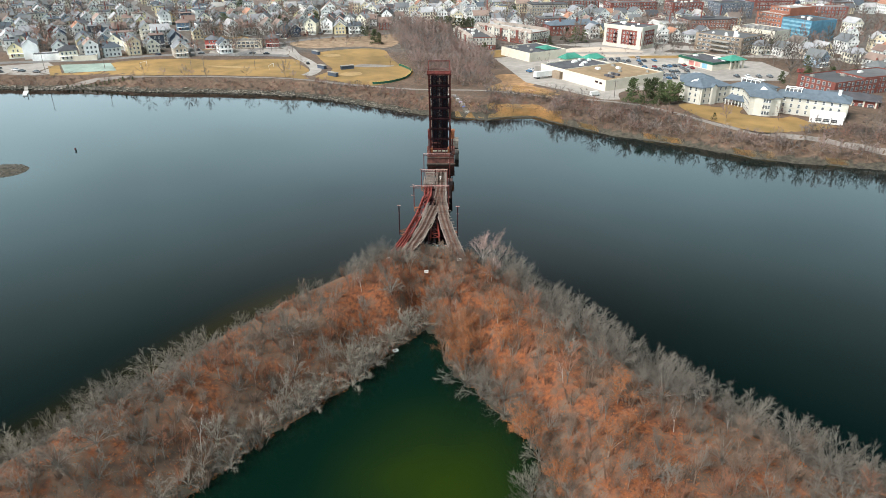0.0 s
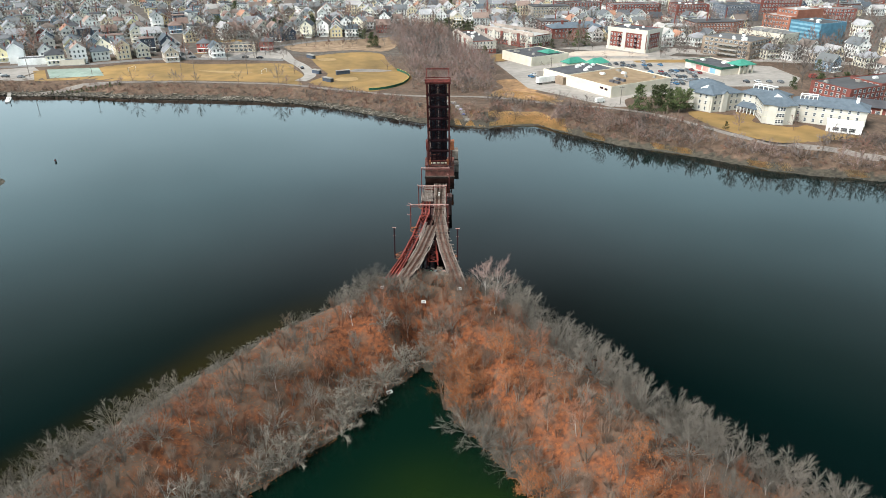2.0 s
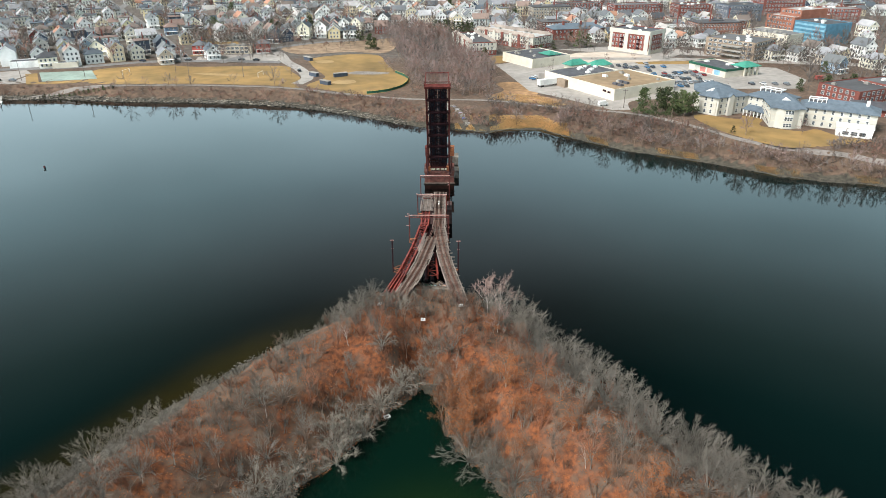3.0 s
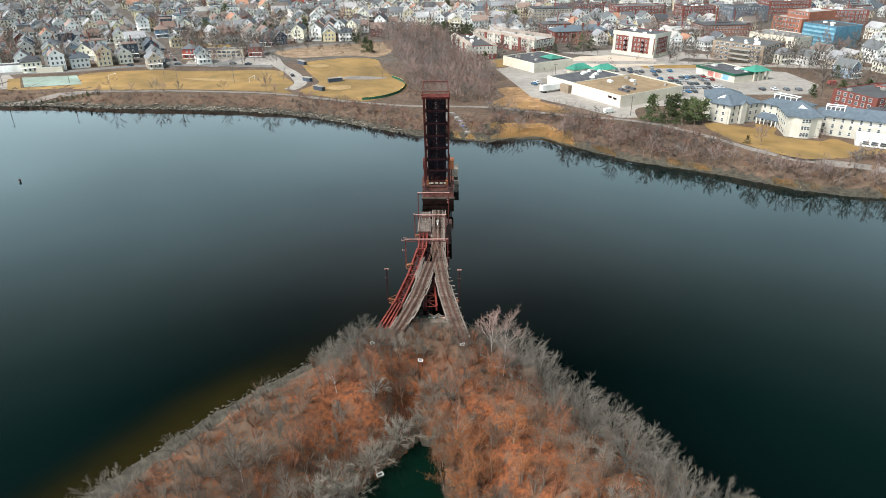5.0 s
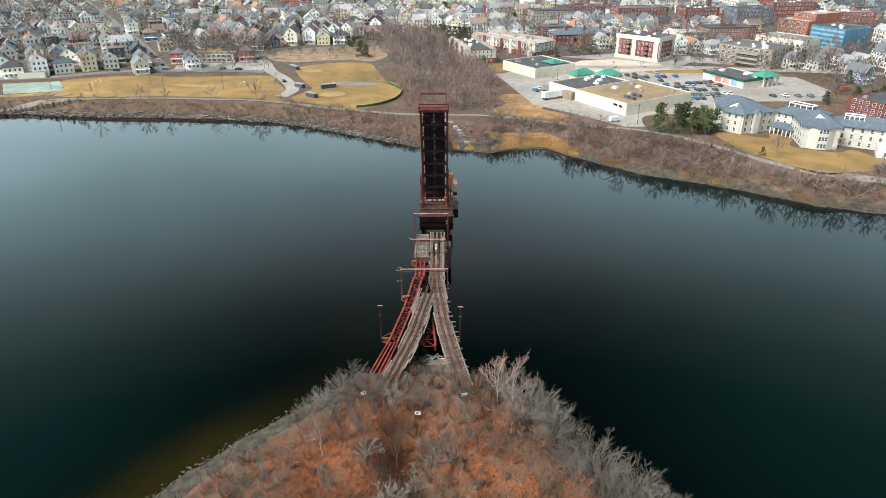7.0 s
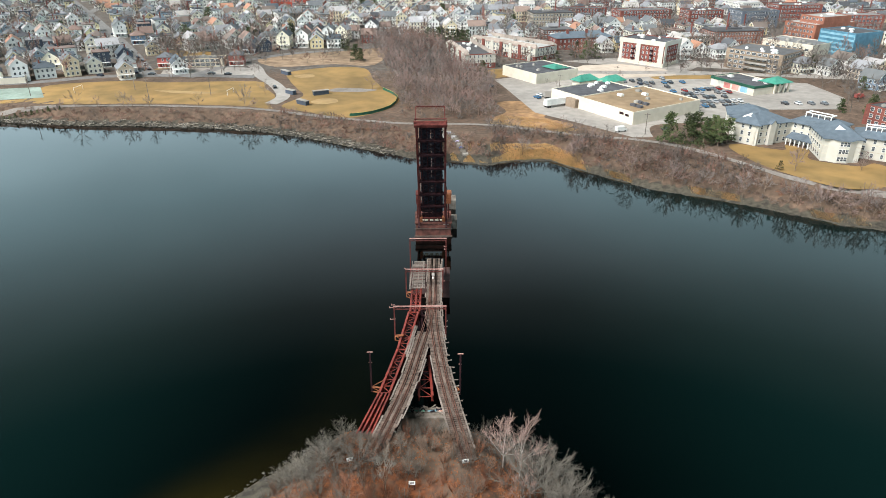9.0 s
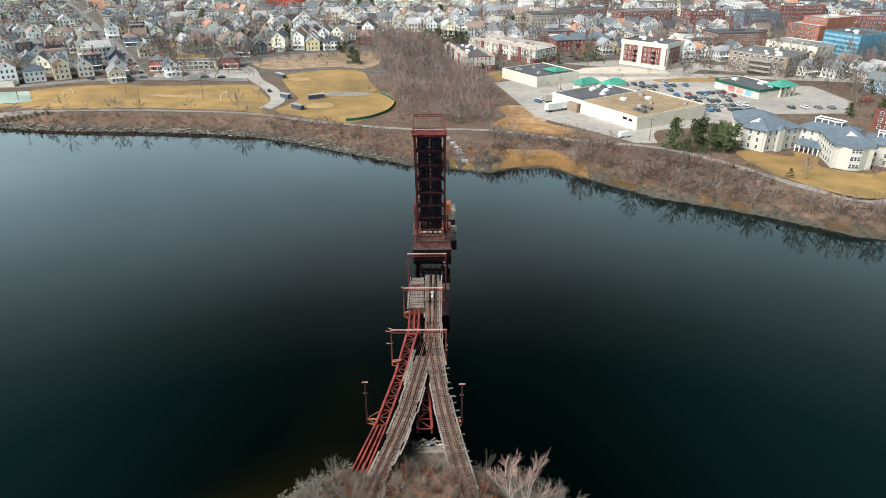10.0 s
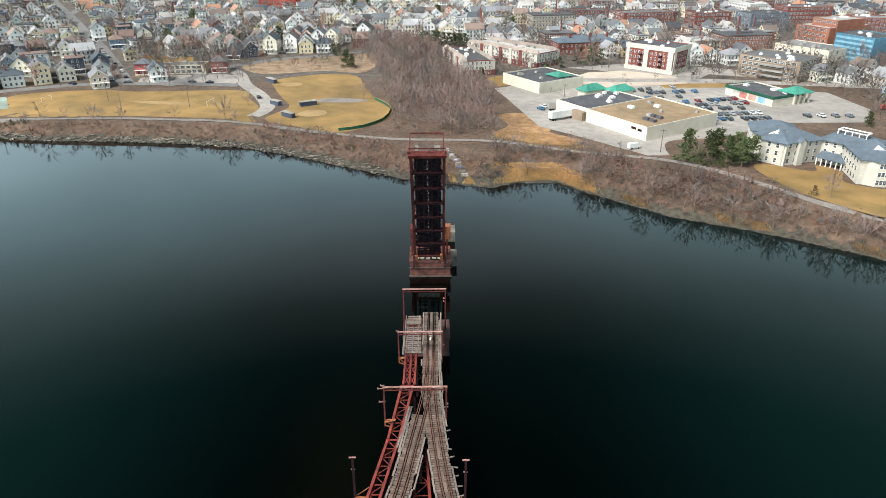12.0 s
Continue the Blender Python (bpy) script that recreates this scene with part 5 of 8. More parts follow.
DIRT = mat("infield_dirt", (0.25, 0.17, 0.075), (0.32, 0.215, 0.1), 0.4, 0.95)
COURT = mat("green_court_paint", (0.2, 0.27, 0.23), (0.27, 0.33, 0.29), 0.6, 0.85)


def patch(name, outline, z, material, label, category, straight=False):
    """A level patch of ground with a rounded outline."""
    n = len(outline)
    pts = []
    for k in range(n):
        p0, p1, p2, p3 = (Vector((*outline[(k + j) % n], 0)) for j in (-1, 0, 1, 2))
        for t in (0,) if straight else (0, 0.25, 0.5, 0.75):
            pts.append(0.5 * (2 * p1 + (p2 - p0) * t + (2 * p0 - 5 * p1 + 4 * p2 - p3) * t * t + (3 * p1 - p0 - 3 * p2 + p3) * t ** 3))
    bm = bmesh.new()
    f = bm.faces.new([bm.verts.new((p.x, p.y, z)) for p in pts])
    f.normal_update()
    if f.normal.z < 0:
        f.normal_flip()
    bmesh.ops.triangulate(bm, faces=[f])
    me = bpy.data.meshes.new(name)
    bm.to_mesh(me)
    bm.free()
    me.materials.append(material)
    return tagged(new(name, me), label, category, kind="structure")


def strip(name, line, width, lift, material, label, category="road"):
    """A ribbon of road that lies on the ground."""
    pts = []
    for a, b in zip(line, line[1:]):
        n = max(1, int(math.hypot(b[0] - a[0], b[1] - a[1]) / 4))
        pts += [Vector((a[0] + (b[0] - a[0]) * k / n, a[1] + (b[1] - a[1]) * k / n, 0)) for k in range(n)]
    pts.append(Vector((*line[-1], 0)))
    for _ in range(6):
        pts = [pts[0]] + [(pts[k - 1] + pts[k] * 2 + pts[k + 1]) / 4 for k in range(1, len(pts) - 1)] + [pts[-1]]
    m = Mesh()
    rows = []
    for k, p in enumerate(pts):
        s = side_of(pts, k) * (width / 2)
        for q in (p - s, p - s * 0.3, p + s * 0.3, p + s):
            m.v.append((q.x, q.y, ground_at(q.x, q.y) + lift))
    for k in range(len(pts) - 1):
        for j in range(3):
            i = k * 4 + j
            m.f.append((i + 4, i + 5, i + 1, i))
    return tagged(new(name, m.data(name, material)), label, category, kind="structure")


G = 5.5
patch("lawn_field", [(-207, 184), (-171, 195), (-149, 191), (-98, 193), (-89, 176), (-80, 158), (-79, 141), (-75, 129.5), (-89, 137.5), (-113, 141), (-139, 143.5), (-165, 142.5), (-189, 143.5), (-203, 152)], G + 0.04, LAWN, "mustard-coloured winter sports field", "lawn")
patch("lawn_ball", [(-84, 218), (-60, 233), (-41, 228), (-34, 200), (-26, 174), (-17, 155), (-20, 134), (-30, 121), (-40, 116), (-60, 127), (-73, 138), (-66, 158), (-72, 175), (-80, 196)], G + 0.04, LAWN, "mustard-coloured winter ball fields", "lawn")
patch("lawn_house", [(113, 62.5), (118, 68), (132, 60), (136, 66), (142, 60), (137, 49), (150, 41), (158, 44), (162, 34), (172, 27), (163, 24), (146, 19.5), (133, 19.5), (123, 31), (116, 45)], 7.56, LAWN, "mustard-coloured lawn below the white residence", "lawn")
patch("lawn_upper", [(-166, 226), (-150, 240), (-150, 285), (-185, 290), (-176, 262), (-165, 240)], G + 0.05, LAWN, "dry lawn under park trees", "lawn")
patch("lawn_shop", [(122, 206), (160, 206), (160, 196), (124, 196)], G + 0.09, LAWN, "dry strip of lawn beside the car park", "lawn", True)
patch("infield_near", [(-57, 152), (-49, 152), (-47, 145), (-54, 141), (-60, 145)], G + 0.08, DIRT, "worn dirt infield", "infield")
patch("infield_far", [(-80, 209), (-70, 211), (-68, 204), (-76, 202)], G + 0.08, DIRT, "worn dirt infield", "infield")
patch("infield_worn", [(-146, 172), (-118, 168), (-112, 164), (-132, 165)], G + 0.08, DIRT, "worn bare goal mouth", "infield")
patch("ball_gap", [(-50, 176), (-30, 172), (-36, 167), (-54, 168)], G + 0.08, GRAVEL, "grey gravel strip between ball fields", "gravel")
patch("court", [(-223, 149), (-195.5, 156.5), (-209.5, 180), (-238, 174)], G + 0.09, COURT, "faded green fenced sports court", "court", True)
patch("lawn_court", [(-228, 142), (-204, 145), (-196, 155), (-224, 147.5), (-238, 172), (-244, 170)], G + 0.07, LAWN, "dry lawn strip beside the sports court", "lawn", True)
patch("parking_boat", [(-300, 158), (-250, 182), (-240, 170), (-229, 147), (-236, 142.5), (-262, 146)], G + 0.06, PALE_LOT, "pale car park beside the boat ramp", "car park", True)
patch("parking_school", [(-158, 214), (-104, 209), (-104, 226), (-116, 234), (-150, 231), (-160, 224)], G + 0.05, PALE_LOT, "pale yard in front of the school building", "car park", True)
patch("meadow", [(26, 112), (40, 101), (54, 97), (61, 104), (50, 116), (58, 128), (45, 145), (31, 143), (34, 126)], G + 0.04, MEADOW, "tan winter meadow of flattened grass", "meadow")
patch("verge_ball", [(-112, 258), (-95, 234), (-62, 242), (-36, 240), (-32, 300), (-57, 290), (-92, 278)], G + 0.03, VERGE, "bare brown verge above the ball fields", "verge")
patch("parking_lot", [(34, 196), (38, 176), (47, 124), (62, 108), (82, 84), (92, 84), (102, 100), (126, 110), (150, 128), (192, 128), (206, 150), (204, 184), (166, 196), (150, 216), (96, 218), (76, 204), (52, 206)], G + 0.05, PALE_LOT, "pale worn car park round the shops", "car park", True)
strip("road_path", [(-232, 129), (-200, 138.5), (-137, 139.5), (-87, 134), (-70, 127), (-37, 113), (-13, 105), (6.5, 105.2), (28, 103.2), (52.8, 90), (66, 84.5), (80, 82.5), (91, 78), (98.5, 67.5), (105.5, 54), (111, 44.3), (117, 33), (125, 25), (137, 18.5), (150, 15), (178, 2), (230, -14)], 2.8, 0.16, GRAVEL, "gravel footpath along the river bank", "path")
strip("road_park", [(-116, 246), (-108, 236), (-98, 205), (-87, 188), (-79, 169), (-73, 152), (-79, 142)], 7.0, 0.12, PALE_LOT, "pale curving park drive")
strip("road_field", [(-330, 172), (-218, 191), (-206, 199), (-185, 209), (-163, 209), (-140, 210), (-101, 205)], 7.5, 0.1, ASPHALT, "grey asphalt street beside the field")
strip("road_hill", [(-163, 210), (-178, 238), (-197, 273), (-226, 324), (-265, 388), (-306, 458), (-350, 530), (-420, 645)], 9.0, 0.12, ASPHALT, "long asphalt street climbing through the houses")
strip("road_cross", [(-139, 204), (-120, 256), (-92, 282), (-57, 294), (-30, 312)], 7.0, 0.11, ASPHALT, "asphalt street below the white houses")
strip("road_shops", [(75, 216), (110, 214), (150, 214), (240, 196), (330, 180)], 9.0, 0.13, PALE_LOT, "asphalt road behind the shops")
for k, a in enumerate((-330, -285, -62, 95, 160, 225)):
    strip("road_far", [(a, 330), (a - 40 * (a < 0), 480), (a - 80 * (a < 0), 660)], 8.0, 0.16 + 0.02 * k, ASPHALT, "asphalt street between houses")

patch("parking_sand", [(62, 204), (80, 222), (92, 236), (116, 240), (138, 224), (140, 206), (112, 200), (84, 196)], G + 0.1, SAND, "pale sandy open lot above the shops", "car park", True)
patch("lawn_condo", [(30, 200), (46, 206), (74, 226), (62, 230), (38, 226), (28, 214)], G + 0.03, LAWN, "dry lawn below the condominium row", "lawn")
patch("parking_apt", [(82, 250), (110, 236), (124, 206), (152, 220), (160, 230), (236, 200), (240, 214), (165, 250), (120, 262)], G + 0.02, PALE_LOT, "worn yard between the apartment blocks", "car park", True)

# ---- buildings ----
def per_island(m, name):
    """The same palette, picked for each separate shell of a joined mesh."""
    c = m.copy()
    c.name = name
    n, l = c.node_tree.nodes, c.node_tree.links
    oi = next(q for q in n if q.type == "OBJECT_INFO")
    g = n.new("ShaderNodeNewGeometry")
    l.new(g.outputs["Random Per Island"], oi.outputs["Random"].links[0].to_socket)
    n.remove(oi)
    return c


GLASS = mat("dark_window_glass", (0.035, 0.042, 0.05), (0.1, 0.115, 0.13), 0.7, 0.12, spec=0.6)
TRIM = mat("white_window_trim", (0.6, 0.6, 0.58), (0.76, 0.76, 0.73), 1.0, 0.7)
HOUSE_WALL = palette("house_siding", [(0.78, 0.78, 0.76), (0.72, 0.69, 0.58), (0.42, 0.44, 0.45), (0.79, 0.79, 0.78), (0.66, 0.55, 0.33), (0.24, 0.33, 0.42), (0.5, 0.43, 0.35), (0.78, 0.77, 0.75), (0.05, 0.07, 0.11), (0.22, 0.06, 0.05), (0.45, 0.52, 0.48), (0.7, 0.68, 0.64), (0.28, 0.22, 0.18), (0.76, 0.74, 0.7)])
HOUSE_WALL_PALE = palette("pale_house_siding", [(0.78, 0.78, 0.76), (0.74, 0.7, 0.58), (0.78, 0.77, 0.74), (0.6, 0.62, 0.6), (0.7, 0.6, 0.42), (0.78, 0.78, 0.77)])
HOUSE_ROOF = palette("asphalt_shingles", [(0.11, 0.118, 0.13), (0.19, 0.2, 0.215), (0.06, 0.064, 0.072), (0.16, 0.13, 0.115), (0.26, 0.265, 0.28), (0.08, 0.1, 0.12), (0.2, 0.14, 0.12), (0.15, 0.16, 0.165)], 0.9, 0.2)
HOUSE_ROOF_WARM = palette("mixed_shingles", [(0.32, 0.32, 0.33), (0.34, 0.18, 0.12), (0.22, 0.225, 0.24), (0.4, 0.38, 0.36), (0.34, 0.33, 0.33), (0.13, 0.14, 0.15), (0.36, 0.36, 0.37), (0.26, 0.19, 0.16)], 0.9, 0.2)
BRICK = palette("red_brick_walls", [(0.17, 0.062, 0.05), (0.2, 0.08, 0.06), (0.15, 0.06, 0.05), (0.24, 0.1, 0.07), (0.34, 0.29, 0.23), (0.6, 0.58, 0.54), (0.1, 0.11, 0.13), (0.2, 0.085, 0.065)], 0.9, 0.15)
BRICK_RED = mat("red_brick", (0.14, 0.042, 0.034), (0.21, 0.068, 0.052), 1.5, 0.9, 0, 0.01)
FLAT_ROOF = palette("flat_roofing", [(0.12, 0.12, 0.125), (0.2, 0.2, 0.2), (0.3, 0.29, 0.28), (0.45, 0.45, 0.44), (0.07, 0.07, 0.075)], 0.9, 0.25)
STUCCO = mat("cream_stucco", (0.54, 0.49, 0.4), (0.64, 0.585, 0.49), 0.3, 0.85, big=0.1)
TAN_ROOF = mat("tan_gravel_roof", (0.21, 0.145, 0.085), (0.3, 0.215, 0.13), 0.2, 0.95, big=0.25)
BLACK_ROOF = mat("black_membrane_roof", (0.05, 0.05, 0.058), (0.09, 0.09, 0.1), 0.3, 0.8, big=0.25)
SLATE = mat("blue_grey_shingles", (0.075, 0.1, 0.125), (0.11, 0.14, 0.17), 0.6, 0.85, big=0.15)
TEAL = mat("teal_metal_roof", (0.035, 0.2, 0.145), (0.07, 0.28, 0.21), 0.5, 0.5)
DARK_GREEN = mat("dark_green_fascia", (0.008, 0.06, 0.036), (0.014, 0.09, 0.055), 0.8, 0.6)
BROWN_WALL = mat("brown_brick_office", (0.2, 0.15, 0.11), (0.27, 0.21, 0.155), 0.8, 0.9)
BLUE_PANEL = mat("blue_curtain_wall", (0.05, 0.14, 0.2), (0.08, 0.2, 0.28), 0.4, 0.3)
CAR_PAINT = palette("car_paint", [(0.015, 0.015, 0.018), (0.35, 0.35, 0.36), (0.02, 0.028, 0.05), (0.6, 0.6, 0.6), (0.06, 0.06, 0.065), (0.2, 0.015, 0.015), (0.15, 0.155, 0.165), (0.03, 0.035, 0.045), (0.05, 0.055, 0.06), (0.04, 0.13, 0.25)], 0.25, 0.05)
RUBBER = mat("black_rubber", (0.012, 0.012, 0.012), (0.025, 0.025, 0.025), 2.0, 0.85)


def window_mesh(w, h):
    m = Mesh()
    m.box(-w / 2 - 0.1, w / 2 + 0.1, -0.07, 0, -h / 2 - 0.1, h / 2 + 0.1, 0)
    m.box(-w / 2, w / 2, -0.085, -0.02, -h / 2, -0.04, 1)
    m.box(-w / 2, w / 2, -0.085, -0.02, 0.04, h / 2, 1)
    return m.data("window", TRIM, GLASS)


WIN_HOUSE = window_mesh(0.9, 1.45)
WIN_SHOP = window_mesh(1.5, 1.6)
WIN_WIDE = window_mesh(2.3, 1.4)


def windows_round(t, w, d, z0, storeys, sh, mesh, pitch, sides=(0, 1, 2, 3), skip=None, margin=1.2):
    """Each window a part, set on the walls of a w by d block centred on the thing."""
    for s in sides:
        run, off = (w, d / 2) if s in (0, 2) else (d, w / 2)
        n = max(1, int((run - 2 * margin + 0.6) / pitch))
        for f in range(storeys):
            for k in range(n):
                u = (k - (n - 1) / 2) * pitch
                if skip and skip(s, f, k):
                    continue
                rz = (0, 90, 180, 270)[s]
                ob = new("window", mesh)
                ob.parent = t
                ob.matrix_local = pose(0, 0, 0, 0, 0, rz) @ pose(u, -off, z0 + sh * (f + 0.55))


def gable_walls(m, w, d, h, rise, mi=0):
    """Walls with gables front and back (the ridge runs along y)."""
    x, y = w / 2, d / 2
    vs = [(-x, -y, -0.6), (x, -y, -0.6), (x, y, -0.6), (-x, y, -0.6), (-x, -y, h), (x, -y, h), (x, y, h), (-x, y, h), (0, -y, h + rise), (0, y, h + rise)]
    m.add(vs, [(0, 1, 5, 8, 4), (1, 2, 6, 5), (2, 3, 7, 9, 6), (3, 0, 4, 7), (3, 2, 1, 0)], mi)


def gable_roof(m, w, d, h, rise, over=0.4, th=0.18):
    x, y = w / 2 + over, d / 2 + over
    e = h - rise * over / (w / 2)
    row = [(-x, e), (0, h + rise), (x, e), (x, e + th), (0, h + rise + th), (-x, e + th)]
    vs = [(a, -y, b) for a, b in row] + [(a, y, b) for a, b in row]
    fs = [(k, k + 6, (k + 1) % 6 + 6, (k + 1) % 6) for k in range(6)]
    m.add(vs, fs + [(0, 1, 4, 5), (1, 2, 3, 4), (11, 10, 7, 6), (10, 9, 8, 7)])


def hip_roof(m, w, d, h, rise, over=0.5, th=0.2):
    x, y = w / 2 + over, d / 2 + over
    r = max(0.0, d / 2 - w / 2) if d > w else 0.0
    rx = max(0.0, w / 2 - d / 2) if w > d else 0.0
    vs = [(-x, -y, h), (x, -y, h), (x, y, h), (-x, y, h), (-rx, -r, h + rise), (rx, r, h + rise), (-x, -y, h - th), (x, -y, h - th), (x, y, h - th), (-x, y, h - th)]
    if d > w:
        fs = [(0, 1, 4), (1, 2, 5, 4), (2, 3, 5), (3, 0, 4, 5)]
    else:
        fs = [(0, 1, 5, 4), (1, 2, 5), (2, 3, 4, 5), (3, 0, 4)]
    m.add(vs, fs + [(6, 7, 1, 0), (7, 8, 2, 1), (8, 9, 3, 2), (9, 6, 0, 3), (9, 8, 7, 6)])


def house_near(label, w, d, storeys, roof, wall_mat, roof_mat, porch=True):
    """A timber house with its windows, door, porch and chimney as parts."""
    t = thing("house", label, "house", pose(0, 0, -600))
    h = 2.75 * storeys + 0.5
    m = Mesh()
    if roof == "gable":
        gable_walls(m, w, d, h, w * 0.42)
    else:
        m.box(-w / 2, w / 2, -d / 2, d / 2, -0.6, h)
    part("wall", m, wall_mat, t)
    m = Mesh()
    if roof == "gable":
        gable_roof(m, w, d, h, w * 0.42)
    elif roof == "hip":
        hip_roof(m, w, d, h + 0.1, w * 0.3)
    else:
        m.box(-w / 2 - 0.35, w / 2 + 0.35, -d / 2 - 0.35, d / 2 + 0.35, h, h + 0.35)
    rf = part("roof", m, roof_mat, t)
    m = Mesh()
    m.box(w * 0.12, w * 0.12 + 0.7, d * 0.1, d * 0.1 + 0.7, h, h + w * 0.42 + 1.0)
    part("chimney", m, BRICK_RED, rf)
    windows_round(t, w, d, 0.3, storeys, 2.75, WIN_HOUSE, 2.6, sides=(0, 1, 3))
    if roof == "gable":
        ob = part("window", WIN_HOUSE, None, t, m=pose(0, -d / 2, h + w * 0.14))
    m = Mesh()
    m.box(-0.5 - w * 0.3, 0.5 - w * 0.3, -d / 2 - 0.06, -d / 2, 0.3, 2.4)
    part("door", m, RUST_RED, t)
    if porch:
        m = Mesh()
        m.box(-w * 0.48, w * 0.48, -d / 2 - 1.9, -d / 2 - 0.1, -0.4, 0.35)
        m.box(-w * 0.5, w * 0.5, -d / 2 - 2.1, -d / 2 - 0.1, 2.65, 2.85)
        for x in (-w * 0.46, 0, w * 0.46):
            m.box(x - 0.09, x + 0.09, -d / 2 - 1.9, -d / 2 - 1.72, 0.35, 2.65)
        part("porch", m, TRIM, t)
    return t


def house_far(label, w, d, storeys, roof, wall_mat, roof_mat, porch=True, dormer=False):
    """A house seen from far off: windows, trim, porch and chimney are set into the wall mesh."""
    h = 2.8 * storeys + 0.4
    m = Mesh()
    if roof == "gable":
        gable_walls(m, w, d, h, w * 0.42)
    else:
        m.box(-w / 2, w / 2, -d / 2, d / 2, -0.6, h)

    def pane(c, u, out, hw, z0, z1, off, mi):
        q = [c - u * hw + out * off, c + u * hw + out * off]
        q = [Vector((p.x, p.y, z)) for p, z in ((q[0], z0), (q[1], z0), (q[1], z1), (q[0], z1))]
        m.add(q, [(0, 1, 2, 3)], mi)

    for f in range(storeys):
        z = 0.9 + 2.8 * f
        for u, out, run, off in ((Vector((1, 0, 0)), Vector((0, -1, 0)), w, d / 2), (Vector((-1, 0, 0)), Vector((0, 1, 0)), w, d / 2), (Vector((0, 1, 0)), Vector((1, 0, 0)), d, w / 2), (Vector((0, -1, 0)), Vector((-1, 0, 0)), d, w / 2)):
            n = int(run / 2.4)
            for k in range(n):
                c = u * ((k - (n - 1) / 2) * 2.4)
                pane(c, u, out, 0.65, z - 0.15, z + 1.6, off + 0.03, 2)
                pane(c, u, out, 0.5, z, z + 1.45, off + 0.06, 1)
    if roof == "gable":
        for sy in (-1, 1):
            u, out = Vector((-sy, 0, 0)), Vector((0, sy, 0))
            pane(Vector((0, 0, 0)), u, out, 0.65, h + w * 0.08, h + w * 0.08 + 1.5, d / 2 + 0.03, 2)
            pane(Vector((0, 0, 0)), u, out, 0.5, h + w * 0.08 + 0.15, h + w * 0.08 + 1.35, d / 2 + 0.06, 1)
        for sy in (-1, 1):
            for sx in (-1, 1):
                m.beam((sx * (w / 2 + 0.3), sy * (d / 2 + 0.35), h - 0.25), (0, sy * (d / 2 + 0.35), h + w * 0.42 - 0.05), 0.12, 0.3, 2)
    if porch:
        m.box(-w * 0.46, w * 0.46, -d / 2 - 1.8, -d / 2 - 0.05, -0.5, 0.35, 2)
        m.box(-w * 0.5, w * 0.5, -d / 2 - 2.0, -d / 2 - 0.05, 2.65, 2.9, 2)
        for x in (-w * 0.44, 0, w * 0.44):
            m.box(x - 0.1, x + 0.1, -d / 2 - 1.8, -d / 2 - 1.6, 0.35, 2.65, 2)
    if storeys == 3 and roof != "hip":
        for z in (3.3, 6.1):
            m.box(-w * 0.3, w * 0.3, -d / 2 - 1.6, -d / 2 - 0.1, z, z + 0.9, 2)
    m.box(w * 0.14, w * 0.14 + 0.7, d * 0.12, d * 0.12 + 0.7, h - 0.4, h + w * 0.33 + 0.5, 3)
    ob = tagged(new("house", m.data("house", wall_mat, GLASS, TRIM, BRICK_RED)), label, "house", "town houses")
    ob.matrix_world = pose(0, 0, -600)
    m = Mesh()
    if roof == "gable":
        gable_roof(m, w, d, h, w * 0.42)
    elif roof == "hip":
        hip_roof(m, w, d, h + 0.1, w * 0.3)
    else:
        m.box(-w / 2 - 0.3, w / 2 + 0.3, -d / 2 - 0.3, d / 2 + 0.3, h, h + 0.5)
        m.box(-w * 0.2, w * 0.05, -d * 0.1, d * 0.1, h + 0.5, h + 1.5)
    if dormer:
        q = Mesh()
        gable_roof(q, 2.6, w * 0.5, h + 1.4, 1.1, 0.2, 0.15)
        m.add([(y + w * 0.22, x, z) for x, y, z in q.v], q.f)
        m.box(w * 0.1, w * 0.44, -1.2, 1.2, h + 0.2, h + 1.45)
    part("roof", m, roof_mat, ob)
    return ob


FOOT = []


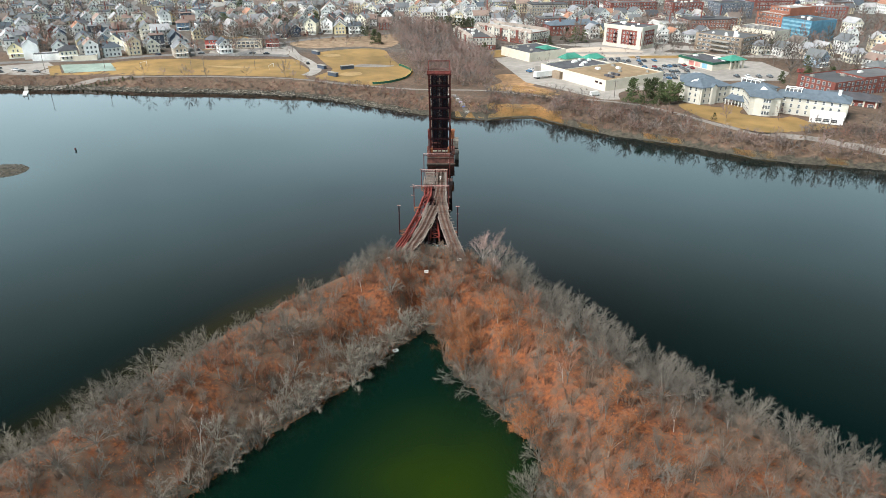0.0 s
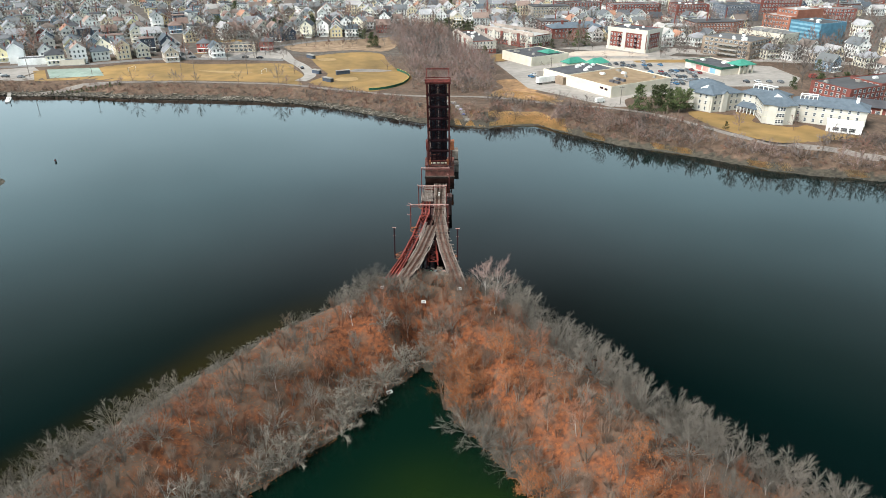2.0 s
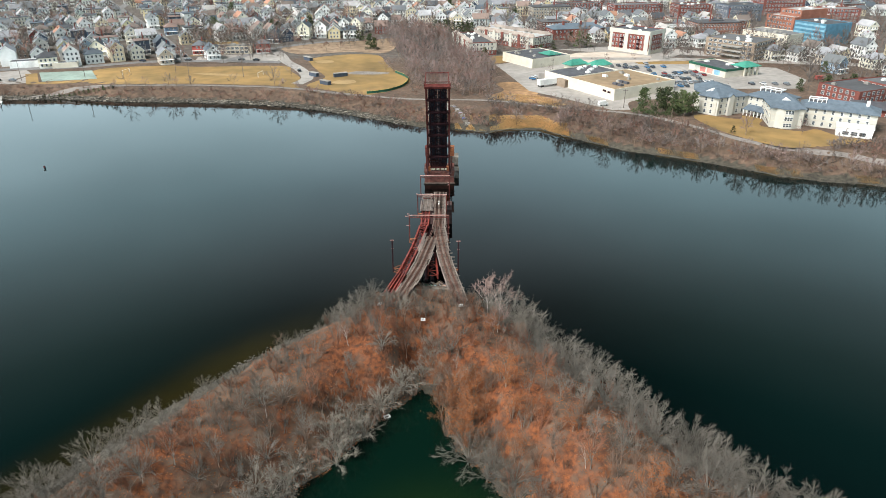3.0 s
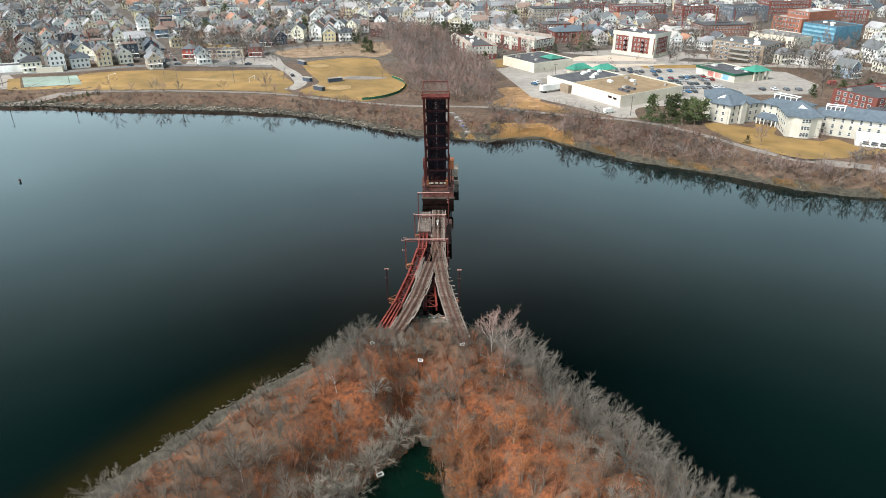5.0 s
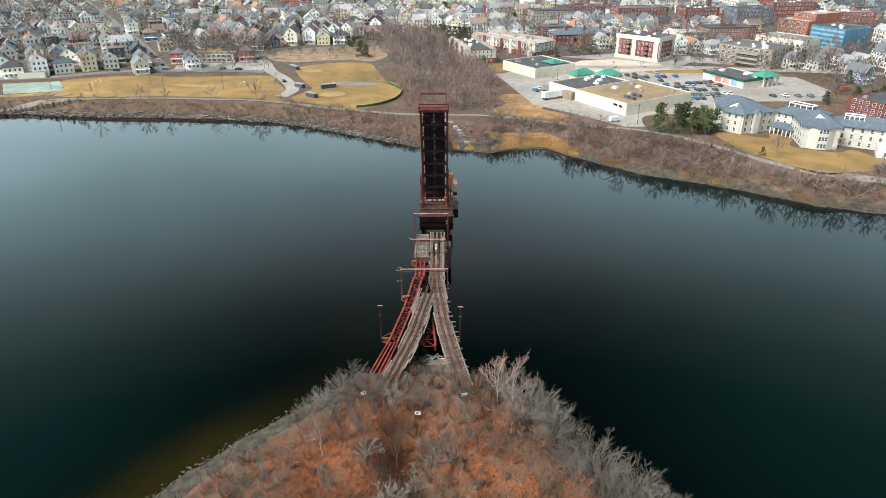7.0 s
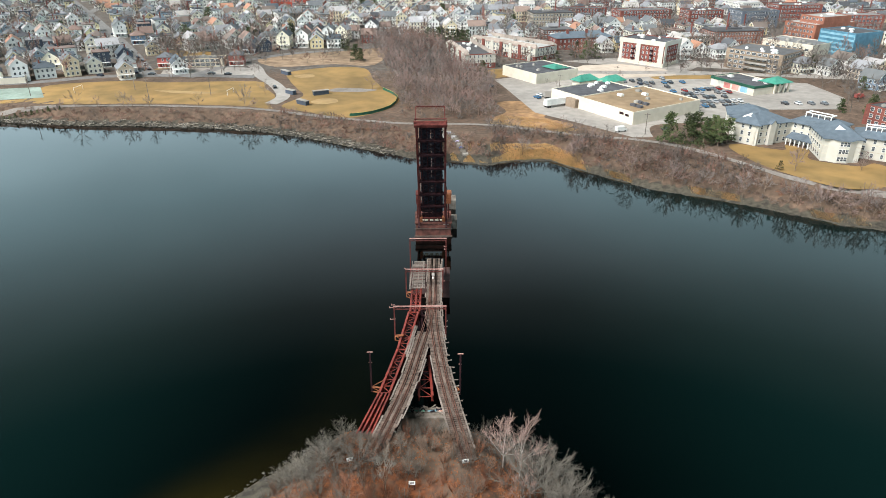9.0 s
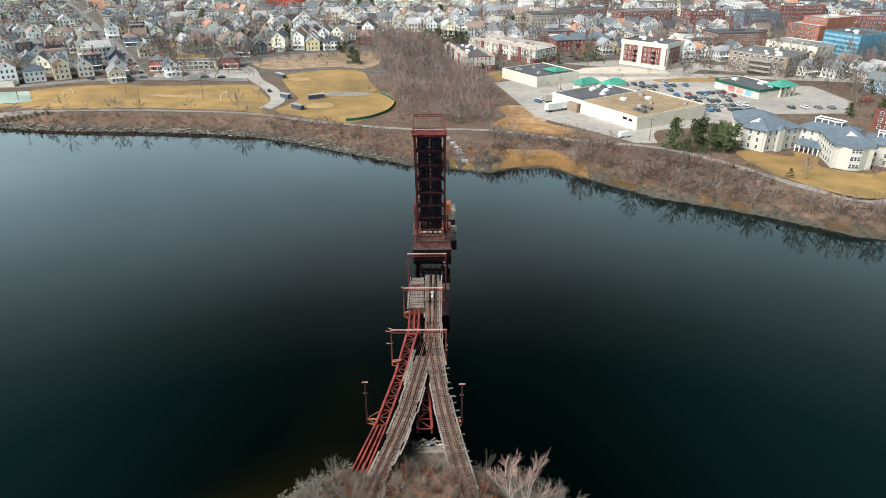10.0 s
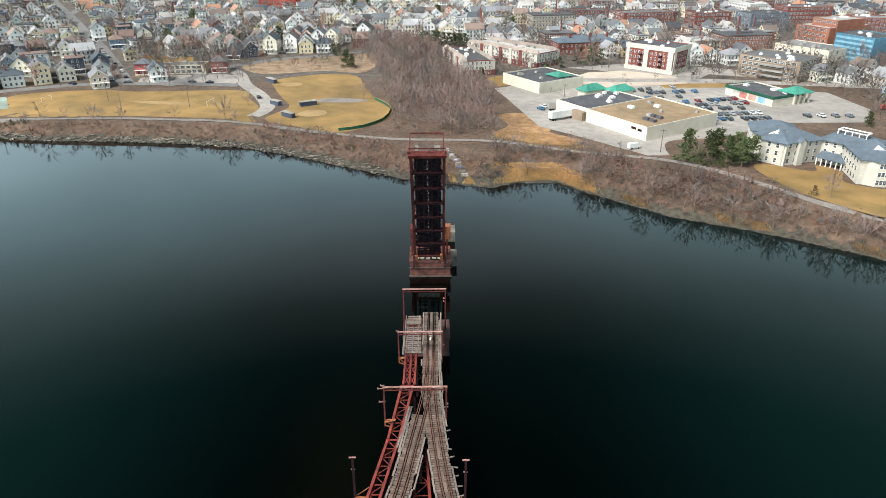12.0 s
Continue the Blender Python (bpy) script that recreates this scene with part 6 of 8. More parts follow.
def block(label, corner, front, depth_len, angle, h, wall_mat, roof_mat, storeys, pitch, win, category="building", base=G, parapet=0.5, sides=(0, 3), units=3, seed=1):
    """A flat-roofed block. corner: the near left foot of its front; angle: the front's direction in degrees."""
    a = radians(angle)
    cx = corner[0] + math.cos(a) * front / 2 - math.sin(a) * depth_len / 2
    cy = corner[1] + math.sin(a) * front / 2 + math.cos(a) * depth_len / 2
    t = thing("building", label, category, pose(cx, cy, base, 0, 0, angle))
    w, d = front, depth_len
    FOOT.append((cx, cy, w / 2, d / 2, a))
    m = Mesh()
    m.box(-w / 2, w / 2, -d / 2, d / 2, -0.6, h - parapet)
    for x0, x1, y0, y1 in ((-w / 2, w / 2, -d / 2, -d / 2 + 0.3), (-w / 2, w / 2, d / 2 - 0.3, d / 2), (-w / 2, -w / 2 + 0.3, -d / 2 + 0.3, d / 2 - 0.3), (w / 2 - 0.3, w / 2, -d / 2 + 0.3, d / 2 - 0.3)):
        m.box(x0, x1, y0, y1, h - parapet, h)
    part("wall", m, wall_mat, t)
    m = Mesh()
    m.box(-w / 2 + 0.3, w / 2 - 0.3, -d / 2 + 0.3, d / 2 - 0.3, h - parapet, h - parapet + 0.06)
    roof = part("roof", m, roof_mat, t)
    r = random.Random(seed)
    for _ in range(units):
        ux, uy, us = r.uniform(-w * 0.38, w * 0.38), r.uniform(-d * 0.38, d * 0.38), r.uniform(0.7, 1.5)
        m = Mesh()
        m.box(ux - us, ux + us, uy - us * 0.7, uy + us * 0.7, h - parapet, h - parapet + 0.9)
        m.box(ux - us * 0.6, ux + us * 0.6, uy - us * 0.5, uy + us * 0.5, h - parapet + 0.9, h - parapet + 1.2)
        part("roof_unit", m, (CONCRETE, TRIM)[seed % 2], roof)
    if win:
        windows_round(t, w, d, 0.2, storeys, (h - parapet) / storeys, win, pitch, sides)
    return t


def extra(t, name, boxes, material, label=""):
    for b in boxes:
        m = Mesh()
        m.box(*b)
        part(name, m, material, t, label)


# the shops
shop = block("large cream-walled flat-roofed store with a tan gravel roof", (68.5, 131.2), 34.4, 43, -58.8, 5.8, STUCCO, TAN_ROOF, 1, 9, None, "store", units=4, seed=2)
for k, (x, y) in enumerate(((6, -6), (9.5, -6), (8, -12), (11.5, -12), (-4, 8), (-9, -3))):
    m = Mesh()
    m.box(x - 1.4, x + 1.4, y - 0.9, y + 0.9, 5.3, 6.3)
    m.box(x - 1.3, x + 1.3, y - 0.8, y + 0.8, 6.3, 6.45)
    part("roof_chiller", m, (BLACK_ROOF, TRIM)[k > 3], shop)
extra(shop, "loading_sign", [(9, 11.5, -21.56, -21.5, 3.4, 4.4), (12.5, 14.6, -21.56, -21.5, 3.2, 4.2)], RUST, "dark wall sign without readable words")
shop_b = block("cream flat-roofed shop with a black membrane roof", (58.5, 149.5), 21, 36, -58.8, 5.6, STUCCO, BLACK_ROOF, 1, 9, None, "store", units=7, seed=3)
extra(shop_b, "dock_shelter", [(3, 9.5, -20.5, -18, 0, 4.0)], BROWN_WALL, "dark loading dock")
for x, y, a in ((79.5, 172, 31), (93, 170, 31)):
    t = thing("canopy_roof", "teal metal hipped shop canopy roof", "roof", pose(x, y, G, 0, 0, a))
    m = Mesh()
    hip_roof(m, 13, 7, 5.2, 2.6)
    part("roof", m, TEAL, t)
    m = Mesh()
    m.box(-6, 6, -3, 3, -0.4, 5.0)
    part("wall", m, STUCCO, t)
shop_a = block("cream flat-roofed shop with a black roof and teal hipped entrance", (39.8, 208.8), 30, 30, -58, 5.6, STUCCO, BLACK_ROOF, 1, 9, None, "store", units=7, seed=4)
m = Mesh()
hip_roof(m, 10, 9, 0, 1.8)
part("entrance_roof", m, TEAL, shop_a, "teal hipped roof", m=pose(6, 6, 5.8))
green = block("low shop with dark green fascia and black roof", (150, 181.7), 29, 20, -66, 4.6, STUCCO, BLACK_ROOF, 1, 9, None, "store", units=4, seed=5)
extra(green, "fascia", [(-14.8, 14.8, -10.3, -10.0, 3.6, 4.9), (14.5, 14.8, -10.0, 10.3, 3.6, 4.9), (-14.8, -14.5, -10.0, 10.3, 3.6, 4.9)], DARK_GREEN, "dark green fascia band")
for k, (x, c) in enumerate(((-6, (0.5, 0.5, 0.45)), (-2.5, (0.42, 0.16, 0.14)), (2, (0.42, 0.2, 0.17)), (6.5, (0.16, 0.3, 0.42)))):
    m = Mesh()
    m.box(x * 1.25 - 2.2, x * 1.25 + 2.2, -10.08, -10.0, 0.6, 3.3)
    part("shop_mural", m, mat("mural_paint", c, tuple(v * 1.3 for v in c), 1.2, 0.8, big=0.4), green, "coloured mural panel")
t = thing("canopy_roof", "teal metal hipped entrance canopy on white arches", "roof", pose(177.5, 166, G, 0, 0, 24))
m = Mesh()
hip_roof(m, 12, 10, 5.2, 2.4)
part("roof", m, TEAL, t)
for x in (-5, -1.7, 1.7, 5):
    for y in (-4.2, 4.2):
        m = Mesh()
        m.box(x - 0.4, x + 0.4, y - 0.4, y + 0.4, -0.4, 5.1)
        part("column", m, STUCCO, t)

# the white residence with blue-grey hip roofs
RES = mat("off_white_siding", (0.45, 0.43, 0.375), (0.52, 0.5, 0.44), 0.4, 0.8, big=0.08)


home = thing("residence", "long three-storey off-white residence with blue-grey hip roofs", "building", pose(0, 0, 7.5))


def residence_wing(x, y, front, deep, angle, h, rise, sides, pitch=2.9):
    """A wing whose front starts at (x, y) and runs along angle."""
    a = radians(angle)
    at = pose(x + math.cos(a) * front / 2 - math.sin(a) * deep / 2, y + math.sin(a) * front / 2 + math.cos(a) * deep / 2, 0, 0, 0, angle)
    m = Mesh()
    m.box(-front / 2, front / 2, -deep / 2, deep / 2, -2.5, h)
    wall = part("wall", m, RES, home, m=at)
    m = Mesh()
    hip_roof(m, front, deep, h + 0.2, rise, 0.75, 0.3)
    part("roof", m, SLATE, home, m=at)
    m = Mesh()
    for z in (h * 0.36, h * 0.68):
        m.box(-front / 2 - 0.07, front / 2 + 0.07, -deep / 2 - 0.07, deep / 2 + 0.07, z - 0.14, z)
    part("belt_course", m, BELT, home, "pale tan belt course", m=at)
    windows_round(wall, front, deep, 0.1, 3, h / 3, WIN_HOUSE, pitch, sides)
    return at


def roof_gable(at, x, y, z, w):
    m = Mesh()
    m.add([(x - w / 2, y, z), (x + w / 2, y, z), (x, y, z + w * 0.3), (x, y + 3.2, z + w * 0.3), (x - w / 2, y + 0.1, z - 0.3), (x + w / 2, y + 0.1, z - 0.3)], [(0, 1, 2), (0, 2, 3), (2, 1, 3), (4, 5, 1, 0)])
    part("gable", m, (WHITE), home, "small white roof gable", m=at)


def roof_terrace(x, y, z, w, angle):
    """A white-framed terrace let into the roof."""
    t = pose(x, y, z, 0, 0, angle)
    m = Mesh()
    for k in range(5):
        u = -w / 2 + w * k / 4
        m.box(u - 0.15, u + 0.15, -1.7, -1.4, -1.2, 1.1)
    m.box(-w / 2 - 0.3, w / 2 + 0.3, -1.7, -1.35, 1.15, 1.4)
    for s in (-1, 1):
        m.box(s * w / 2 - 0.2, s * w / 2 + 0.2, -1.3, 2.2, 1.1, 1.45)
    m.box(-w / 2 - 0.3, w / 2 + 0.3, -1.75, -1.45, -0.9, -0.55)
    m.box(-w / 2, w / 2, 1.8, 2.2, 1.1, 1.45)
    part("terrace_frame", m, WHITE, home, "white roof terrace frame", m=t)
    # black floor block behind the posts stands in for shade inside the recess
    m = Mesh()
    m.box(-w / 2 + 0.1, w / 2 - 0.1, -1.25, 1.75, -1.6, 0.3)
    part("terrace_floor", m, BLACK_ROOF, home, m=t)
    m = Mesh()
    for u in (-w * 0.25, w * 0.1, w * 0.3):
        m.box(u - 0.5, u + 0.5, -0.6, 0.6, 0.3, 0.9)
    part("roof_unit", m, CONCRETE, home, m=t)


BELT = mat("tan_trim_board", (0.48, 0.42, 0.32), (0.56, 0.5, 0.4), 1.0, 0.8)
residence_wing(119.0, 82.0, 15, 12, -18, 8.0, 3.0, (0, 3))
wing_west = residence_wing(117.6, 72.0, 9.2, 15, -48, 8.0, 2.7, (0, 1, 3))
roof_gable(wing_west, -1.5, -4.6, 9.6, 4.2)
residence_wing(123.0, 65.6, 17.0, 14, 18, 8.0, 3.0, (0,))
m = Mesh()
gable_walls(m, 2.6, 1.6, 8.3, 1.2)
part("bay", m, RES, home, m=pose(129.8, 67.2, 0, 0, 0, 18))
m = Mesh()
gable_roof(m, 2.6, 1.8, 8.35, 1.2, 0.2)
part("bay_roof", m, SLATE, home, m=pose(129.8, 67.2, 0, 0, 0, 18))
residence_wing(138.6, 71.6, 16.5, 14, -54, 8.0, 3.0, (0,))
wing_block = residence_wing(139.6, 47.6, 12.6, 17, -12, 8.3, 4.0, (0, 1, 3), 2.6)
roof_gable(wing_block, -0.8, -5.2, 10.6, 4.4)
m = Mesh()
m.add([(-4.6, 0, -2.5), (-1.5, -1.7, -2.5), (1.9, -1.7, -2.5), (4.6, 0, -2.5), (-4.6, 0, 8.2), (-1.5, -1.7, 8.2), (1.9, -1.7, 8.2), (4.6, 0, 8.2)], [(0, 1, 5, 4), (1, 2, 6, 5), (2, 3, 7, 6), (4, 5, 6, 7)])
front_bay = part("bay", m, RES, home, m=wing_block @ pose(0, -8.5, 0))
for z in (1.5, 4.2, 6.9):
    for u in (-0.9, 0.2, 1.3):
        ob = new("window", WIN_HOUSE)
        ob.parent = front_bay
        ob.matrix_local = pose(u, -1.7, z)
m = Mesh()
m.add([(-5.2, 0.3, 8.3), (-1.7, -2.4, 8.1), (2.1, -2.4, 8.1), (5.2, 0.3, 8.3), (0.2, 4.0, 10.6)], [(0, 1, 4), (1, 2, 4), (2, 3, 4)])
part("bay_roof", m, SLATE, home, m=wing_block @ pose(0, -8.5, 0))
residence_wing(153.0, 51.8, 29.0, 12, -32, 7.7, 3.0, (0, 1), 3.2)
roof_terrace(148.2, 68.4, 10.3, 9.5, -54)
roof_terrace(160.6, 52.6, 9.8, 6.5, -32)
# the columned porch in the court
porch_at = pose(139.6, 69.6, 0, 0, 0, -54)
m = Mesh()
m.add([(-0.5, -4.2, 2.9), (12.5, -4.2, 2.9), (12.5, 0.6, 4.3), (-0.5, 0.6, 4.3), (-0.5, -4.2, 2.6), (12.5, -4.2, 2.6)], [(0, 1, 2, 3), (4, 5, 1, 0)])
part("porch_roof", m, SLATE, home, m=porch_at)
for k in range(8):
    m = Mesh()
    m.box(k * 1.7 - 0.16, k * 1.7 + 0.16, -4.0, -3.7, -0.5, 2.75)
    part("porch_column", m, WHITE, home, "white porch column", m=porch_at)
chim = Mesh()
chim.box(-0.5, 0.5, -0.5, 0.5, 8.5, 12.2)
part("chimney", chim, WHITE, home, m=pose(176.0, 42.5, 0))
ann = thing("annex", "plain white flat annex beside the residence", "building", pose(168.6, 35.4, 7.5, 0, 0, -28))
m = Mesh()
m.box(-6.5, 6.5, -3.5, 3.5, -2.5, 3.6)
m.box(-6.8, 6.8, -3.8, 3.8, 3.6, 4.0)
part("wall", m, WHITE, ann)
windows_round(ann, 13, 7, 0, 1, 2.6, WIN_WIDE, 3.0, (0,))
# flats, offices, works
apt = block("five-storey red brick apartment block with white corners and cornice", (116.5, 249.5), 30, 21, -44, 14.6, BRICK_RED, BLACK_ROOF, 5, 2.6, WIN_HOUSE, "apartment block", sides=(0, 1), units=5)
extra(apt, "cornice", [(-15.3, 15.3, -10.8, -10.5, 12.2, 14.9), (15.0, 15.3, -10.5, 10.8, 12.2, 14.9), (-15.3, -15.0, -10.5, 10.8, 12.2, 14.9)], RES, "white top storey band")
extra(apt, "white_bay", [(-14.6, -12.6, -10.9, -10.5, 0, 12.2), (-3.4, -0.6, -10.9, -10.5, 0, 12.2), (11.6, 14.6, -10.9, -10.5, 0, 12.2), (15.0, 15.4, -10.2, -7.6, 0, 12.2), (15.0, 15.4, 6.8, 9.8, 0, 12.2)], RES, "white wall bay")
extra(apt, "ground_floor_band", [(-15.2, 15.2, -10.7, -10.5, -0.2, 2.2), (15.0, 15.2, -10.5, 10.5, -0.2, 2.2)], STUCCO)
extra(apt, "balcony", [(-6.2, -4.4, -11.6, -10.5, z, z + 0.9) for z in (3.0, 5.8, 8.6)] + [(6.2, 8.0, -11.6, -10.5, z, z + 0.9) for z in (3.0, 5.8, 8.6)], RUST, "dark metal balcony")
for label, c, fr, dp, ang, sd in (("long three-storey brick and white condominium row", (25, 290), 58, 21, -48.4, 6), ("long three-storey brick and white condominium row with roof plant", (8.3, 271), 47, 19, -77, 7)):
    t = block(label, c, fr, dp, ang, 8.6, BRICK_RED, FLAT_ROOF, 3, 2.5, WIN_HOUSE, "condominium", sides=(0, 1), units=12, seed=sd)
    extra(t, "upper_band", [(-fr / 2 - 0.12, fr / 2 + 0.12, -dp / 2 - 0.04, -dp / 2, 3.2, 8.0), (fr / 2, fr / 2 + 0.04, -dp / 2, dp / 2, 3.2, 8.0)], RES, "cream upper storeys")
    m = Mesh()
    for s in (-1, 1):
        m.add([(-fr / 2 - 0.4, s * (dp / 2 + 0.4), 8.2), (fr / 2 + 0.4, s * (dp / 2 + 0.4), 8.2), (fr / 2 - 1.5, s * (dp / 2 - 2.4), 10.4), (-fr / 2 + 1.5, s * (dp / 2 - 2.4), 10.4), (-fr / 2 - 0.4, s * (dp / 2 - 2.6), 8.2), (fr / 2 + 0.4, s * (dp / 2 - 2.6), 8.2)],
              [(0, 1, 2, 3)[::s], (3, 2, 5, 4)[::s], (0, 3, 4), (1, 5, 2)])
    part("mansard", m, mat("grey_brown_shingles", (0.24, 0.2, 0.17), (0.33, 0.28, 0.245), 0.6, 0.9), t, "grey-brown mansard")
    r = random.Random(sd)
    for k in range(7):
        x = (k - 3) * fr / 7.2
        extra(t, "bay", [(x - 1.2, x + 1.2, -dp / 2 - 0.5, -dp / 2 - 0.05, 0.2, 9.2)], BRICK_RED if k % 2 else RES)
slate_hall = block("long brick hall with a grey mansard roof and chimneys", (84, 290), 42, 16, 12, 7.6, BRICK_RED, SLATE, 2, 3.0, WIN_HOUSE, "building", units=5, seed=8)
m = Mesh()
hip_roof(m, 42, 16, 7.7, 3.2, 0.4)
part("mansard", m, SLATE, slate_hall)
extra(slate_hall, "chimney", [(-12, -10.6, -3, -1.6, 8, 12.6), (2, 3.4, -3, -1.6, 8, 12.6), (14, 15.4, -3, -1.6, 8, 12.6)], BRICK_RED)
office = block("four-storey brown brick office with open parking decks", (176, 230), 34, 27, -50, 11.5, BROWN_WALL, FLAT_ROOF, 4, 3.4, WIN_WIDE, "office building", sides=(0, 1), units=8, seed=9)
extra(office, "parking_deck", [(-5, 9, -15.5, -13.5, 1.8, 2.6), (-5, 9, -15.5, -13.5, 4.6, 5.4), (-5, 9, -15.5, -13.5, 7.4, 8.2)], CONCRETE, "pale concrete deck edge")
block("cream low office with flat roof", (226, 292), 36, 24, -58, 7.5, STUCCO, FLAT_ROOF, 1, 4, WIN_WIDE, "office building", units=8, seed=10)
blue = block("five-storey office with a blue glass curtain wall", (258, 281), 26, 26, -66, 15.4, BLUE_PANEL, FLAT_ROOF, 5, 3.0, None, "office building", units=4, seed=11)
for f in range(5):
    extra(blue, "glass_band", [(-12.4, 12.4, -13.06, -13, 1.6 + 2.8 * f, 2.9 + 2.8 * f)], mat("sky_blue_glass", (0.14, 0.3, 0.38), (0.24, 0.4, 0.48), 0.4, 0.15), "light blue ribbon of glass")
    extra(blue, "white_band", [(12.6, 12.7, -13, 13, 0.2 + 2.8 * f, 1.7 + 2.8 * f)], WHITE, "white spandrel")
works = block("three-storey red brick works with a flat grey roof", (187.2, 103.1), 22.5, 32, -67, 8.8, BRICK_RED, FLAT_ROOF, 3, 3.2, WIN_SHOP, "works", sides=(0, 1), units=2, seed=12)
block("red brick works wing with tall windows", (216, 92), 30, 18, 20, 9.4, BRICK_RED, FLAT_ROOF, 3, 3.2, WIN_SHOP, "works", sides=(0, 3), units=2, seed=13)
t = block("red brick pavilion with pale columns and a dark hip roof", (186, 70), 22, 14, -32, 5.0, BRICK_RED, FLAT_ROOF, 1, 4.0, WIN_WIDE, "building", sides=(0, 1), units=0, seed=14)
m = Mesh()
hip_roof(m, 22, 14, 5.1, 2.0, 1.0)
part("hip", m, BLACK_ROOF, t)
extra(t, "column", [(x - 0.35, x + 0.35, -7.6, -7.0, 0, 5) for x in (-10, -5, 0, 5, 10)], STUCCO, "pale column")
block("large red brick school block on the far streets", (-158, 512), 34, 26, 0, 15, mat("vivid_red_brick", (0.28, 0.045, 0.03), (0.36, 0.065, 0.042), 0.8, 0.9), FLAT_ROOF, 4, 3, WIN_SHOP, "school", units=4, seed=15)
block("orange brick block with a stepped roof and arched windows", (270, 354), 27, 45, -65, 11, mat("orange_brick", (0.24, 0.09, 0.058), (0.3, 0.12, 0.075), 0.8, 0.9), FLAT_ROOF, 3, 3, WIN_SHOP, "building", units=4, seed=16)
block("orange brick upper block set back on the roof", (279, 350), 20, 30, -65, 16, mat("orange_brick_upper", (0.23, 0.09, 0.058), (0.29, 0.115, 0.075), 0.8, 0.9), FLAT_ROOF, 4, 3, WIN_SHOP, "building", units=4, seed=17)
for k, (lb, c, fr, dp, hh, wm) in enumerate((("red brick mill block with regular windows", (157, 408), 46, 18, 12, BRICK_RED), ("dark brick apartment block with white bays", (212, 400), 30, 18, 13, BRICK_RED), ("dark grey panelled apartment block", (250, 386), 34, 20, 14, mat("dark_grey_panel", (0.09, 0.11, 0.14), (0.13, 0.15, 0.18), 0.5, 0.7)), ("red brick hospital block", (300, 430), 40, 20, 14, BRICK_RED), ("red brick mill block with regular windows", (110, 440), 44, 16, 10, BRICK_RED), ("red brick block among far streets", (330, 380), 30, 18, 12, BRICK_RED))):
    block(lb, c, fr, dp, (10, 8, 12, 5, 6, -10)[k], hh, wm, FLAT_ROOF, 4, 3.0, WIN_SHOP, "building", units=4, seed=20 + k)
block("long beige flat-roofed school building beside the field", (-152, 233), 25, 10, 5, 5.2, mat("beige_brick", (0.4, 0.34, 0.26), (0.48, 0.42, 0.33), 0.8, 0.9), FLAT_ROOF, 2, 3.0, WIN_WIDE, "building", units=6, seed=30)
block("white boat house with a dark roof by the car park", (-262, 186), 16, 9, 20, 4.0, WHITE, BLACK_ROOF, 1, 4, None, "boat house", units=0, seed=31)
block("low tan shed beside the sports court", (-236, 186), 14, 8, 18, 3.2, STUCCO, HOUSE_ROOF, 1, 4, None, "shed", units=0, seed=32)

# ---- houses ----
NAVY = mat("navy_siding", (0.04, 0.055, 0.08), (0.06, 0.075, 0.105), 0.6, 0.7)
YELLOW = mat("pale_yellow_siding", (0.66, 0.6, 0.36), (0.74, 0.68, 0.44), 0.5, 0.75)
CREAM_W = mat("cream_siding", (0.7, 0.66, 0.52), (0.78, 0.74, 0.6), 0.5, 0.75)
RED_W = mat("dark_red_siding", (0.28, 0.06, 0.05), (0.36, 0.09, 0.075), 0.5, 0.75)
PINK_W = mat("dusty_pink_siding", (0.52, 0.36, 0.3), (0.6, 0.44, 0.38), 0.5, 0.75)
GREYBLUE = mat("slate_blue_siding", (0.1, 0.16, 0.24), (0.15, 0.22, 0.31), 0.5, 0.75)
WHITE_W = mat("white_siding", (0.7, 0.7, 0.68), (0.8, 0.8, 0.78), 0.5, 0.75)
GREY_W = mat("grey_siding", (0.36, 0.37, 0.37), (0.45, 0.46, 0.46), 0.5, 0.75)
NEAR = [("pale yellow gabled timber house", "gable", YELLOW, 8, 10, 2), ("cream gabled timber house with olive roof", "gable", CREAM_W, 9, 10, 2), ("navy three-storey flat-roofed timber house", "flat", NAVY, 8, 9, 3), ("navy gabled house with white trim", "gable", NAVY, 8, 10, 2),
        ("dark red timber house with grey roof", "hip", RED_W, 8, 8, 2), ("white gabled triple-decker timber house", "gable", WHITE_W, 8, 12, 3), ("cream three-storey gabled timber house", "gable", CREAM_W, 8, 12, 3), ("dusty pink gabled timber house", "gable", PINK_W, 7.5, 10, 2),
        ("slate blue hip-roofed timber house", "hip", GREYBLUE, 8.5, 9, 2), ("grey gabled timber house", "gable", GREY_W, 8, 10, 2), ("white hip-roofed timber house", "hip", WHITE_W, 9, 10, 2), ("white flat-roofed triple-decker timber house", "flat", WHITE_W, 8.5, 13, 3)]
NEAR_P = [house_near(lb, w * 1.12, d * 1.12, st, rf, wm, HOUSE_ROOF) for lb, rf, wm, w, d, st in NEAR]
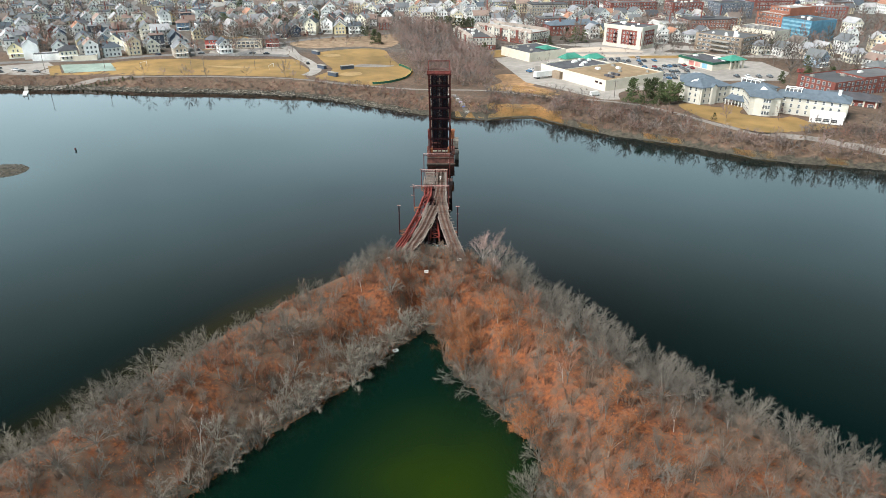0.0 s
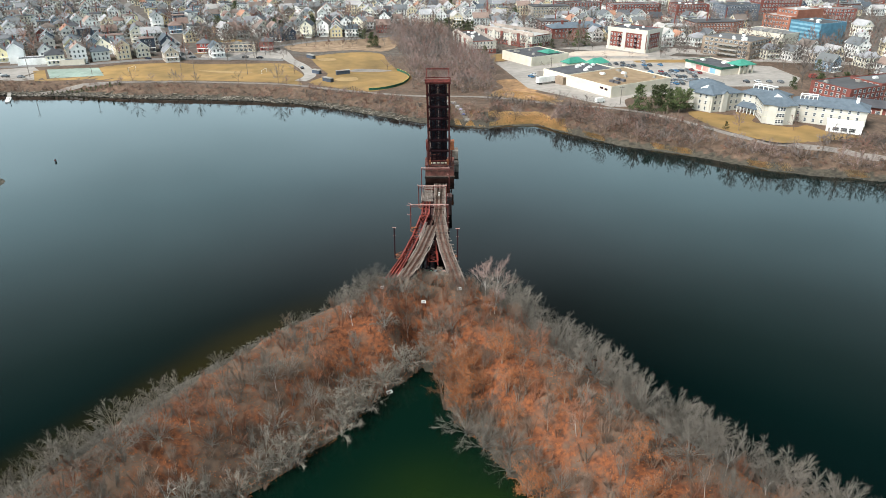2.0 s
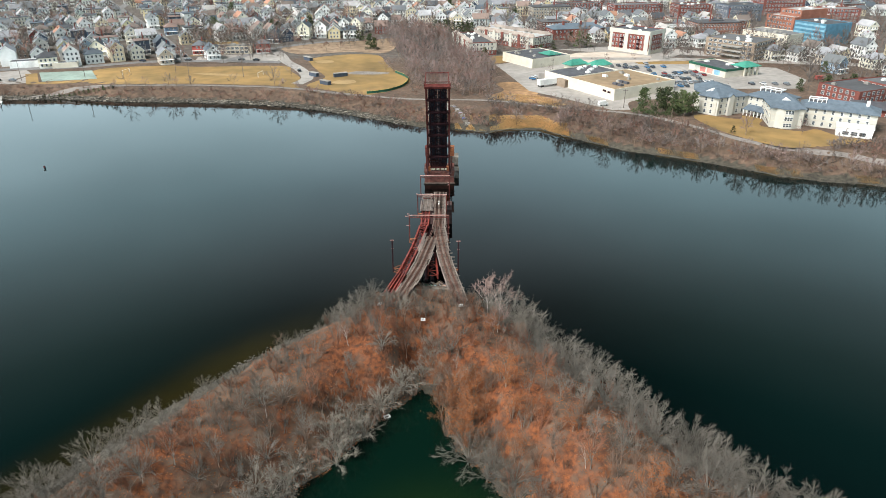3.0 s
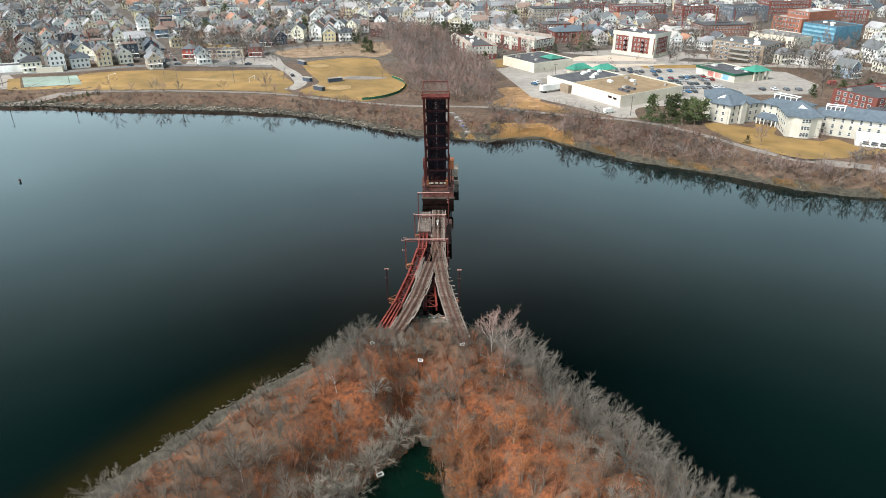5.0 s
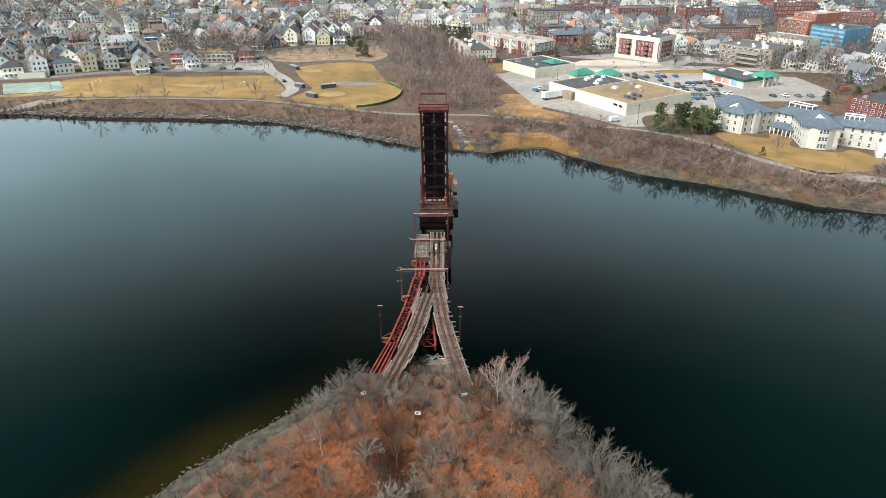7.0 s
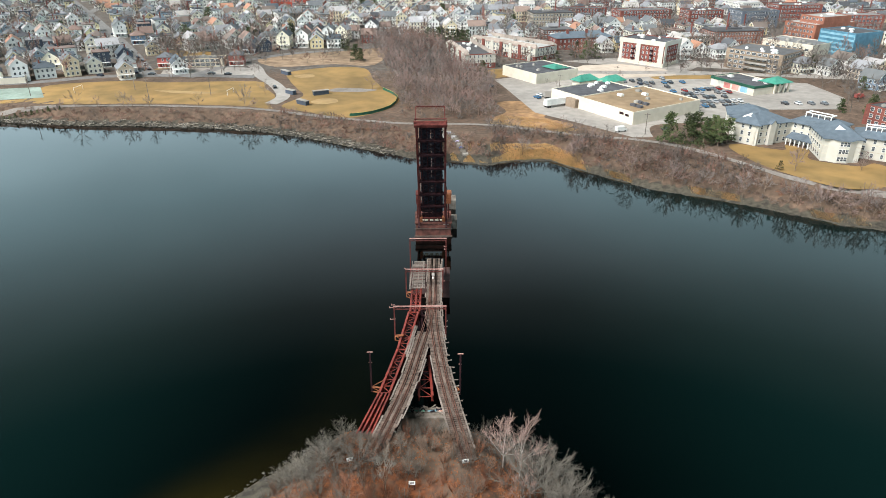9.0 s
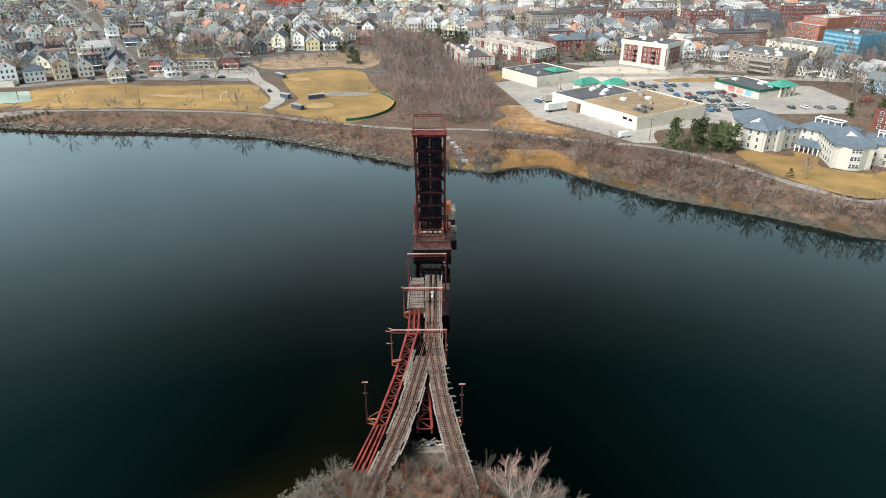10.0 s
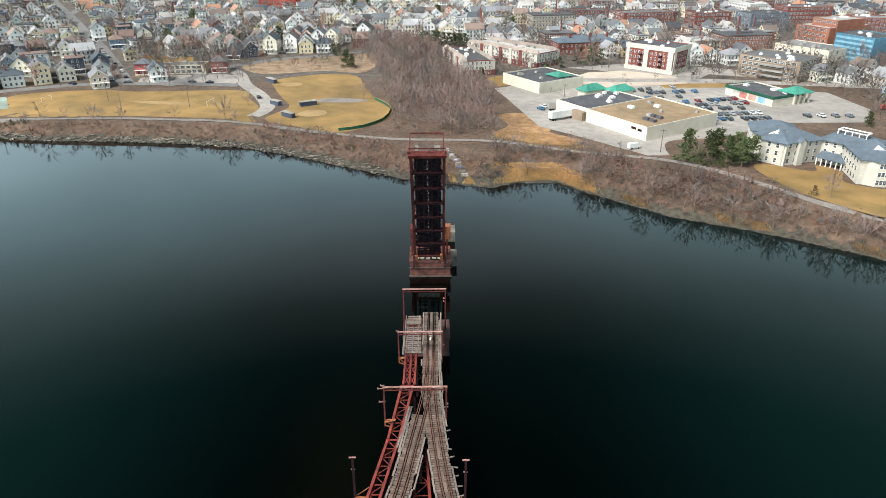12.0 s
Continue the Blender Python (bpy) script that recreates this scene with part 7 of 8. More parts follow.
FAR_P = [house_far(lb, w, d, st, rf, wm, rm, po, do) for lb, w, d, st, rf, wm, rm, po, do in (
    ("gabled timber house on a town street", 8.4, 11.5, 2, "gable", HOUSE_WALL, HOUSE_ROOF, True, True), ("tall gabled timber house on a town street", 8.5, 13, 3, "gable", HOUSE_WALL_PALE, HOUSE_ROOF_WARM, True, False), ("gabled grey timber house on a town street", 9, 10.5, 2, "gable", HOUSE_WALL, HOUSE_ROOF, True, False),
    ("flat-roofed triple-decker on a town street", 8.5, 13, 3, "flat", HOUSE_WALL, HOUSE_ROOF, True, False), ("small gabled timber house on a town street", 7.4, 9.5, 2, "gable", HOUSE_WALL_PALE, HOUSE_ROOF, False, True), ("wide hip-roofed timber house on a town street", 10.5, 10, 2, "hip", HOUSE_WALL_PALE, HOUSE_ROOF, True, True),
    ("pale gabled house on a town street", 7.8, 12, 2, "gable", HOUSE_WALL_PALE, HOUSE_ROOF_WARM, True, True))]
BIG_P = [house_far(lb, w, d, st, "flat", BRICK, FLAT_ROOF, False) for lb, w, d, st in (("flat-roofed brick town building", 22, 15, 3), ("large flat-roofed brick town building", 34, 18, 4), ("low flat-roofed town building", 26, 20, 2))]
ISLAND_WALL = per_island(HOUSE_WALL, "far_house_siding")
ISLAND_PALE = per_island(HOUSE_WALL_PALE, "far_pale_siding")
ISLAND_BRICK = per_island(BRICK, "far_brick")
ISLAND_ROOF = per_island(HOUSE_ROOF, "far_shingles")
ISLAND_WARM = per_island(HOUSE_ROOF_WARM, "far_mixed_shingles")
ISLAND_FLAT = per_island(FLAT_ROOF, "far_flat_roofing")
FAR_J = []
for proto in FAR_P + BIG_P:
    j = proto.copy()
    j.data = proto.data.copy()
    j.data.materials[0] = {HOUSE_WALL: ISLAND_WALL, HOUSE_WALL_PALE: ISLAND_PALE, BRICK: ISLAND_BRICK}[proto.data.materials[0]]
    scene.collection.objects.link(j)
    rf = proto.children[0].copy()
    rf.data = rf.data.copy()
    rf.data.materials[0] = {HOUSE_ROOF: ISLAND_ROOF, HOUSE_ROOF_WARM: ISLAND_WARM, FLAT_ROOF: ISLAND_FLAT}[rf.data.materials[0]]
    rf.parent = j
    scene.collection.objects.link(rf)
    FAR_J.append(j)
PROTOTYPES += NEAR_P + FAR_P + BIG_P + FAR_J
TAKEN = []


def put_house(proto, x, y, rz, rng=random.Random(0), size=1.0):
    TAKEN.append((x, y))
    m = pose(x, y, ground_at(x, y), 0, 0, rz)
    if y > 345 - 0.12 * abs(x) and proto in FAR_P + BIG_P:
        return gather("houses", FAR_J[(FAR_P + BIG_P).index(proto)], m)
    if proto.name not in USED:
        USED.add(proto.name)
        proto.matrix_world = m
        return proto
    return copy_fast(proto, m, (1, 1, 1))


for k, x, y, rz in ((0, -280, 203, 15), (1, -229, 234, 15), (8, -266, 298, 20), (11, -300, 375, 20), (2, -202, 239, 28), (3, -193, 250, 30), (9, -180, 223, 30), (4, -226, 298, 30), (10, -272, 352, 20), (0, -271, 380, 25), (8, -213, 323, 25), (6, -199, 337, 20),
                    (4, -162, 237, 8), (5, -148, 335, 5), (3, -122, 284, -3), (6, -103.5, 304, 0), (5, -91.5, 310, 0), (5, -76, 329, 0), (6, -66, 330, -8), (5, -47, 358, -5), (7, -86, 346, -5), (7, -95.5, 353, -5), (0, -128, 378, 5), (9, -246, 262, 20), (1, -290, 230, 15), (10, -262, 256, 18), (7, -214, 272, 28), (0, -252, 336, 25), (5, -240, 356, 28), (4, -121, 243, 8)):
    put_house(NEAR_P[k], x, y, rz)
for k, x, y, rz in ((5, 214, 214, 20), (4, 226, 206, 20), (2, 240, 196, 15), (6, 252, 206, 15), (5, 262, 184, 10), (0, 246, 226, 20), (1, 272, 214, 10), (4, 284, 192, 10), (2, 232, 172, 30), (6, 262, 160, 20), (0, 278, 150, 10), (5, 250, 140, 30), (4, 266, 122, 20), (2, 284, 236, 10), (1, 160, 262, 10), (6, 172, 268, 10), (5, 184, 262, 15), (4, 150, 276, 5), (1, 164, 284, 10), (2, 196, 274, 10)):
    put_house(FAR_P[k], x, y, rz)
rng = random.Random(61)
NO_BUILD = [[(-330, 120), (-170, 206), (-128, 222), (-112, 262), (-92, 290), (-57, 300), (-34, 316), (20, 350), (44, 300), (70, 280), (88, 275), (100, 280), (110, 262), (160, 250), (235, 270), (250, 230), (290, 220), (290, 120), (220, 60), (260, 0), (260, -80), (-330, -80)],
            [(-192, 290), (-176, 262), (-170, 225), (-112, 214), (-112, 270), (-140, 292)],
            [(-45, 180), (-45, 300), (-35, 370), (5, 345), (35, 260), (40, 110), (-20, 110)],
            [(85, 285), (140, 290), (140, 312), (85, 310)], [(150, 395), (250, 380), (345, 370), (360, 460), (150, 460)], [(105, 435), (160, 435), (160, 462), (105, 462)], [(222, 255), (300, 250), (335, 385), (262, 372), (222, 300)], [(-165, 508), (-118, 508), (-118, 545), (-165, 545)],
            [(240, 225), (290, 225), (290, 270), (240, 270)], [(325, 370), (370, 370), (370, 405), (325, 405)]]


def near_street(x, y):
    s = [(-163, 210), (-178, 238), (-197, 273), (-226, 324), (-265, 388), (-306, 458), (-350, 530), (-420, 645)]
    return d_to(x, y, s) < 9.5


def town_rows(x0, x1, y0, y1, angle, along, across, pick, street=3):
    a = radians(angle)
    dv, nv = Vector((math.cos(a), math.sin(a))), Vector((-math.sin(a), math.cos(a)))
    c = Vector(((x0 + x1) / 2, (y0 + y1) / 2))
    R = math.hypot(x1 - x0, y1 - y0) / 2
    row, r = 0, -R
    while r < R:
        u = -R
        while u < R:
            p = c + dv * (u + rng.uniform(-1, 1)) + nv * (r + rng.uniform(-1, 1))
            u += along * rng.choice((1, 1, 1, 1.25))
            x, y = p
            if not (x0 < x < x1 and y0 < y < y1) or any(bool(within(x, y, q)) for q in NO_BUILD) or near_street(x, y):
                continue
            if abs(x) > (y + 265) * 0.70 + 25 or any(abs(x - q[0]) + abs(y - q[1]) < 12 for q in TAKEN):
                continue
            if rng.random() < 0.1:
                continue
            put_house(pick(), x, y, angle + rng.choice((0, 0, 90, 180)) + rng.uniform(-3, 3))
        row += 1
        r += across if row % 2 else across + 7
    return


near_or_far = lambda: NEAR_P[rng.randrange(12)] if rng.random() < 0.05 else FAR_P[rng.choice((0, 0, 1, 2, 2, 3, 4, 5))]
town_rows(-440, -112, 190, 400, 30.5, 13, 19, near_or_far)
town_rows(-112, 20, 300, 420, 8, 11.5, 16, lambda: FAR_P[rng.choice((1, 1, 4, 5, 6, 6, 2))])
town_rows(20, 330, 285, 420, 10, 14, 20, lambda: BIG_P[rng.randrange(3)] if rng.random() < 0.12 else FAR_P[rng.randrange(7)])
town_rows(225, 330, 30, 285, -20, 15, 20, lambda: FAR_P[rng.randrange(7)])
town_rows(-520, -90, 400, 640, 25, 13.5, 19, lambda: FAR_P[rng.choice((0, 1, 2, 3, 4, 5, 6))])
town_rows(-90, 90, 420, 650, 5, 12.5, 17, lambda: FAR_P[rng.choice((1, 1, 4, 5, 6, 6, 2))])
town_rows(90, 560, 420, 650, 8, 17, 21, lambda: BIG_P[rng.randrange(3)] if rng.random() < 0.22 else FAR_P[rng.randrange(7)])

# ---- trees of the far bank and the town ----
rng = random.Random(71)
CELLS = {}
for hx, hy in TAKEN:
    CELLS.setdefault((int(hx // 12), int(hy // 12)), []).append((hx, hy))


def free(x, y, gap):
    """Whether a place is clear of houses, blocks and the long street."""
    i, j = int(x // 12), int(y // 12)
    if any(abs(x - p) + abs(y - q) < gap for u in (i - 1, i, i + 1) for v in (j - 1, j, j + 1) for p, q in CELLS.get((u, v), ())):
        return False
    for cx, cy, hw, hd, an in FOOT:
        u, v = (x - cx) * math.cos(an) + (y - cy) * math.sin(an), (y - cy) * math.cos(an) - (x - cx) * math.sin(an)
        if abs(u) < hw + 3 and abs(v) < hd + 3:
            return False
    return not near_street(x, y)


WOODS = [(-22, 190), (-13, 124), (5, 114), (26, 114), (30, 141), (31, 190), (14, 256), (-2, 336), (-24, 360), (-40, 330), (-40, 280), (-30, 240)]
for x, y in scatter(rng, -45, 40, 108, 362, 4.2, lambda x, y: bool(within(x, y, WOODS)) and free(x, y, 7)):
    put_far("woods", FAR_TREES[rng.choice((0, 1, 2, 2, 3))], x, y, rng.uniform(0.8, 1.25), rng=rng)
for x, y in scatter(rng, -45, 42, 106, 200, 4.5, lambda x, y: bool(within(x, y, [(-16, 118), (24, 108), (30, 122), (32, 190), (-20, 180)]))):
    put_far("brush", FAR_SHRUBS[rng.randrange(3)], x, y, rng.uniform(0.5, 0.9), rng=rng)
BANK_R = lambda x: float(np.interp(x, FAR_X, FAR_Y))
PATH_LINE = [(6.5, 105.2), (28, 103.2), (52.8, 90), (66, 84.5), (80, 82.5), (91, 78), (98.5, 67.5), (105.5, 54), (111, 44.3), (117, 33), (125, 25), (137, 18.5), (150, 15), (178, 2), (230, -14)]
for x, y in scatter(rng, 24, 225, -35, 125, 1.85, lambda x, y: 5 < y - BANK_R(x) < 31 - 8 * (x < 60) and not (28 < x < 54 and y - BANK_R(x) < 13)):
    d = y - BANK_R(x)
    if d_to(x, y, PATH_LINE) < 2.9 or within(x, y, [(110, 63), (118, 72), (150, 50), (182, 32), (172, 24), (146, 18.5), (132, 18.5), (122, 30), (114, 45)]) or within(x, y, [(26, 112), (40, 101), (54, 97), (61, 104), (50, 116), (58, 128), (45, 145)]):
        continue
    clump = math.sin(x * 0.23 + 1.3 * math.sin(y * 0.17)) * math.cos(y * 0.21 - 0.8 * math.sin(x * 0.1))
    r = rng.random()
    if r < 0.78 + 0.2 * clump:
        put_far("brush", FAR_SHRUBS[rng.choice((0, 0, 1, 2, 2))], x, y, rng.uniform(0.65, 1.4) * (0.55 if d < 9 else 1), rng=rng)
    elif r > 0.95 and d > 9:
        put_far("woods", FAR_TREES[rng.choice((0, 2, 2, 3))], x, y, rng.uniform(0.55, 0.9), rng=rng)
# slender trees along the waterline
for k in range(62):
    x = 26 + k * 3.1 + rng.uniform(-1.3, 1.3)
    if math.sin(x * 0.16) + math.sin(x * 0.37 + 1) < -0.7 or 36 < x < 50:
        continue
    put(FAR_TREES[rng.choice((0, 2, 2, 3))], x, BANK_R(x) + rng.uniform(4, 8), rng.uniform(0.75, 1.15), rng=rng)
for x, y in scatter(rng, -262, 24, 70, 150, 1.8, lambda x, y: 4.2 < y - BANK_R(x) < 9.5 + 10 * (x > -70)):
    if rng.random() < 0.7:
        put_far("brush", FAR_SHRUBS[rng.choice((0, 1, 1, 2))], x, y, rng.uniform(0.4, 0.75) + 0.35 * (rng.random() < (0.45 if x > -70 else 0.15)), rng=rng)
for x, y, s in ((-90, 137, 1.15), (-148, 138, 0.8), (-135, 136, 0.7), (-171, 138, 0.95), (-112, 137, 0.75), (-143, 136, 0.6), (-160, 137, 0.6), (-84, 131, 0.6), (-76, 128, 0.5), (-64, 122, 0.5), (-50, 114, 0.45), (-31, 104, 0.5), (-86, 162, 0.9), (-177, 137, 0.5), (-32, 172, 1.1), (-28, 178, 1.0), (57, 84, 0.75), (69, 74, 0.85), (125, 36, 0.9), (106, 30, 0.85), (149, 13, 0.8), (-114, 222, 0.9), (-103, 212, 0.8), (-150, 206, 0.8), (148, 36, 0.7), (55, 96, 0.6), (61, 90, 0.6)):
    put(FAR_TREES[rng.choice((0, 2, 2, 3))], x, y, s * (1.05 if x < -20 else 1.15), rng=rng)
for x, y, s in ((94, 76, 1.3), (99, 71, 1.35), (104.5, 67.5, 1.2), (109.5, 66, 1.15), (114, 68.5, 1.1), (104, 75, 1.25), (110, 73, 1.1), (120, 37, 0.4)):
    put(PINES[rng.randrange(3)], x, y, s, rng=rng, tall=1.0)
for k in range(9):
    put(PINES[rng.randrange(3)], -4 + k * 3.6, 338 - k * 1.6, rng.uniform(0.85, 1.05), rng=rng)
for x, y, s in ((-107, 345, 1.2), (-178, 322, 1.4), (-174, 316, 1.2), (-285, 359, 1.2), (-194, 431, 1.4), (-132, 322, 1.2), (-127, 318, 1.1), (-49, 254, 1.1), (-46, 250, 0.9), (28, 208, 0.9), (27, 202, 0.8), (29, 200, 0.7), (64, 384, 1.3), (8, 447, 1.5), (-62, 292, 0.8), (-58, 290, 0.8), (-236, 292, 1.1), (-70, 530, 1.5), (-80, 525, 1.5), (-60, 534, 1.4), (92, 262, 1.1), (98, 258, 1.2), (104, 260, 1.0), (78, 250, 0.7), (68, 236, 0.6), (200, 118, 1.0), (206, 114, 0.9), (214, 120, 1.0), (188, 122, 0.7), (222, 70, 0.9), (212, 44, 0.8), (220, 40, 0.8)):
    put(PINES[rng.randrange(3)], x, y, s, rng=rng)
for k in range(15):
    put(PINES[k % 3], -214 + k * 2.6, 132.5 + k * 0.25, rng.uniform(0.16, 0.28), rng=rng)
SHOPS = [(30, 110), (30, 200), (60, 215), (90, 238), (116, 242), (150, 205), (205, 186), (206, 150), (192, 128), (150, 128), (92, 84), (60, 105)]
BALL = [(-112, 190), (-112, 262), (-92, 285), (-30, 300), (-20, 190)]
for x, y in scatter(rng, -540, 540, 200, 650, 7.6, lambda x, y: abs(x) < (y + 265) * 0.69 + 10 and free(x, y, 7.5) and not within(x, y, SHOPS) and not within(x, y, BALL)):
    if rng.random() < (0.44 if y < 430 else 0.3):
        put_far("woods", TOWN_TREES[rng.choice((0, 2, 3, 2, 1))], x, y, rng.uniform(0.85, 1.45), rng=rng)
for x, y in scatter(rng, -190, -108, 238, 296, 6.5, lambda x, y: within(x, y, [(-190, 294), (-172, 244), (-118, 248), (-112, 280), (-140, 296)]) and free(x, y, 6)):
    put_far("woods", TOWN_TREES[rng.choice((0, 2, 3))], x, y, rng.uniform(0.9, 1.35), rng=rng)
for x, y in scatter(rng, -115, -28, 218, 318, 5, lambda x, y: within(x, y, [(-104, 240), (-90, 234), (-62, 242), (-40, 238), (-36, 250), (-30, 312), (-57, 297), (-92, 286), (-112, 266)]) and free(x, y, 6)):
    k = rng.random()
    if k < 0.25:
        put_far("woods", TOWN_TREES[rng.choice((0, 1, 3))], x, y, rng.uniform(0.5, 0.85), rng=rng)
    elif k < 0.5:
        put_far("brush", FAR_SHRUBS[rng.randrange(3)], x, y, rng.uniform(0.4, 0.8), rng=rng)
for x, y in scatter(rng, 60, 250, 196, 300, 7, lambda x, y: free(x, y, 6) and not within(x, y, SHOPS)):
    k = rng.random()
    if k < 0.4:
        put_far("woods", TOWN_TREES[rng.choice((0, 2, 3))], x, y, rng.uniform(0.5, 0.9), rng=rng)
    elif k < 0.65:
        put_far("brush", FAR_SHRUBS[rng.randrange(3)], x, y, rng.uniform(0.35, 0.6), rng=rng)
for x, y in scatter(rng, 190, 262, 122, 235, 6.5, lambda x, y: free(x, y, 6) and not within(x, y, SHOPS)):
    k = rng.random()
    if k < 0.6:
        put_far("woods", TOWN_TREES[2], x, y, rng.uniform(0.8, 1.25), rng=rng)
    elif k < 0.7:
        put(PINES[rng.randrange(3)], x, y, rng.uniform(0.7, 1.1), rng=rng)
for x, y in scatter(rng, 180, 330, -40, 70, 7, lambda x, y: y - BANK_R(x) > 12 and free(x, y, 8) and not within(x, y, [(110, 63), (150, 90), (205, 60), (182, 26), (146, 18.5), (122, 30)])):
    put_far("woods", TOWN_TREES[rng.choice((0, 2, 3))], x, y, rng.uniform(0.5, 0.85), rng=rng)
# planting islands and bare trees in the car park
for x, y in ((104, 190), (112, 193), (120, 196), (128, 199), (98, 200), (106, 204), (96, 214), (108, 218), (124, 214), (132, 210), (84, 200), (60, 196), (62, 186), (66, 178), (112, 166), (120, 176), (142, 150), (140, 158), (146, 138), (156, 140)):
    if rng.random() < 0.5:
        put_far("woods", TOWN_TREES[rng.choice((0, 2))], x, y, rng.uniform(0.3, 0.5), rng=rng)
    put_far("brush", FAR_SHRUBS[0], x + 2, y, rng.uniform(0.2, 0.35), rng=rng)

join_gathered("woods", "far_woods", "bare brown woods and town trees across the river", "trees")
join_gathered("brush", "far_brush", "bare brown brushwood along the far river bank", "brush")
join_gathered("houses", "far_houses", "mixed timber houses and brick blocks of the distant town", "houses")

# ---- cars and trucks ----
body, glass, wheel = Mesh(), Mesh(), Mesh()
prof = [(-2.2, 0.35), (-2.25, 0.85), (-1.5, 0.98), (-1.0, 1.0), (1.3, 1.0), (2.1, 0.9), (2.2, 0.4)]
n = len(prof)
vs = [(-0.88, a, b) for a, b in prof] + [(0.88, a, b) for a, b in prof]
body.add(vs, [(k, n + k, n + k + 1, k + 1) for k in range(n - 1)] + [tuple(range(n)), tuple(range(2 * n - 1, n - 1, -1)), (0, n - 1, 2 * n - 1, n)])
body.box(-0.7, 0.7, -0.85, 0.75, 1.42, 1.47)
glass.add([(-0.8, -1.35, 1.0), (0.8, -1.35, 1.0), (0.8, 1.45, 1.0), (-0.8, 1.45, 1.0), (-0.66, -0.8, 1.42), (0.66, -0.8, 1.42), (0.66, 0.75, 1.42), (-0.66, 0.75, 1.42)], [(0, 1, 5, 4), (1, 2, 6, 5), (2, 3, 7, 6), (3, 0, 4, 7)])
wheel.tube((-0.1, 0, 0), (0.1, 0, 0), 0.33, 0.33, 10, cap=True)
car = tagged(new("car", body.data("car", CAR_PAINT)), "parked car with dark glass", "car", "parked cars")
car.matrix_world = pose(0, 0, -700)
part("cabin_glass", glass, GLASS, car)
WH = wheel.data("wheel", RUBBER)
for x in (-0.8, 0.8):
    for y in (-1.35, 1.35):
        ob = new("wheel", WH)
        ob.parent = car
        ob.matrix_local = pose(x, y, 0.33)
PROTOTYPES.append(car)
rng = random.Random(81)


def park(x, y, rz):
    put(car, x, y, 1.0, rz, rng, ground_at(x, y) + 0.1)


for (x0, y0), (x1, y1), n, full in (((112, 183), (136, 186), 8, 0.6), ((108, 172), (134, 176), 9, 0.6), ((124, 164), (150, 170), 9, 0.75), ((128, 158), (152, 162), 9, 0.9), ((124, 150), (146, 152), 8, 0.85), ((128, 141), (150, 143), 8, 0.9), ((126, 133), (150, 134), 8, 0.8), ((100, 186), (128, 196), 7, 0.5), ((102, 128), (122, 140), 8, 0.5), ((170, 138), (220, 136), 9, 0.25)):
    for k in range(n):
        if rng.random() < full:
            t = k / (n - 1)
            park(x0 + (x1 - x0) * t, y0 + (y1 - y0) * t, rng.choice((10, 190)) + rng.uniform(-3, 3))
for k, (x, y) in enumerate(((-172, 225), (-180, 240), (-186, 252), (-194, 264), (-206, 284), (-216, 300), (-226, 318), (-240, 340), (-252, 362), (-176, 216))):
    park(x + 3.2, y, 30)
    if k % 2:
        park(x - 5.6, y + 4, 30)
for x, y, rz in ((-262, 150, 70), (-256, 156, 70), (-250, 152, 80), (-270, 162, 70), (-240, 150, 75), (-190, 208, 65), (-162, 211, 90), (-128, 212, 90), (-118, 210, 90), (-106, 292, 60), (-96, 298, 70), (-70, 304, 80), (-64, 306, 80), (52, 152, 30), (54, 156, 30), (98, 92, 40), (-84, 176, 20), (30, 178, 60)):
    park(x, y, rz)
for x, y, rz, lb, cm in ((58.6, 135.6, 29, "long white semi-trailer backed to a loading dock", WHITE), (61.5, 151, 5, "grey semi-trailer beside the loading dock", PALE_LOT)):
    t = thing("trailer", lb, "trailer", pose(x, y, G + 0.06, 0, 0, rz))
    m = Mesh()
    m.box(-6.5, 6.5, -1.25, 1.25, 1.1, 4.0)
    part("box", m, cm, t)
    m = Mesh()
    m.box(-6.3, 6.3, -0.6, 0.6, 0.85, 1.1)
    part("chassis", m, RUBBER, t)
    for a in (-5.4, -4.2, 4.5):
        for s in (-1, 1):
            m = Mesh()
            m.tube((a, s * 0.95, 0.5), (a, s * 1.2, 0.5), 0.5, 0.5, 10, cap=True)
            part("wheel", m, RUBBER, t)
for x, y, rz, lb, cm in ((79, 92.5, 20, "small white and purple van parked below the store", WHITE), (213, 150, 10, "red pickup van on the shop road", RED_W)):
    t = thing("van", lb, "van", pose(x, y, G + 0.06, 0, 0, rz))
    m = Mesh()
    m.box(-2.4, 2.4, -0.95, 0.95, 0.4, 1.3)
    m.box(-2.4, 1.5, -0.9, 0.9, 1.3, 2.3)
    part("body", m, cm, t)
    for a in (-1.5, 1.5):
        for s in (-1, 1):
            m = Mesh()
            m.tube((a, s * 0.8, 0.35), (a, s * 0.98, 0.35), 0.36, 0.36, 10, cap=True)
            part("wheel", m, RUBBER, t)

# ---- park furniture ----
for x, y, l, rz in ((-57.5, 161.5, 8.0, 28), (-63, 141, 7.0, -40), (-73, 163, 6.0, -40), (-85, 212, 8.0, -50)):
    t = thing("dugout", "dark ball field dugout with a pale roof", "dugout", pose(x, y, G, 0, 0, rz), "dugouts")
    m = Mesh()
    m.box(-l / 2, l / 2, -1.1, -0.95, -0.2, 2.1)
    m.box(-l / 2, -l / 2 + 0.15, -1.0, 1.0, -0.2, 2.1)
    m.box(l / 2 - 0.15, l / 2, -1.0, 1.0, -0.2, 2.1)
    part("wall", m, NAVY, t)
    m = Mesh()
    m.box(-l / 2 - 0.2, l / 2 + 0.2, -1.4, 1.3, 2.1, 2.25)
    part("roof", m, CONCRETE, t)
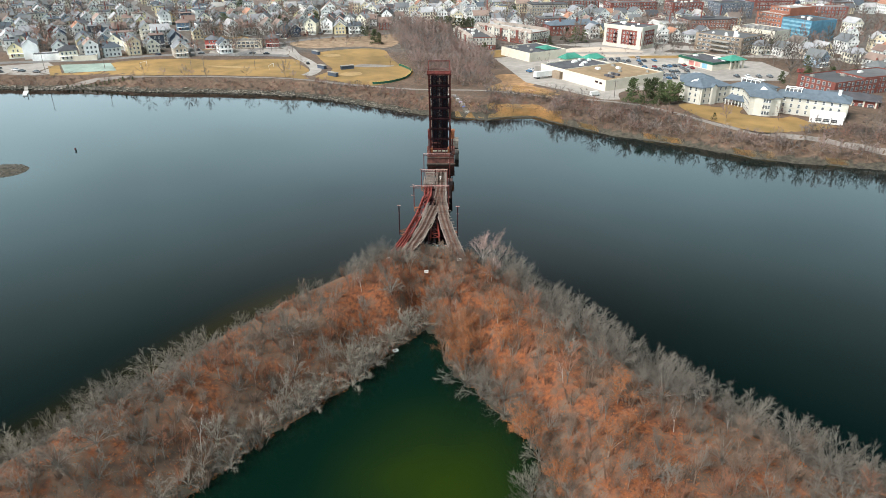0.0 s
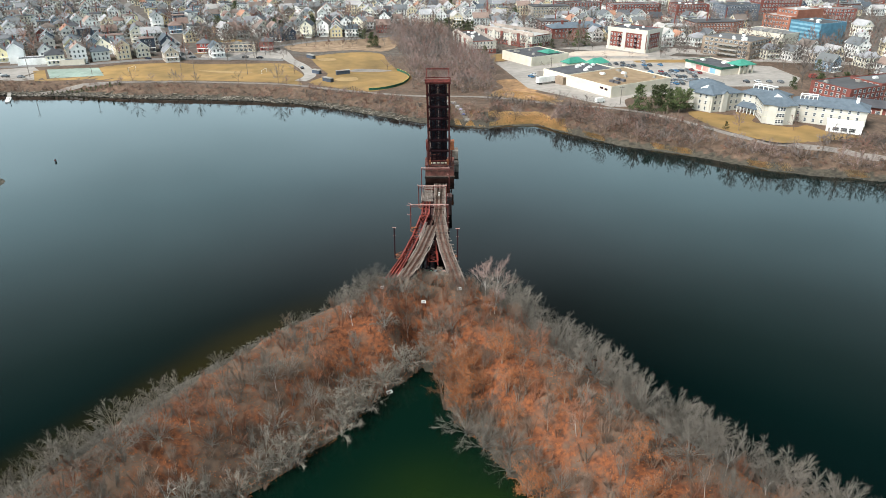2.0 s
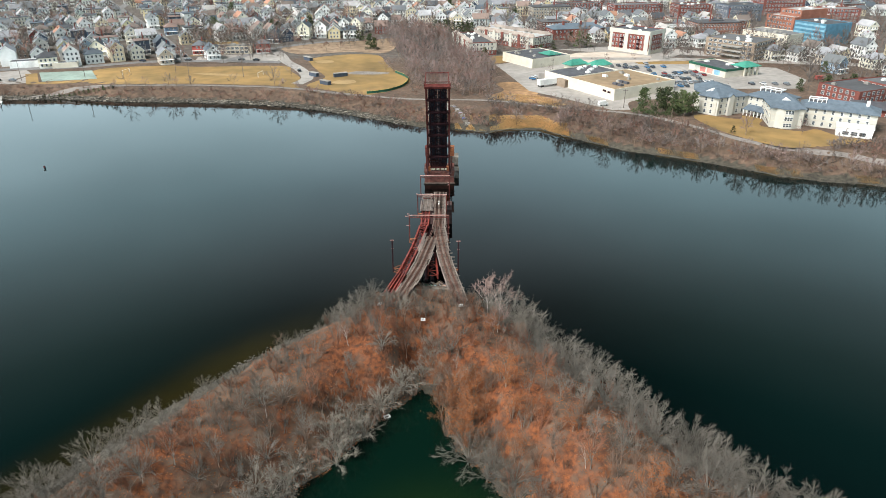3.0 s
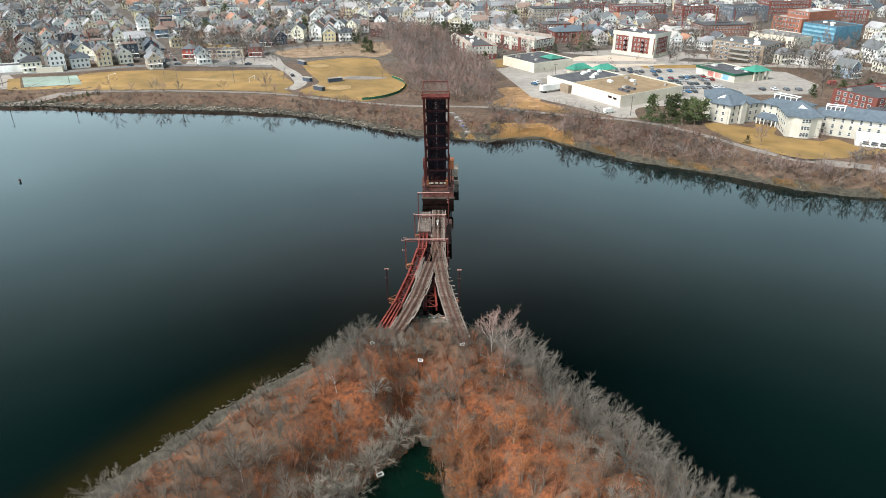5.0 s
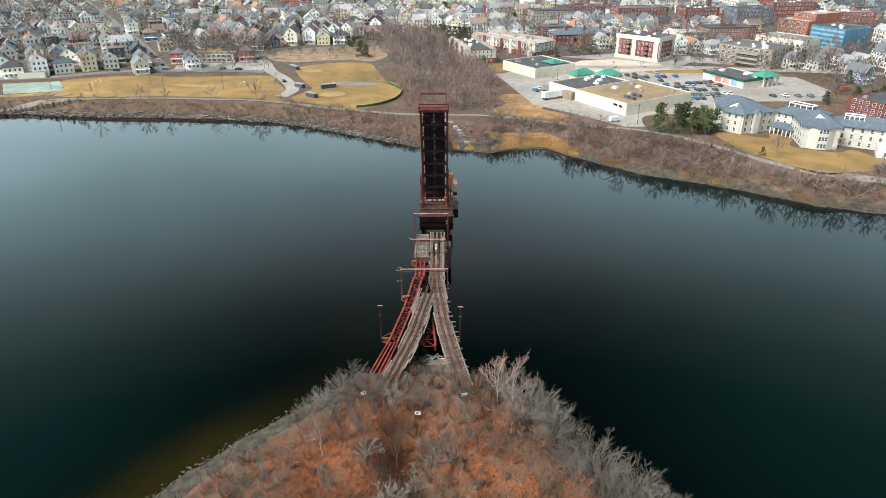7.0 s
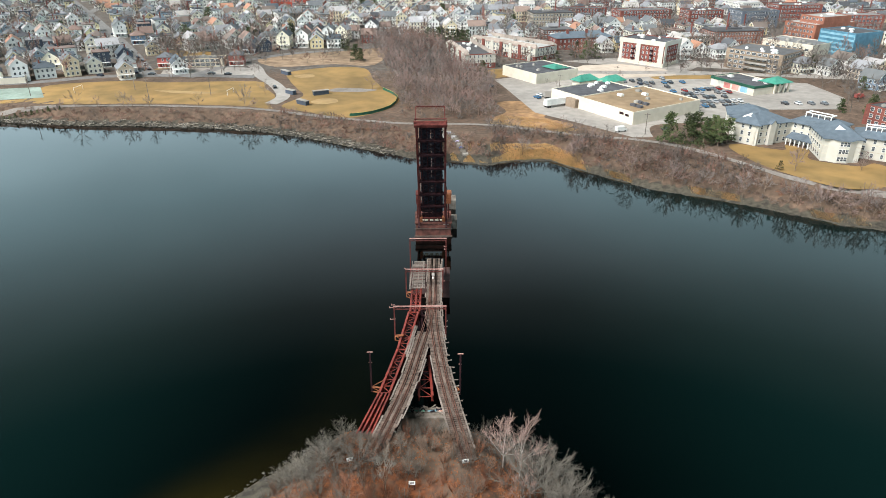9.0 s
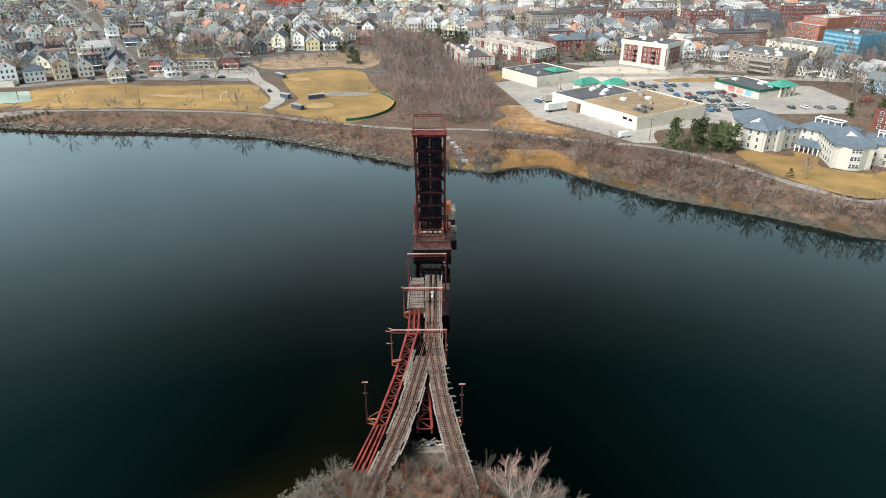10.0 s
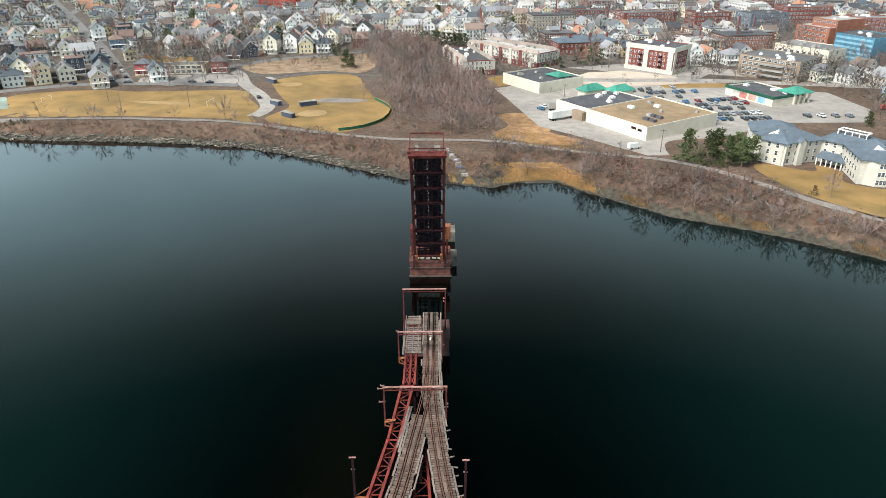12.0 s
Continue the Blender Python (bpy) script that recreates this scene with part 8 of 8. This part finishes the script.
fence = thing("outfield_fence", "dark green curved outfield fence", "fence")
arc = [(-38, 118.5), (-33, 120), (-28, 123.2), (-24, 128), (-20.6, 133.6), (-18.3, 143), (-17.9, 153.5), (-20, 160), (-22.5, 165), (-26.5, 171.8)]
for a, b in zip(arc, arc[1:]):
    m = Mesh()
    m.beam((*a, G + 0.65), (*b, G + 0.65), 0.08, 1.3)
    part("panel", m, DARK_GREEN, fence)
    m = Mesh()
    m.beam((*a, G + 1.36), (*b, G + 1.36), 0.12, 0.1)
    part("top_rail", m, mat("yellow_cap", (0.5, 0.4, 0.1), (0.6, 0.5, 0.15), 1, 0.7), fence)
for x, y, rz in ((-185, 171, 80), (-104, 163.5, 80)):
    t = thing("goal", "white football goal frame", "goal", pose(x, y, G, 0, 0, rz), "goals")
    m = Mesh()
    m.tube((-3.6, 0, -0.2), (-3.6, 0, 2.4), 0.09, 0.09, 6)
    m.tube((3.6, 0, -0.2), (3.6, 0, 2.4), 0.09, 0.09, 6)
    m.tube((-3.6, 0, 2.4), (3.6, 0, 2.4), 0.09, 0.09, 6)
    part("frame", m, WHITE, t)
for k, (x, y, h) in enumerate(((-156, 172, 11), (-140, 149, 11), (-204, 160, 12), (-236, 152, 12), (-122, 212, 10), (-102, 218, 10), (-113, 160, 11), (88, 88, 9), (66, 170, 8), (-12, 300, 9), (-195, 205, 10), (-148, 205, 10))):
    t = thing("utility_pole", "grey wooden utility pole with a cross-arm", "utility pole", pose(x, y, ground_at(x, y)), "utility poles")
    m = Mesh()
    m.tube((0, 0, -0.4), (0, 0, h), 0.17, 0.11, 7, cap=True)
    part("pole", m, PLANK, t)
    m = Mesh()
    m.beam((-1.2, 0, h - 0.6), (1.2, 0, h - 0.6), 0.14, 0.14)
    part("cross_arm", m, PLANK, t)
dock = thing("dock", "narrow pale floating dock with a gangway", "dock")
m = Mesh()
m.beam((-236.5, 130.5, 1.6), (-233.8, 124.5, 0.5), 1.8, 0.15)
part("gangway", m, CONCRETE, dock)
m = Mesh()
m.beam((-233.8, 124.8, 0.3), (-229.0, 115.0, 0.3), 2.4, 0.5)
part("float", m, WHITE, dock)
for p in ((-232.8, 120), (-227.8, 115.5)):
    m = Mesh()
    m.tube((*p, -2.5), (*p, 2.2), 0.16, 0.14, 7, cap=True)
    part("piling", m, DARK_TIE, dock)
mark = thing("channel_marker", "dark wooden piling standing alone in the river", "piling", pose(-153.6, 18, 0))
m = Mesh()
m.tube((0, 0, -2.8), (0.1, 0, 1.0), 0.3, 0.26, 8, cap=True)
part("pile", m, DARK_TIE, mark)
m = Mesh()
m.box(-0.25, 0.3, -0.38, -0.3, 0.4, 0.95)
part("board", m, RUST_RED, mark)
steps_ = thing("concrete_stairs", "tumbled pale concrete steps with blue graffiti at the bank", "stairs", pose(0, 0, 0))
for k in range(10):
    m = Mesh()
    y, x = 92 - k * 1.9, 6.2 + k * 0.72
    z = ground_at(x, y) + 0.55
    m.box(x - 1.1, x + 1.2, y - 1.0, y + 0.85, z - 1.2, z)
    m.box(x - 1.1, x + 1.2, y - 1.5, y - 1.0, z - 1.4, z - 0.4)
    part("step", m, CONCRETE if k % 3 == 0 else OLD_CONCRETE, steps_)
for k, c in ((1, (0.25, 0.32, 0.45)), (3, (0.5, 0.48, 0.52)), (5, (0.35, 0.32, 0.5)), (7, (0.08, 0.13, 0.42))):
    m = Mesh()
    y, x = 92 - k * 1.9, 6.2 + k * 0.72
    z = ground_at(x, y) + 0.55
    m.box(x - 0.6, x + 0.5, y - 0.9, y - 0.1, z, z + 0.04)
    m.box(x - 0.9, x + 0.6, y - 1.04, y - 1.0, z - 0.35, z)
    part("graffiti_patch", m, mat("stair_paint", c, tuple(min(1, v * 1.5) for v in c), 2, 0.7, big=0.4), steps_, "blue and lilac spray paint")
ab2 = thing("abutment", "grey concrete abutment of the old approach on the far bank", "abutment")
m = Mesh()
m.box(-5.5, 4.2, 90, 95, 0, 6.4)
m.box(-5.5, -4.6, 84, 90, 0, 6.0)
m.box(3.4, 4.4, 84, 90, 0, 6.0)
part("wall", m, CONCRETE, ab2)
for x, y, rz in ((5.0, -105.2, 12), (-3.2, -107.5, -8), (-12.8, -104.6, 20)):
    t = thing("warning_sign", "small white warning sign with unreadable dark marks", "sign", pose(x, y, ground_at(x, y), 0, 0, rz), "warning signs")
    m = Mesh()
    m.box(-0.5, 0.5, -0.04, 0, 0.9, 1.6)
    part("board", m, WHITE, t)
    for z in (1.1, 1.35):
        m = Mesh()
        m.box(-0.32, 0.32, -0.055, -0.042, z, z + 0.1)
        part("mark", m, RUST, t)
    for s in (-0.4, 0.4):
        m = Mesh()
        m.box(s - 0.04, s + 0.04, 0.0, 0.06, -0.3, 1.6)
        part("post", m, RUST, t)
crate = thing("float_crate", "pale plastic frame caught in the branches at the pond", "debris", pose(-9.8, -128.6, 0.05, 0, 0, 30))
m = Mesh()
for b in ((-0.6, 0.6, -0.4, -0.3, 0, 0.3), (-0.6, 0.6, 0.3, 0.4, 0, 0.3), (-0.6, -0.5, -0.3, 0.3, 0, 0.3), (0.5, 0.6, -0.3, 0.3, 0, 0.3)):
    m.box(*b)
part("frame", m, WHITE, crate)

# prototypes that found no place are taken out again
for ob in PROTOTYPES:
    if ob.name not in USED:
        for c in list(ob.children_recursive) + [ob]:
            bpy.data.objects.remove(c)
